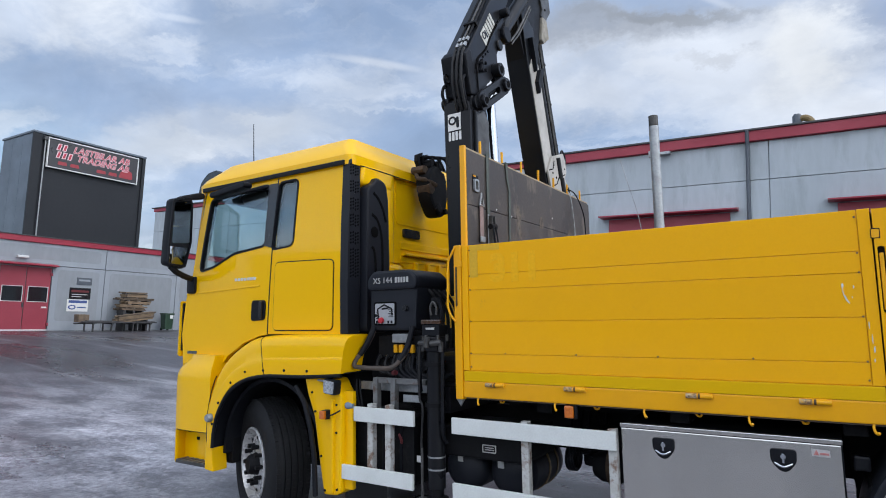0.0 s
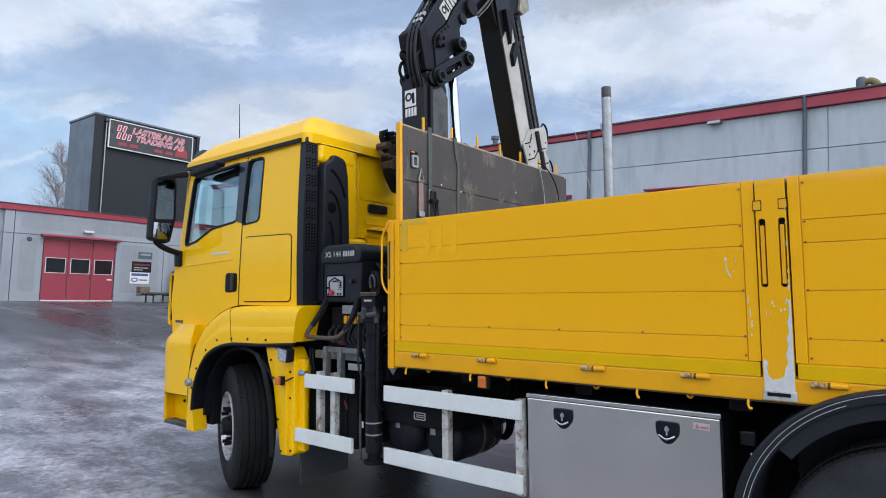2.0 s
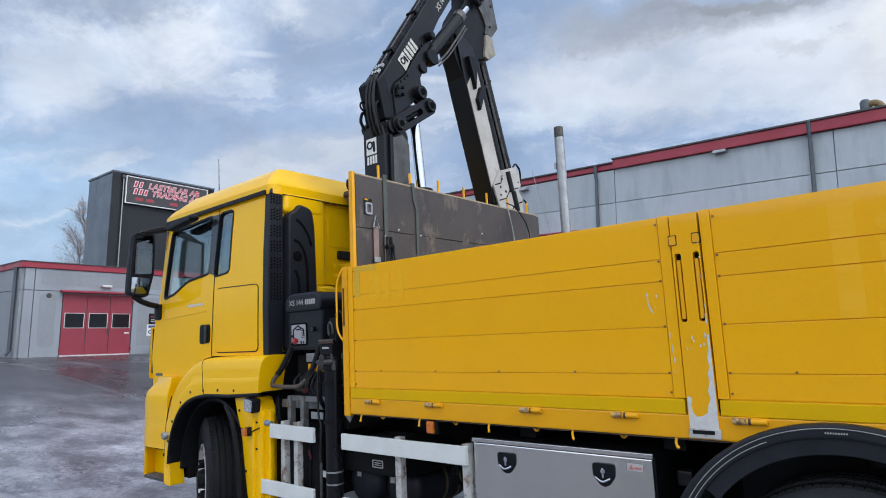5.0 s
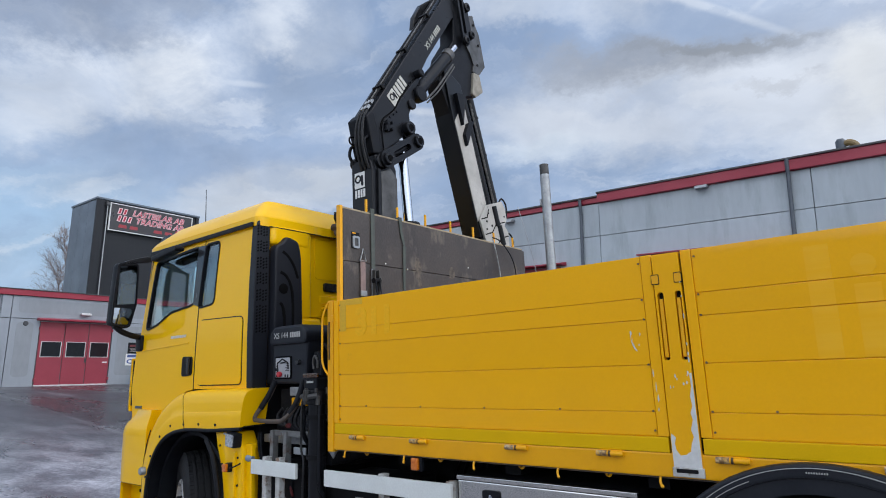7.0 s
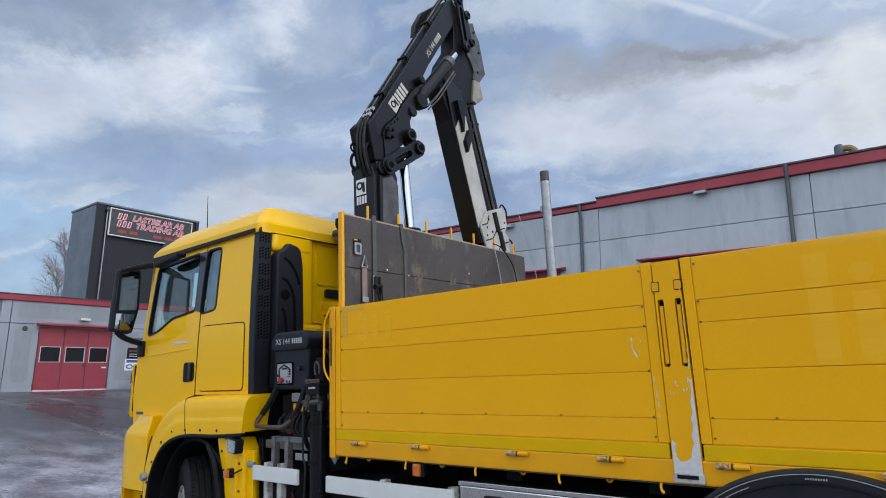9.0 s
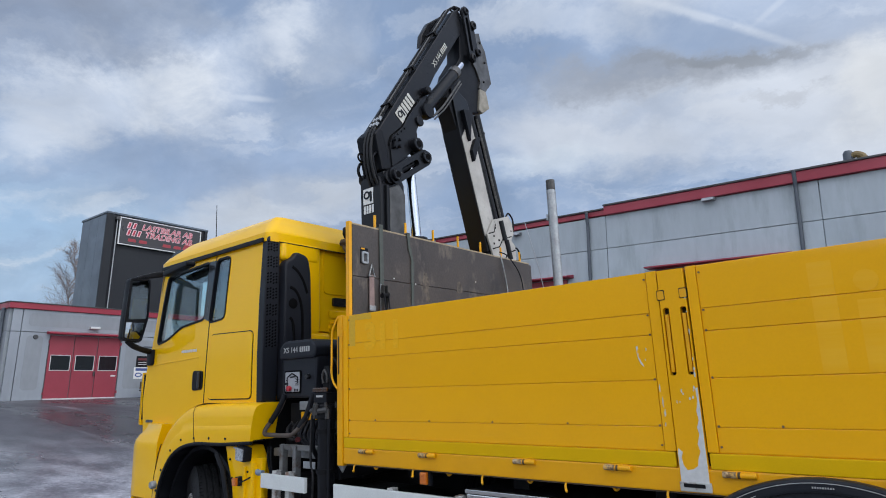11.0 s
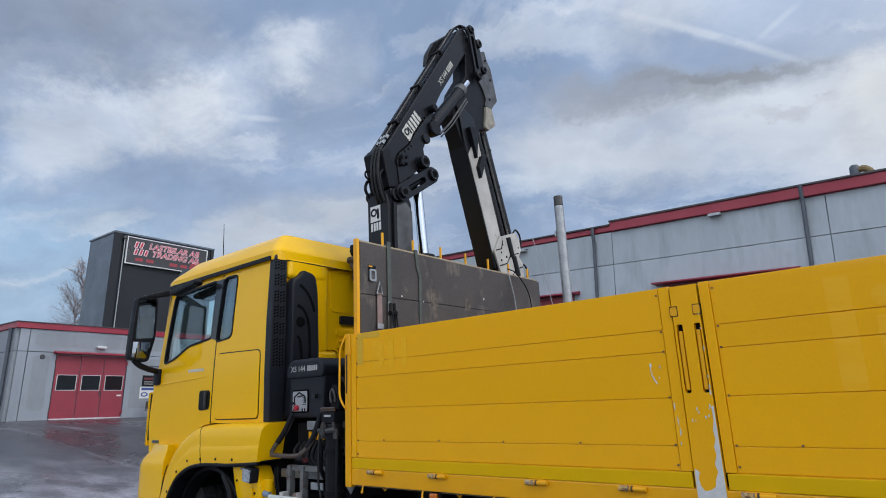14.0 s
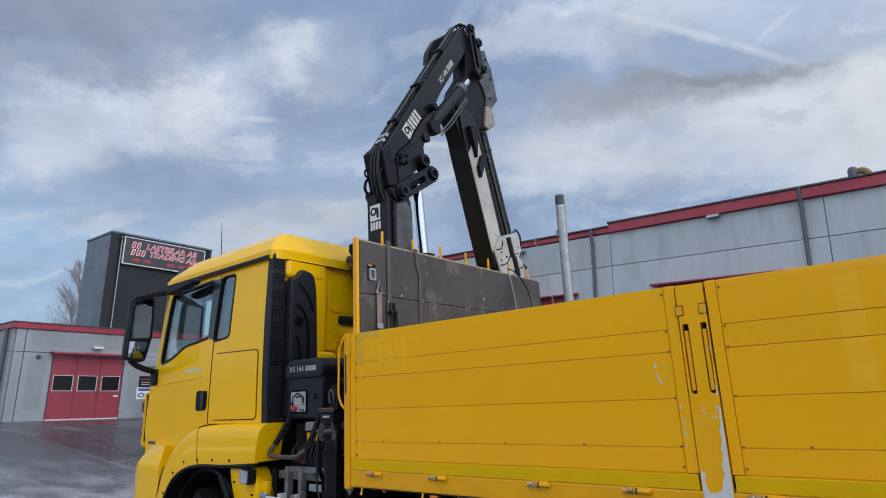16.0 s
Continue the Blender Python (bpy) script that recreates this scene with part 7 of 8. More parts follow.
part("logo_panel", slab([(-0.458, 3.265), (-0.335, 3.265), (-0.335, 3.408), (-0.458, 3.408)], 0.697, 0.701), WHITE, col, "white maker emblem")
part("emblem", slab(circle(-0.414, 3.348, 0.038, 16), 0.694, 0.698, "y", [circle(-0.414, 3.348, 0.022, 12)]), CRANE, col)
part("emblem", slab(capsule((-0.366, 3.365), (-0.362, 3.295), 0.013), 0.694, 0.698), CRANE, col)
for k in range(4):
    part("maker_bar", box(-0.452 + 0.033 * k, -0.430 + 0.033 * k, 0.697, 0.701, 3.180, 3.252), WHITE, col)
part("pivot_boss", rod((-0.53, 0.76, 3.52), (-0.46, 0.76, 3.52), 0.055, 20, bevel=0.01), CRANE, col)
part("pivot_boss", lathe([(0.0, 0.0), (0.055, 0.0), (0.06, 0.03), (0.0, 0.04)], (KX, 0.80, 3.50), "x", 20), CRANE, col)
part("crane_base", box(-0.62, -0.13, 0.35, 2.2, 1.05, 1.45, 0.03), CHASSIS, crane, "dark crane base frame")
# links at the boom foot
FOOT, ELBOW, EAR = (0.848, 3.521), (1.261, 3.796), (1.139, 3.891)
part("link", slab(capsule(FOOT, ELBOW, 0.078), KX + 0.022, KX + 0.055, "x", [capsule((0.955, 3.592), (1.135, 3.712), 0.028)], bevel=0.0), CRANE, crane, "slotted knuckle link")
part("link", slab(capsule(FOOT, ELBOW, 0.070), KX - 0.19, KX - 0.155, "x"), CRANE, crane)
part("ear_plate", slab(capsule(EAR, ELBOW, 0.072), KX - 0.02, KX + 0.020, "x"), BLACK, crane)
for (y, z), r in ((FOOT, 0.055), (ELBOW, 0.058), (EAR, 0.062)):
    pn = part("pin", lathe([(0.0, 0.0), (r, 0.0), (r, 0.058), (r * 0.92, 0.065), (0.0, 0.065)], (KX + 0.02, y, z), "x", 24), CRANE, crane, sharp=20)
    part("pin_bore", lathe([(0.0, 0.0), (r * 0.52, 0.0), (r * 0.52, 0.004), (0.0, 0.004)], (KX + 0.084, y, z), "x", 16), HOLE, pn)
    for q in range(3):
        a = q * math.tau / 3 + 0.5
        part("pin_bolt", rod((KX + 0.082, y + 0.76 * r * math.cos(a), z + 0.76 * r * math.sin(a)), (KX + 0.09, y + 0.76 * r * math.cos(a), z + 0.76 * r * math.sin(a)), 0.007, 6), CRANE_LIGHT, pn)
part("link_rod", rod((KX - 0.01, 0.92, 3.57), (KX - 0.01, 1.19, 3.75), 0.026, 14), BLACK, crane)
part("link_web", slab(capsule((0.92, 3.57), (1.19, 3.75), 0.05), KX - 0.06, KX - 0.04, "x"), HOLE, crane)

# first boom, raised steeply
BOOM_ROLL = 56.5
CB, SB = math.cos(radians(BOOM_ROLL)), math.sin(radians(BOOM_ROLL))


def along(base, u, v):
    """A point of the boom's side, u up the boom and v across it."""
    return (base[0] + u * CB - v * SB, base[1] + u * SB + v * CB)


boom_outline = [(0.655, 3.885), (0.70, 3.935), (1.877, 5.690), (1.97, 5.765), (1.995, 5.70), (1.985, 5.45), (1.824, 5.222), (1.509, 4.761), (1.43, 4.62), (1.395, 4.52), (1.36, 4.45), (1.338, 4.325), (1.275, 4.20), (1.20, 4.05), (1.215, 3.955), (1.10, 3.80), (0.93, 3.66), (0.82, 3.56), (0.735, 3.56)]
bo = part("main_boom", slab(boom_outline, -0.47, KX, "x", bevel=0.010), CRANE, crane, "dark grey first boom with white lettering")
part("doubler", slab([(0.825, 3.825), (0.857, 3.902), (1.0, 4.039), (1.084, 4.181), (1.257, 4.408), (1.335, 4.486), (1.352, 4.44), (1.328, 4.33), (1.265, 4.21), (1.19, 4.06), (1.205, 3.95), (1.10, 3.81), (0.93, 3.67), (0.85, 3.60)], KX, KX + 0.014, "x", bevel=0.004), CRANE, bo)
groove = bend([(KX + 0.003, *p) for p in ((0.81, 3.80), (0.850, 3.908), (0.995, 4.046), (1.078, 4.188), (1.25, 4.415), (1.325, 4.50))])
part("weld_seam", tube(groove, 0.006, 6), HOLE, bo)
part("rear_block", slab([(0.645, 3.880), (0.70, 3.945), (0.745, 3.935), (0.80, 3.74), (0.845, 3.57), (0.725, 3.555)], -0.49, KX + 0.006, "x", bevel=0.015), BLACK, bo, "black hydraulic block")
part("lifting_eye", tube([(-0.44, 0.66 + 0.038 * math.cos(a), 3.70 + 0.038 * math.sin(a)) for a in [math.tau * k / 16 for k in range(17)]], 0.009, 8), CRANE, bo)
part("boom_bolt", lathe([(0.0, 0.0), (0.050, 0.0), (0.050, 0.02), (0.042, 0.026), (0.0, 0.026)], (KX + 0.012, 1.225, 4.165), "x", 22), CRANE, bo, "round pivot cap")
part("boom_boss", lathe([(0.0, 0.0), (0.040, 0.0), (0.040, 0.07), (0.03, 0.08), (0.0, 0.08)], (KX, 1.325, 4.515), "x", 20), BLACK, bo)
for y, z in ((0.93, 3.95), (0.98, 3.99), (1.02, 4.03), (1.20, 4.36), (1.23, 4.40), (1.27, 4.33)):
    part("boom_bolt", rod((KX + 0.012, y, z), (KX + 0.022, y, z), 0.011, 8), BLACK, bo)
# small valve claw low on the boom
for dy, dz in ((0.0, 0.0), (0.06, 0.02), (0.0, 0.065), (0.06, 0.085)):
    part("valve_stub", rod((KX + 0.01, 0.86 + dy, 3.80 + dz), (KX + 0.05, 0.87 + dy, 3.80 + dz), 0.016, 8), BLACK, bo)
part("valve_bar", slab([(0.845, 3.79), (0.885, 3.79), (0.905, 3.89), (0.865, 3.90)], KX + 0.02, KX + 0.045, "x", bevel=0.004), BLACK, bo)
# pipes along the top, their fittings and clamps
for k, o in enumerate((0.0, 0.036, 0.072)):
    x = KX - 0.035 - o
    pts = [along((0.70, 3.935), u, v) for u, v in ((-0.02, 0.012), (0.04, 0.024), (0.3, 0.024), (1.2, 0.024), (2.04, 0.024), (2.14, 0.020))]
    part("hydraulic_pipe", tube([(x, *p) for p in pts] + [(x, 1.95, 5.80), (x, 2.03, 5.79)], 0.010, 8), CRANE_LIGHT if k == 1 else CHASSIS, bo)
    for u in (0.02, 0.10):
        a, b = along((0.70, 3.935), u, 0.024), along((0.70, 3.935), u + 0.045, 0.024)
        part("pipe_fitting", rod((x, *a), (x, *b), 0.016, 6), GALV, bo)
    hose = [along((0.70, 3.935), 0.0, 0.018), (0.660, 3.90), (0.632, 3.80), (0.625, 3.65), (0.66, 3.50), (0.70, 3.42)]
    part("boom_hose", tube(bend([(KX - 0.03 - 0.04 * k, *p) for p in hose]), 0.013, 8), HOSE, bo, "black hydraulic hose")
for u in (0.35, 0.95, 1.6):
    bm = box(KX - 0.13, KX - 0.01, -0.016, 0.016, 0.0, 0.045, 0.004)
    bmesh.ops.transform(bm, matrix=Matrix.Translation((0, *along((0.70, 3.935), u, 0.0))) @ pose(0, 0, 0, BOOM_ROLL), verts=bm.verts)
    part("pipe_clamp", bm, CHASSIS, bo)
# maker's plate and writing on the side
EMB = (0.992, 4.165)
CREAM = mat("cream_decal", (0.52, 0.52, 0.47), 0.55, second=(0.42, 0.42, 0.38), scale=30, amount=0.6)
ep = part("emblem_plate", slab([along(EMB, -0.062, -0.062), along(EMB, 0.062, -0.062), along(EMB, 0.062, 0.062), along(EMB, -0.062, 0.062)], KX + 0.001, KX + 0.004, "x"), CREAM, bo, "faded white maker emblem")
part("emblem", slab(circle(*along(EMB, -0.012, 0.012), 0.034, 16), KX + 0.004, KX + 0.006, "x", [circle(*along(EMB, -0.012, 0.012), 0.020, 12)]), CRANE, ep)
part("emblem", slab(capsule(along(EMB, 0.034, 0.022), along(EMB, 0.034, -0.03), 0.011), KX + 0.004, KX + 0.006, "x"), CRANE, ep)
for k in range(4):
    u = 0.078 + 0.052 * k
    part("maker_bar", slab([along(EMB, u, -0.058), along(EMB, u + 0.036, -0.058), along(EMB, u + 0.036, 0.058), along(EMB, u, 0.058)], KX + 0.001, KX + 0.004, "x"), CREAM, bo)
TYPE = (1.605, 5.035)
lettering("XS 144", 0.085, 0.001, at(KX + 0.002, *along(TYPE, -0.085, 0), REAR, BOOM_ROLL), CREAM, bo, "white type lettering", spacing=0.9)
for k in range(5):
    u = 0.055 + 0.032 * k
    part("type_bar", slab([along(TYPE, u, -0.028), along(TYPE, u + 0.019, -0.028), along(TYPE, u + 0.019, 0.028), along(TYPE, u, 0.028)], KX + 0.001, KX + 0.004, "x"), CREAM, bo)
# boom ram
RX = KX - 0.01
ram = part("boom_ram", rod((RX, 1.36, 4.36), (RX, 1.86, 4.94), 0.066, 24, bevel=0.008), CRANE, crane, "hydraulic boom ram")
part("piston_rod", rod((RX, 1.86, 4.94), (RX, 1.99, 5.09), 0.034, 18), CHROME, ram, "chrome piston rod")
part("ram_collar", rod((RX, 1.82, 4.895), (RX, 1.88, 4.965), 0.072, 24, bevel=0.006), CRANE_LIGHT, ram)
part("ram_eye", lathe([(0.035, 0.0), (0.075, 0.0), (0.078, 0.012), (0.078, 0.075), (0.070, 0.085), (0.035, 0.085)], (KX - 0.03, 1.345, 4.31), "x", 24), BLACK, ram)
for v, r in ((0.055, 0.011), (0.085, 0.008)):
    pts = [(1.36 + v * 0.75, 4.30 - v * 0.66), (1.44 + v * 0.75, 4.38 - v * 0.66), (1.55 + v * 0.85, 4.51 - v * 0.74), (1.83 + v * 0.75, 4.86 - v * 0.66)]
    part("ram_hose", tube(bend([(KX + 0.05, *p) for p in pts]), r, 8), CRANE_LIGHT, ram)

# linkage and knuckle at the tip
tip = part("knuckle", slab([(2.02, 5.70), (2.22, 5.66), (2.34, 5.60), (2.42, 5.42), (2.50, 5.10), (2.36, 4.93), (2.335, 4.64), (2.137, 4.585), (1.90, 4.27), (1.72, 4.62), (1.83, 4.95), (1.99, 5.18)], -0.46, -0.275, "x", bevel=0.012), BLACK, crane, "dark grey knuckle housing")
part("cheek_plate", slab([(2.25, 5.59), (2.36, 5.645), (2.40, 5.54), (2.47, 5.45), (2.56, 5.08), (2.43, 4.925), (2.30, 4.93), (2.335, 5.02), (2.27, 5.14), (2.205, 5.20), (2.235, 5.36)], -0.29, -0.255, "x", bevel=0.006), CRANE_LIGHT, tip, "worn light grey cheek plate")
part("cheek_edge", slab([(2.40, 5.54), (2.47, 5.45), (2.56, 5.08), (2.43, 4.925), (2.40, 4.94), (2.53, 5.08), (2.45, 5.44), (2.39, 5.52)], -0.46, -0.29, "x"), CRANE_LIGHT, tip)
part("knuckle_box", slab([(2.425, 4.925), (2.478, 4.735), (2.336, 4.628), (2.27, 4.645), (2.31, 4.92)], -0.36, -0.245, "x", bevel=0.012), JIB_TAN, tip, "scuffed pale stop block")
for y, z in ((2.36, 5.52), (2.44, 5.30), (2.40, 5.04)):
    part("cheek_bolt", rod((-0.256, y, z), (-0.246, y, z), 0.014, 8), CHASSIS, tip)
part("tip_link", slab(capsule((2.04, 5.745), (2.141, 5.218), 0.058), -0.222, -0.198, "x", [capsule((2.058, 5.65), (2.122, 5.315), 0.026)]), CRANE, crane, "long slotted tip link")
part("tip_link", slab(capsule((2.04, 5.745), (2.141, 5.218), 0.058), -0.50, -0.476, "x"), CRANE, crane)
part("tip_link", slab(capsule((2.17, 5.63), (2.241, 5.324), 0.052), -0.250, -0.226, "x"), CRANE, crane)
part("tip_link", slab(capsule((2.04, 5.745), (2.17, 5.63), 0.045), -0.250, -0.226, "x"), CRANE, crane)
for y, z, r in ((2.04, 5.745, 0.045), (2.17, 5.63, 0.050), (2.141, 5.218, 0.048), (2.241, 5.324, 0.046)):
    pn = part("pin", lathe([(0.0, 0.0), (r, 0.0), (r, 0.05), (r * 0.75, 0.058), (0.0, 0.058)], (-0.235, y, z), "x", 20), CRANE, crane)
    part("pin_bore", lathe([(0.0, 0.0), (r * 0.45, 0.0), (r * 0.45, 0.004), (0.0, 0.004)], (-0.178, y, z), "x", 14), HOLE, pn)
part("tip_hose", tube(bend([(-0.30, 1.95, 5.80), (-0.30, 2.07, 5.83), (-0.31, 2.19, 5.74), (-0.32, 2.26, 5.62), (-0.33, 2.27, 5.45)]), 0.014, 8), BLACK, crane)
part("tip_hose", tube(bend([(-0.35, 1.95, 5.80), (-0.35, 2.05, 5.85), (-0.36, 2.20, 5.76), (-0.36, 2.30, 5.62)]), 0.014, 8), BLACK, crane)
part("tail_hood", slab([(1.56, 5.20), (1.585, 5.36), (1.70, 5.555), (1.92, 5.745), (2.02, 5.82), (2.06, 5.75), (1.90, 5.58), (1.72, 5.40), (1.64, 5.25)], -0.53, -0.475, "x", bevel=0.012), CRANE, crane, "dark hood of the outer boom behind the tip")

# outer boom hanging down behind the headboard
JX, JC = -0.25, Vector((0.345, -1.083)).normalized()
JN = Vector((-JC.y, JC.x))


def jib_point(s, w):
    """A point of the outer boom's side, s down from its head and w across it."""
    p = Vector((1.893, 4.261)) + JC * s + JN * w
    return (p.x, p.y)


jib = part("outer_boom", slab([jib_point(-0.55, 0.03), jib_point(-0.35, 0.28), jib_point(0.0, 0.29), jib_point(1.38, 0.26), jib_point(1.55, 0.20), jib_point(1.55, 0.03), jib_point(1.35, 0.0), jib_point(0.0, 0.0)], -0.475, JX, "x", bevel=0.008), JIB_BLACK, crane, "dark grey outer boom hanging down")
part("side_plate", slab([jib_point(0.05, 0.012), jib_point(-0.17, 0.25), jib_point(0.4, 0.245), jib_point(1.04, 0.235), jib_point(1.12, 0.012)], JX, JX + 0.007, "x"), JIB_LIGHT, jib, "light grey worn side plate")
for w, r, x, label in ((0.300, 0.046, -0.285, "black extension ram"), (0.455, 0.050, -0.300, "")):
    a, b = jib_point(-0.20, w), jib_point(1.16, w + 0.02)
    part("extension_ram", rod((x, *a), (x, *b), r, 18), CRANE, jib, label)
    for s in (0.0, 0.42, 0.86):
        part("ram_band", rod((x, *jib_point(s, w + 0.007)), (x, *jib_point(s + 0.02, w + 0.007)), r + 0.006, 18), BLACK, jib)
for w in (0.366, 0.386):
    part("extension_pipe", rod((-0.245, *jib_point(-0.15, w)), (-0.245, *jib_point(1.15, w + 0.02)), 0.007, 8), CRANE_LIGHT, jib)
part("guide_fin", slab([jib_point(0.10, 0.10), jib_point(-0.24, 0.10), jib_point(-0.22, 0.26), jib_point(-0.05, 0.17)], JX - 0.01, JX + 0.05, "x"), BLACK, jib)
part("guide_fin", slab([jib_point(0.32, 0.09), jib_point(0.20, 0.09), jib_point(0.08, 0.20), jib_point(0.06, 0.31), jib_point(0.14, 0.24)], JX - 0.01, JX + 0.05, "x"), BLACK, jib)
# sheet-metal head where the extensions slide out
head = part("extension_head", slab([jib_point(1.10, 0.02), jib_point(0.97, 0.19), jib_point(0.97, 0.52), jib_point(1.06, 0.56), jib_point(1.18, 0.545), jib_point(1.24, 0.47), jib_point(1.32, 0.52), jib_point(1.46, 0.48), jib_point(1.66, 0.36), jib_point(1.72, 0.22), jib_point(1.64, 0.10), jib_point(1.30, 0.04)], JX + 0.007, JX + 0.030, "x", bevel=0.004), JIB_LIGHT, jib, "pale grey extension head plate")
for s, w, r in ((1.06, 0.20, 0.012), (1.14, 0.14, 0.012), (1.22, 0.11, 0.012), (1.20, 0.22, 0.014), (1.14, 0.50, 0.010), (1.40, 0.14, 0.012), (1.46, 0.24, 0.012), (1.36, 0.34, 0.012), (1.58, 0.22, 0.026)):
    part("plate_hole", lathe([(0.0, 0.0), (r, 0.0), (r, 0.003), (0.0, 0.003)], (JX + 0.030, *jib_point(s, w)), "x", 12), HOLE, head)
for pts in (((1.10, 0.05), (1.10, 0.16), (1.02, 0.22)), ((1.27, 0.06), (1.27, 0.20), (1.20, 0.30), (1.20, 0.48)), ((1.47, 0.06), (1.44, 0.22), (1.36, 0.34), (1.36, 0.50))):
    part("plate_seam", tube([(JX + 0.031, *jib_point(*p)) for p in pts], 0.006, 6), HOLE, head)
for s0, w in ((1.0, 0.335), (1.22, 0.36)):
    part("head_ram", rod((JX + 0.02, *jib_point(s0, w)), (JX + 0.02, *jib_point(s0 + 0.22, w)), 0.040, 16, bevel=0.005), CRANE, head)
for s in (1.28, 1.33, 1.39, 1.46):
    part("wear_band", slab([jib_point(s, -0.012), jib_point(s, 0.27), jib_point(s + 0.022, 0.27), jib_point(s + 0.022, -0.012)], -0.487, JX + 0.006, "x"), HOLE, jib)
part("head_hose", tube(bend([(JX, *jib_point(p, w)) for p, w in ((0.98, 0.50), (0.94, 0.58), (1.02, 0.64), (1.14, 0.60), (1.18, 0.54))]), 0.010, 8), BLACK, head)
part("head_hose", tube(bend([(JX, *jib_point(p, w)) for p, w in ((1.32, 0.50), (1.36, 0.60), (1.46, 0.62), (1.50, 0.54), (1.44, 0.48))]), 0.010, 8), BLACK, head)
part("inner_extension", slab([jib_point(1.5, 0.05), jib_point(1.5, 0.20), jib_point(1.95, 0.19), jib_point(1.95, 0.06)], -0.44, -0.30, "x", bevel=0.006), CRANE, jib)
# lifting ram beside the column
lr = part("lift_ram", rod((-0.30, 1.22, 1.5), (-0.30, 1.215, 3.00), 0.095, 26, bevel=0.012), BLACK, crane, "hydraulic lifting ram")
part("piston_rod", rod((-0.30, 1.215, 3.00), (-0.30, 1.15, 3.68), 0.046, 24), CHROME, lr, "polished chrome piston rod")
part("ram_rim", rod((-0.30, 1.215, 2.985), (-0.30, 1.215, 3.02), 0.102, 26, bevel=0.006), BLACK, lr)
for k in range(3):
    part("column_hose", tube(bend([(-0.34 + 0.03 * k, 0.70, 3.72), (-0.33 + 0.03 * k, 0.64, 3.66), (-0.33 + 0.03 * k, 0.655, 3.56), (-0.34 + 0.03 * k, 0.72, 3.44)]), 0.011, 8), BLACK, crane, "black hydraulic hose")
part("column_hose", tube(bend([(-0.46, 0.76, 3.66), (-0.48, 0.69, 3.66), (-0.49, 0.67, 3.58), (-0.48, 0.71, 3.50)]), 0.014, 8), BLACK, crane)

# gripping hook folded beside the column
hk = part("grab_rotator", slab(rounded([(0.52, 2.98), (0.60, 3.02), (0.75, 2.95), (0.78, 2.75), (0.72, 2.56), (0.60, 2.54), (0.48, 2.70), (0.44, 2.88)], 0.06), -0.66, -0.52, "x", bevel=0.03), CHASSIS, crane, "dark greasy rotator with rusty shackle")
part("shackle", tube(bend([(-0.66, 0.46, 2.94), (-0.62, 0.44, 2.88), (-0.55, 0.46, 2.86), (-0.50, 0.55, 2.82)]), 0.02, 9), RUST, hk)
for k in range(4):
    part("hose", tube(bend([(-0.64 + 0.04 * k, 0.52 + 0.05 * k, 2.98), (-0.66 + 0.04 * k, 0.50 + 0.05 * k, 3.08), (-0.58 + 0.04 * k, 0.58 + 0.05 * k, 3.09), (-0.55 + 0.04 * k, 0.66 + 0.04 * k, 2.98)]), 0.015, 8), BLACK, hk)

for k, (y, z, r) in enumerate(((0.47, 2.96, 0.05), (0.56, 3.03, 0.045), (0.66, 3.03, 0.06), (0.70, 2.90, 0.07), (0.50, 2.80, 0.06), (0.60, 2.62, 0.05), (0.70, 2.60, 0.035))):
    part("greasy_lump", slab(blot(y, z, r, r * 1.1, 60 + k, 13, 0.5), -0.69 + 0.01 * k, -0.56 + 0.012 * k, "x", bevel=0.006), RUST if k in (0, 4) else CHASSIS, hk)
for y in (0.47, 0.55):
    part("claw", slab([(y, 2.98), (y - 0.035, 3.04), (y - 0.03, 3.10), (y + 0.05, 3.135), (y + 0.045, 3.105), (y, 3.08), (y + 0.01, 3.03), (y + 0.03, 2.98)], -0.66, -0.62, "x", bevel=0.004), CHASSIS, hk)

hk.location = (-0.26, 0.42, 0.08)

# crane control stand
BROWN_TUBE = mat("worn_brown_tube", (0.055, 0.042, 0.034), 0.6, second=(0.10, 0.075, 0.06), scale=20, amount=0.9)
ctl = part("control_stand", slab(rounded([(-0.84, 1.64), (-0.42, 1.64), (-0.405, 1.92), (-0.40, 2.03), (-0.47, 2.075), (-0.78, 2.075), (-0.845, 2.03), (-0.84, 1.92)], 0.03), 0.15, 0.55, "y", bevel=0.02), STRIP, crane, "black crane control stand with diagram plate")
part("hood", slab(rounded([(-0.85, 1.94), (-0.40, 1.94), (-0.39, 2.02), (-0.46, 2.085), (-0.79, 2.085), (-0.855, 2.02)], 0.03), 0.125, 0.56, "y", bevel=0.02), STRIP, ctl)
lettering("XS 144", 0.062, 0.001, at(-0.70, 0.1235, 2.008, SIDE), FADED, ctl, "white type lettering")
for k in range(5):
    part("type_bar", box(-0.585 + 0.026 * k, -0.568 + 0.026 * k, 0.1225, 0.1255, 1.99, 2.03), FADED, ctl)
dg = part("diagram_plate", slab(rounded([(-0.785, 1.69), (-0.605, 1.69), (-0.605, 1.84), (-0.785, 1.84)], 0.012), 0.140, 0.151), mat("grey_diagram_plate", (0.36, 0.37, 0.39), 0.5, scale=20, amount=0.5), ctl, "white load diagram plate with red knob")
for a, b in (((-0.76, 1.80), (-0.70, 1.83)), ((-0.70, 1.83), (-0.63, 1.80)), ((-0.76, 1.80), (-0.755, 1.73)), ((-0.63, 1.80), (-0.625, 1.755)), ((-0.72, 1.80), (-0.66, 1.805))):
    part("diagram_line", rod((a[0], 0.140, a[1]), (b[0], 0.140, b[1]), 0.006, 6), CRANE, dg)
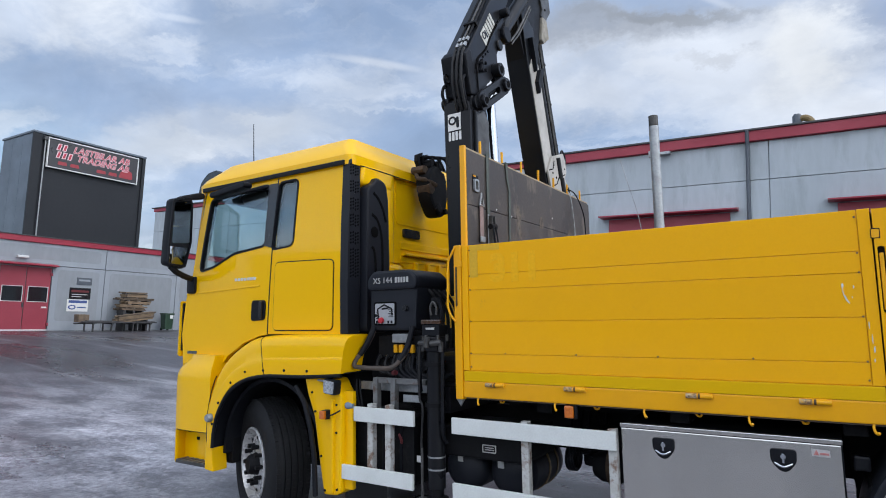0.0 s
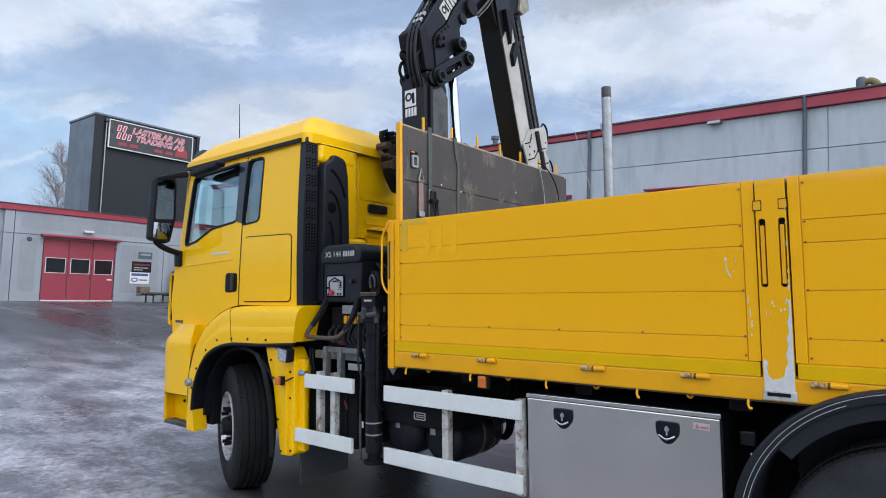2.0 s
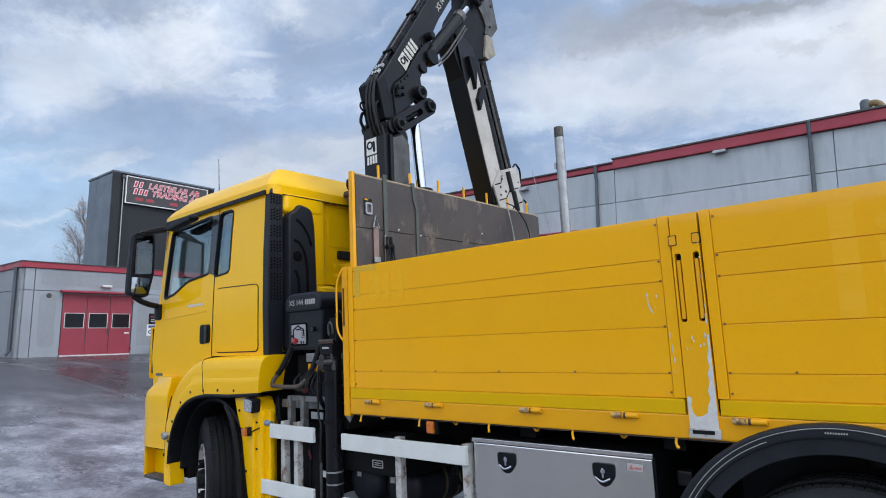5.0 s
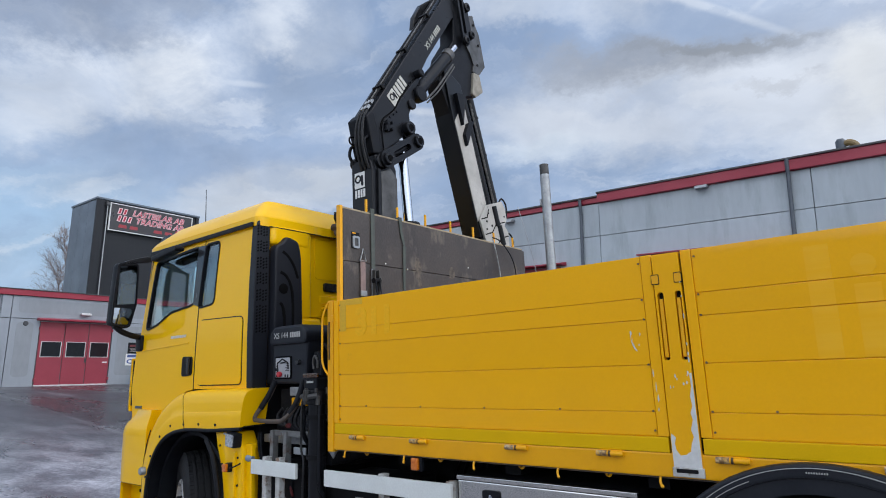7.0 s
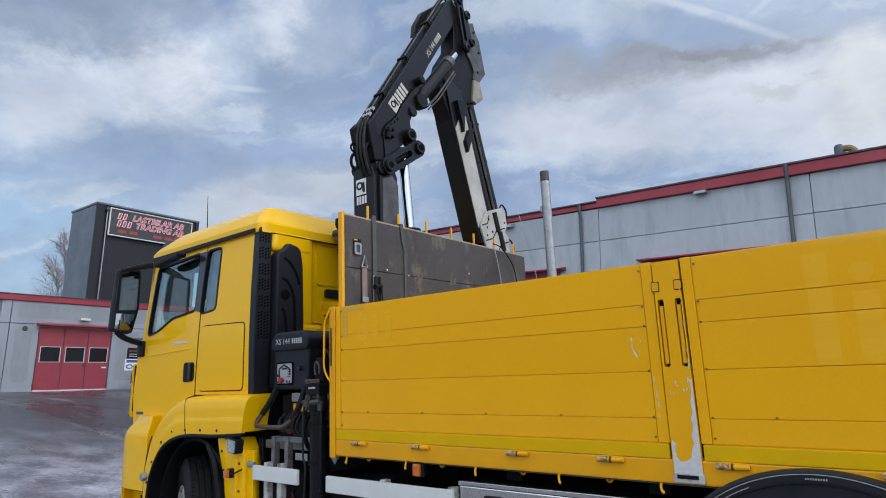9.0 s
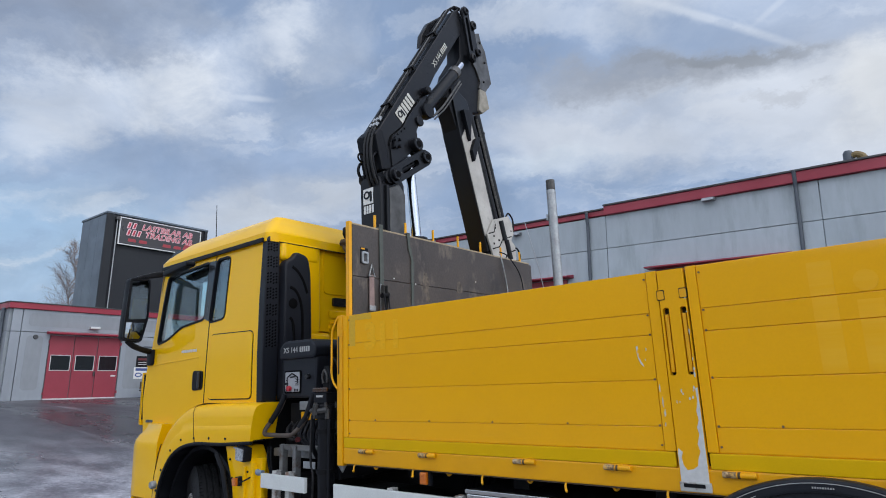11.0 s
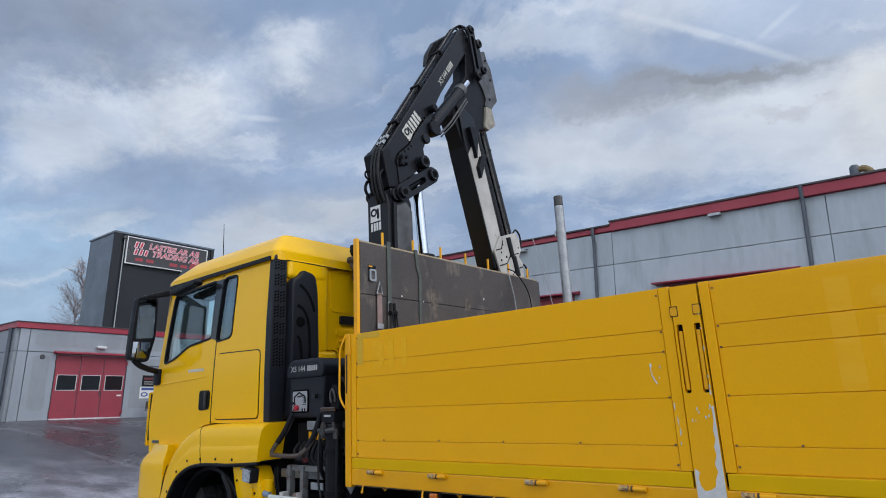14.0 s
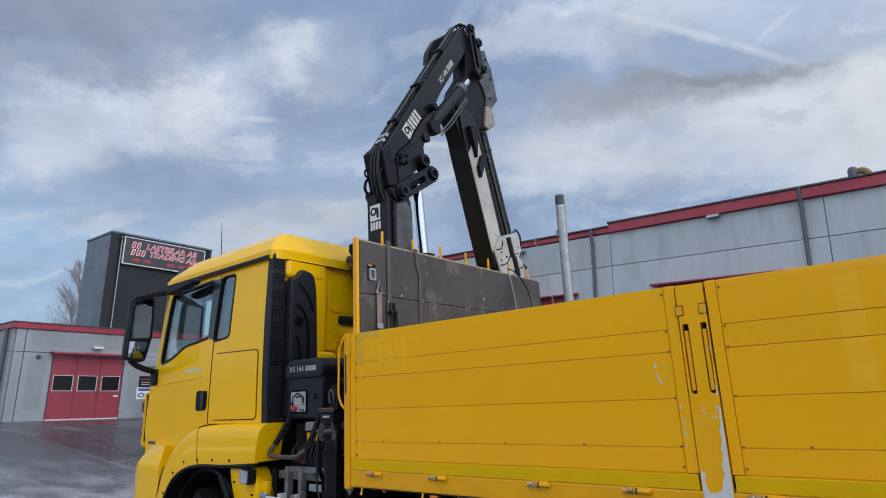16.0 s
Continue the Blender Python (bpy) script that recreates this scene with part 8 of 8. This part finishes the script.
for x, z in ((-0.77, 1.70), (-0.75, 1.70), (-0.66, 1.70), (-0.63, 1.70), (-0.775, 1.75)):
    part("diagram_mark", box(x - 0.008, x + 0.008, 0.138, 0.141, z - 0.008, z + 0.012), CRANE, dg)
part("plate_border", slab(rounded([(-0.797, 1.678), (-0.593, 1.678), (-0.593, 1.852), (-0.797, 1.852)], 0.016), 0.143, 0.1505, "y"), HOLE, ctl)
for k in range(7):
    part("diagram_mark", box(-0.775 + 0.008 * (k % 2), -0.755 + 0.004 * k, 0.138, 0.141, 1.775 - 0.012 * k, 1.781 - 0.012 * k), CRANE, dg)
for k in range(5):
    part("diagram_mark", box(-0.66 + 0.01 * (k % 2), -0.615, 0.138, 0.141, 1.79 - 0.013 * k, 1.795 - 0.013 * k), CRANE, dg)
part("stop_button", lathe([(0.0, -0.03), (0.020, -0.028), (0.023, -0.012), (0.014, -0.01), (0.014, 0.0), (0.0, 0.0)], (-0.715, 0.140, 1.715), "y", 18), RED, ctl, "red stop button")
part("selector_knob", lathe([(0.0, -0.03), (0.018, -0.03), (0.02, 0.0), (0.0, 0.0)], (-0.50, 0.150, 1.80), "y", 14), BLACK_GLOSS, ctl)
part("guard_rail", tube(bend([(-0.80, 0.16, 1.66), (-0.84, 0.12, 1.54), (-0.90, 0.06, 1.43), (-0.90, 0.04, 1.385), (-0.84, 0.03, 1.375), (-0.60, 0.03, 1.375), (-0.52, 0.04, 1.40), (-0.46, 0.10, 1.50), (-0.44, 0.15, 1.66)], 5), 0.017, 10), BROWN_TUBE, crane, "worn tubular guard rail")
part("rail_sleeve", tube(bend([(-0.80, 0.155, 1.67), (-0.84, 0.115, 1.55), (-0.88, 0.075, 1.46)], 5), 0.022, 10), BLACK, crane)
part("rail_sleeve", tube(bend([(-0.44, 0.145, 1.67), (-0.46, 0.10, 1.52), (-0.50, 0.06, 1.43)], 5), 0.022, 10), BLACK, crane)
vb = part("valve_block", box(-0.82, -0.40, 0.22, 0.45, 1.44, 1.60, 0.01), CHASSIS, crane)
for k in range(4):
    part("lever", box(-0.66 + 0.05 * k, -0.625 + 0.05 * k, 0.20, 0.24, 1.475, 1.535, 0.005), YELLOW_RAIL, vb, "small yellow lever")
part("lever_plate", box(-0.66, -0.49, 0.185, 0.195, 1.55, 1.615, 0.004), GALV, vb)
part("hose_drum", lathe([(0.0, -0.3), (0.14, -0.28), (0.17, -0.1), (0.17, 0.2), (0.12, 0.3), (0.0, 0.3)], (-0.62, 0.38, 1.33), "x", 20), BLACK, crane)
for k in range(5):
    part("hydraulic_hose", tube(bend([(-0.62 + 0.045 * k, 0.22, 1.46), (-0.60 + 0.05 * k, 0.15, 1.36), (-0.50 + 0.06 * k, 0.14, 1.30), (-0.38 + 0.06 * k, 0.20, 1.34)]), 0.014, 8), BLACK, crane)
for k in range(6):
    part("hydraulic_hose", tube(bend([(-0.80 + 0.07 * k, 0.24, 1.46), (-0.79 + 0.075 * k, 0.17, 1.40), (-0.74 + 0.07 * k, 0.17, 1.33 - 0.01 * (k % 3)), (-0.66 + 0.07 * k, 0.24, 1.36), (-0.60 + 0.06 * k, 0.34, 1.42)]), 0.012, 8), HOSE, crane, "black hydraulic hose")
    part("hose_fitting", rod((-0.80 + 0.07 * k, 0.235, 1.455), (-0.80 + 0.07 * k, 0.215, 1.435), 0.015, 8), CRANE_LIGHT, crane)
for k in range(4):
    part("hydraulic_hose", tube(bend([(-0.44, 0.30 + 0.06 * k, 1.95), (-0.38, 0.32 + 0.07 * k, 1.90), (-0.35, 0.40 + 0.07 * k, 1.75), (-0.36, 0.42 + 0.07 * k, 1.50)]), 0.013, 8), HOSE, crane)
part("red_cap", rod((-0.60, 0.12, 1.335), (-0.57, 0.11, 1.34), 0.018, 10), DULL_RED, crane)

# hoses, plugs and labels between the cab and the leg
part("small_hose", tube(bend([(-0.545, 0.115, 0.91), (-0.53, 0.105, 0.89), (-0.52, 0.105, 0.87), (-0.525, 0.115, 0.85)]), 0.010, 8), DULL_RED, truck, "short dull red hose")
part("data_label", box(-0.395, -0.35, 0.113, 0.117, 0.735, 0.78, 0.001), PRIMER, truck, "small pale label")
part("filler_plug", lathe([(0.0, -0.02), (0.02, -0.02), (0.026, -0.008), (0.026, 0.01), (0.0, 0.01)], (-0.955, 0.09, 1.0), "y", 16), YELLOW_RAIL, truck, "yellow plug")
for k in range(2):
    part("cable", tube(bend([(-0.93 + 0.03 * k, 0.10, 1.28), (-0.92 + 0.035 * k, 0.09, 1.18), (-0.90 + 0.03 * k, 0.10, 1.08), (-0.88 + 0.04 * k, 0.115, 0.98)]), 0.008, 7), BLACK, truck, "black cable")
for x in (-0.86, -0.70, -0.54):
    part("box_rib", box(x, x + 0.02, 0.108, 0.122, 0.60, 1.02, 0.004), BLACK, truck)
part("hydraulic_hose", tube(bend([(-0.38, 0.16, 1.50), (-0.33, 0.06, 1.52), (-0.30, 0.03, 1.44), (-0.32, 0.05, 1.30), (-0.36, 0.12, 1.22)]), 0.016, 9), BLACK, crane)
part("hydraulic_hose", tube(bend([(-0.36, 0.18, 1.58), (-0.28, 0.10, 1.66), (-0.24, 0.08, 1.60), (-0.25, 0.08, 1.52)]), 0.013, 9), BLACK, crane)
for k in range(3):
    ring = [(0.58 + 0.02 * k, 0.50 + 0.085 * math.cos(a), 0.80 + 0.075 * math.sin(a)) for a in [math.tau * q / 20 for q in range(21)]]
    part("coiled_hose", tube(ring, 0.011, 7), BLACK, truck, "coiled black air hose")
part("brake_chamber", lathe([(0.0, -0.11), (0.07, -0.11), (0.10, -0.06), (0.105, 0.0), (0.10, 0.06), (0.07, 0.11), (0.0, 0.11)], (0.84, 0.55, 0.76), "x", 22), CHASSIS, truck, "dark brake chamber")
part("chamber_band", lathe([(0.104, -0.012), (0.112, -0.012), (0.112, 0.012), (0.104, 0.012)], (0.84, 0.55, 0.76), "x", 22), RUST, truck)

# stabiliser leg
GREASED = mat("greased_fittings", (0.065, 0.066, 0.066), 0.45, second=(0.028, 0.027, 0.026), scale=25, amount=0.9, fine=150, grain=0.15, metal=0.2)
leg = part("stabiliser_leg", rod((-0.20, 0.07, 0.60), (-0.20, 0.07, 1.50), 0.060, 26, bevel=0.006), CRANE, crane, "black hydraulic stabiliser leg")
part("leg_head", rod((-0.20, 0.07, 1.50), (-0.20, 0.07, 1.60), 0.075, 24, bevel=0.01), CRANE, leg)
part("leg_cap", box(-0.27, -0.13, 0.01, 0.13, 1.60, 1.68, 0.01), BLACK, leg)
part("cap_label", box(-0.235, -0.165, 0.006, 0.010, 1.648, 1.662), FADED, leg)
part("beacon_lens", box(-0.27, -0.11, 0.0, 0.014, 1.685, 1.715, 0.005), BEACON, leg, "flat amber warning light")
part("hinge_plate", slab(rounded([(-0.245, 1.70), (-0.165, 1.70), (-0.155, 1.86), (-0.235, 1.87)], 0.02), 0.075, 0.095, "y", [circle(-0.2, 1.80, 0.014, 10)], bevel=0.0), CHASSIS, leg)
for q in range(6):
    a = q * math.tau / 6 + 0.3
    part("clamp_bolt", rod((-0.20 + 0.084 * math.cos(a), 0.07 + 0.084 * math.sin(a), 1.572), (-0.20 + 0.084 * math.cos(a), 0.07 + 0.084 * math.sin(a), 1.612), 0.011, 7), CRANE_LIGHT, leg)
part("leg_union", rod((-0.275, 0.03, 1.50), (-0.275, 0.03, 1.575), 0.018, 8), GREASED, leg, "greasy steel pipe union")
part("leg_union", rod((-0.290, 0.01, 1.555), (-0.215, -0.012, 1.560), 0.018, 8), GREASED, leg)
part("leg_union", rod((-0.215, -0.018, 1.53), (-0.205, -0.018, 1.60), 0.022, 8), GREASED, leg)
part("leg_union", rod((-0.185, -0.014, 1.555), (-0.115, 0.01, 1.56), 0.020, 8), GREASED, leg)
part("leg_union", rod((-0.118, 0.012, 1.50), (-0.118, 0.012, 1.565), 0.017, 8), GREASED, leg)
part("leg_lever", tube(bend([(-0.145, 0.07, 1.70), (-0.135, 0.06, 1.78), (-0.155, 0.05, 1.86)]), 0.013, 9), BLACK, leg)
part("leg_ring", tube(bend([(-0.225, 0.062, 1.745), (-0.228, 0.058, 1.80), (-0.205, 0.056, 1.835), (-0.180, 0.058, 1.80), (-0.182, 0.062, 1.75)]), 0.009, 8), CRANE_LIGHT, leg)
for z in (1.57, 1.40, 1.13):
    part("clamp", rod((-0.20, 0.07, z), (-0.20, 0.07, z + 0.03), 0.072, 24), CHASSIS, leg)
for z in (0.72, 0.80):
    part("pale_band", rod((-0.20, 0.07, z), (-0.20, 0.07, z + 0.010), 0.0618, 26), GALV, leg)
part("inner_leg", rod((-0.20, 0.07, 0.545), (-0.20, 0.07, 0.60), 0.046, 24, bevel=0.006), CHASSIS, leg)
part("foot_plate", lathe([(0.0, 0.0), (0.075, 0.0), (0.078, 0.014), (0.05, 0.025), (0.0, 0.025)], (-0.20, 0.07, 0.525), "z", 24), CHASSIS, leg)
part("foot_rod", box(-0.31, -0.20, 0.01, 0.04, 0.528, 0.542, 0.003), GREASED, leg)
part("leg_pipe", tube(bend([(-0.285, 0.02, 1.55), (-0.295, 0.01, 1.45), (-0.295, 0.01, 1.2), (-0.27, 0.01, 1.12), (-0.285, 0.015, 0.9), (-0.285, 0.02, 0.84)]), 0.008, 7), HOSE, leg)
part("leg_rod", rod((-0.285, 0.02, 0.535), (-0.285, 0.02, 0.86), 0.010, 10), GREASED, leg, "thin worn steel rod")
part("leg_pipe", tube(bend([(-0.12, 0.04, 1.56), (-0.11, 0.02, 1.45), (-0.115, 0.02, 1.0), (-0.11, 0.06, 0.9)]), 0.012, 7), BLACK, leg)
part("leg_beam", box(-0.30, -0.12, 0.13, 2.3, 1.08, 1.26, 0.01), CRANE, crane)
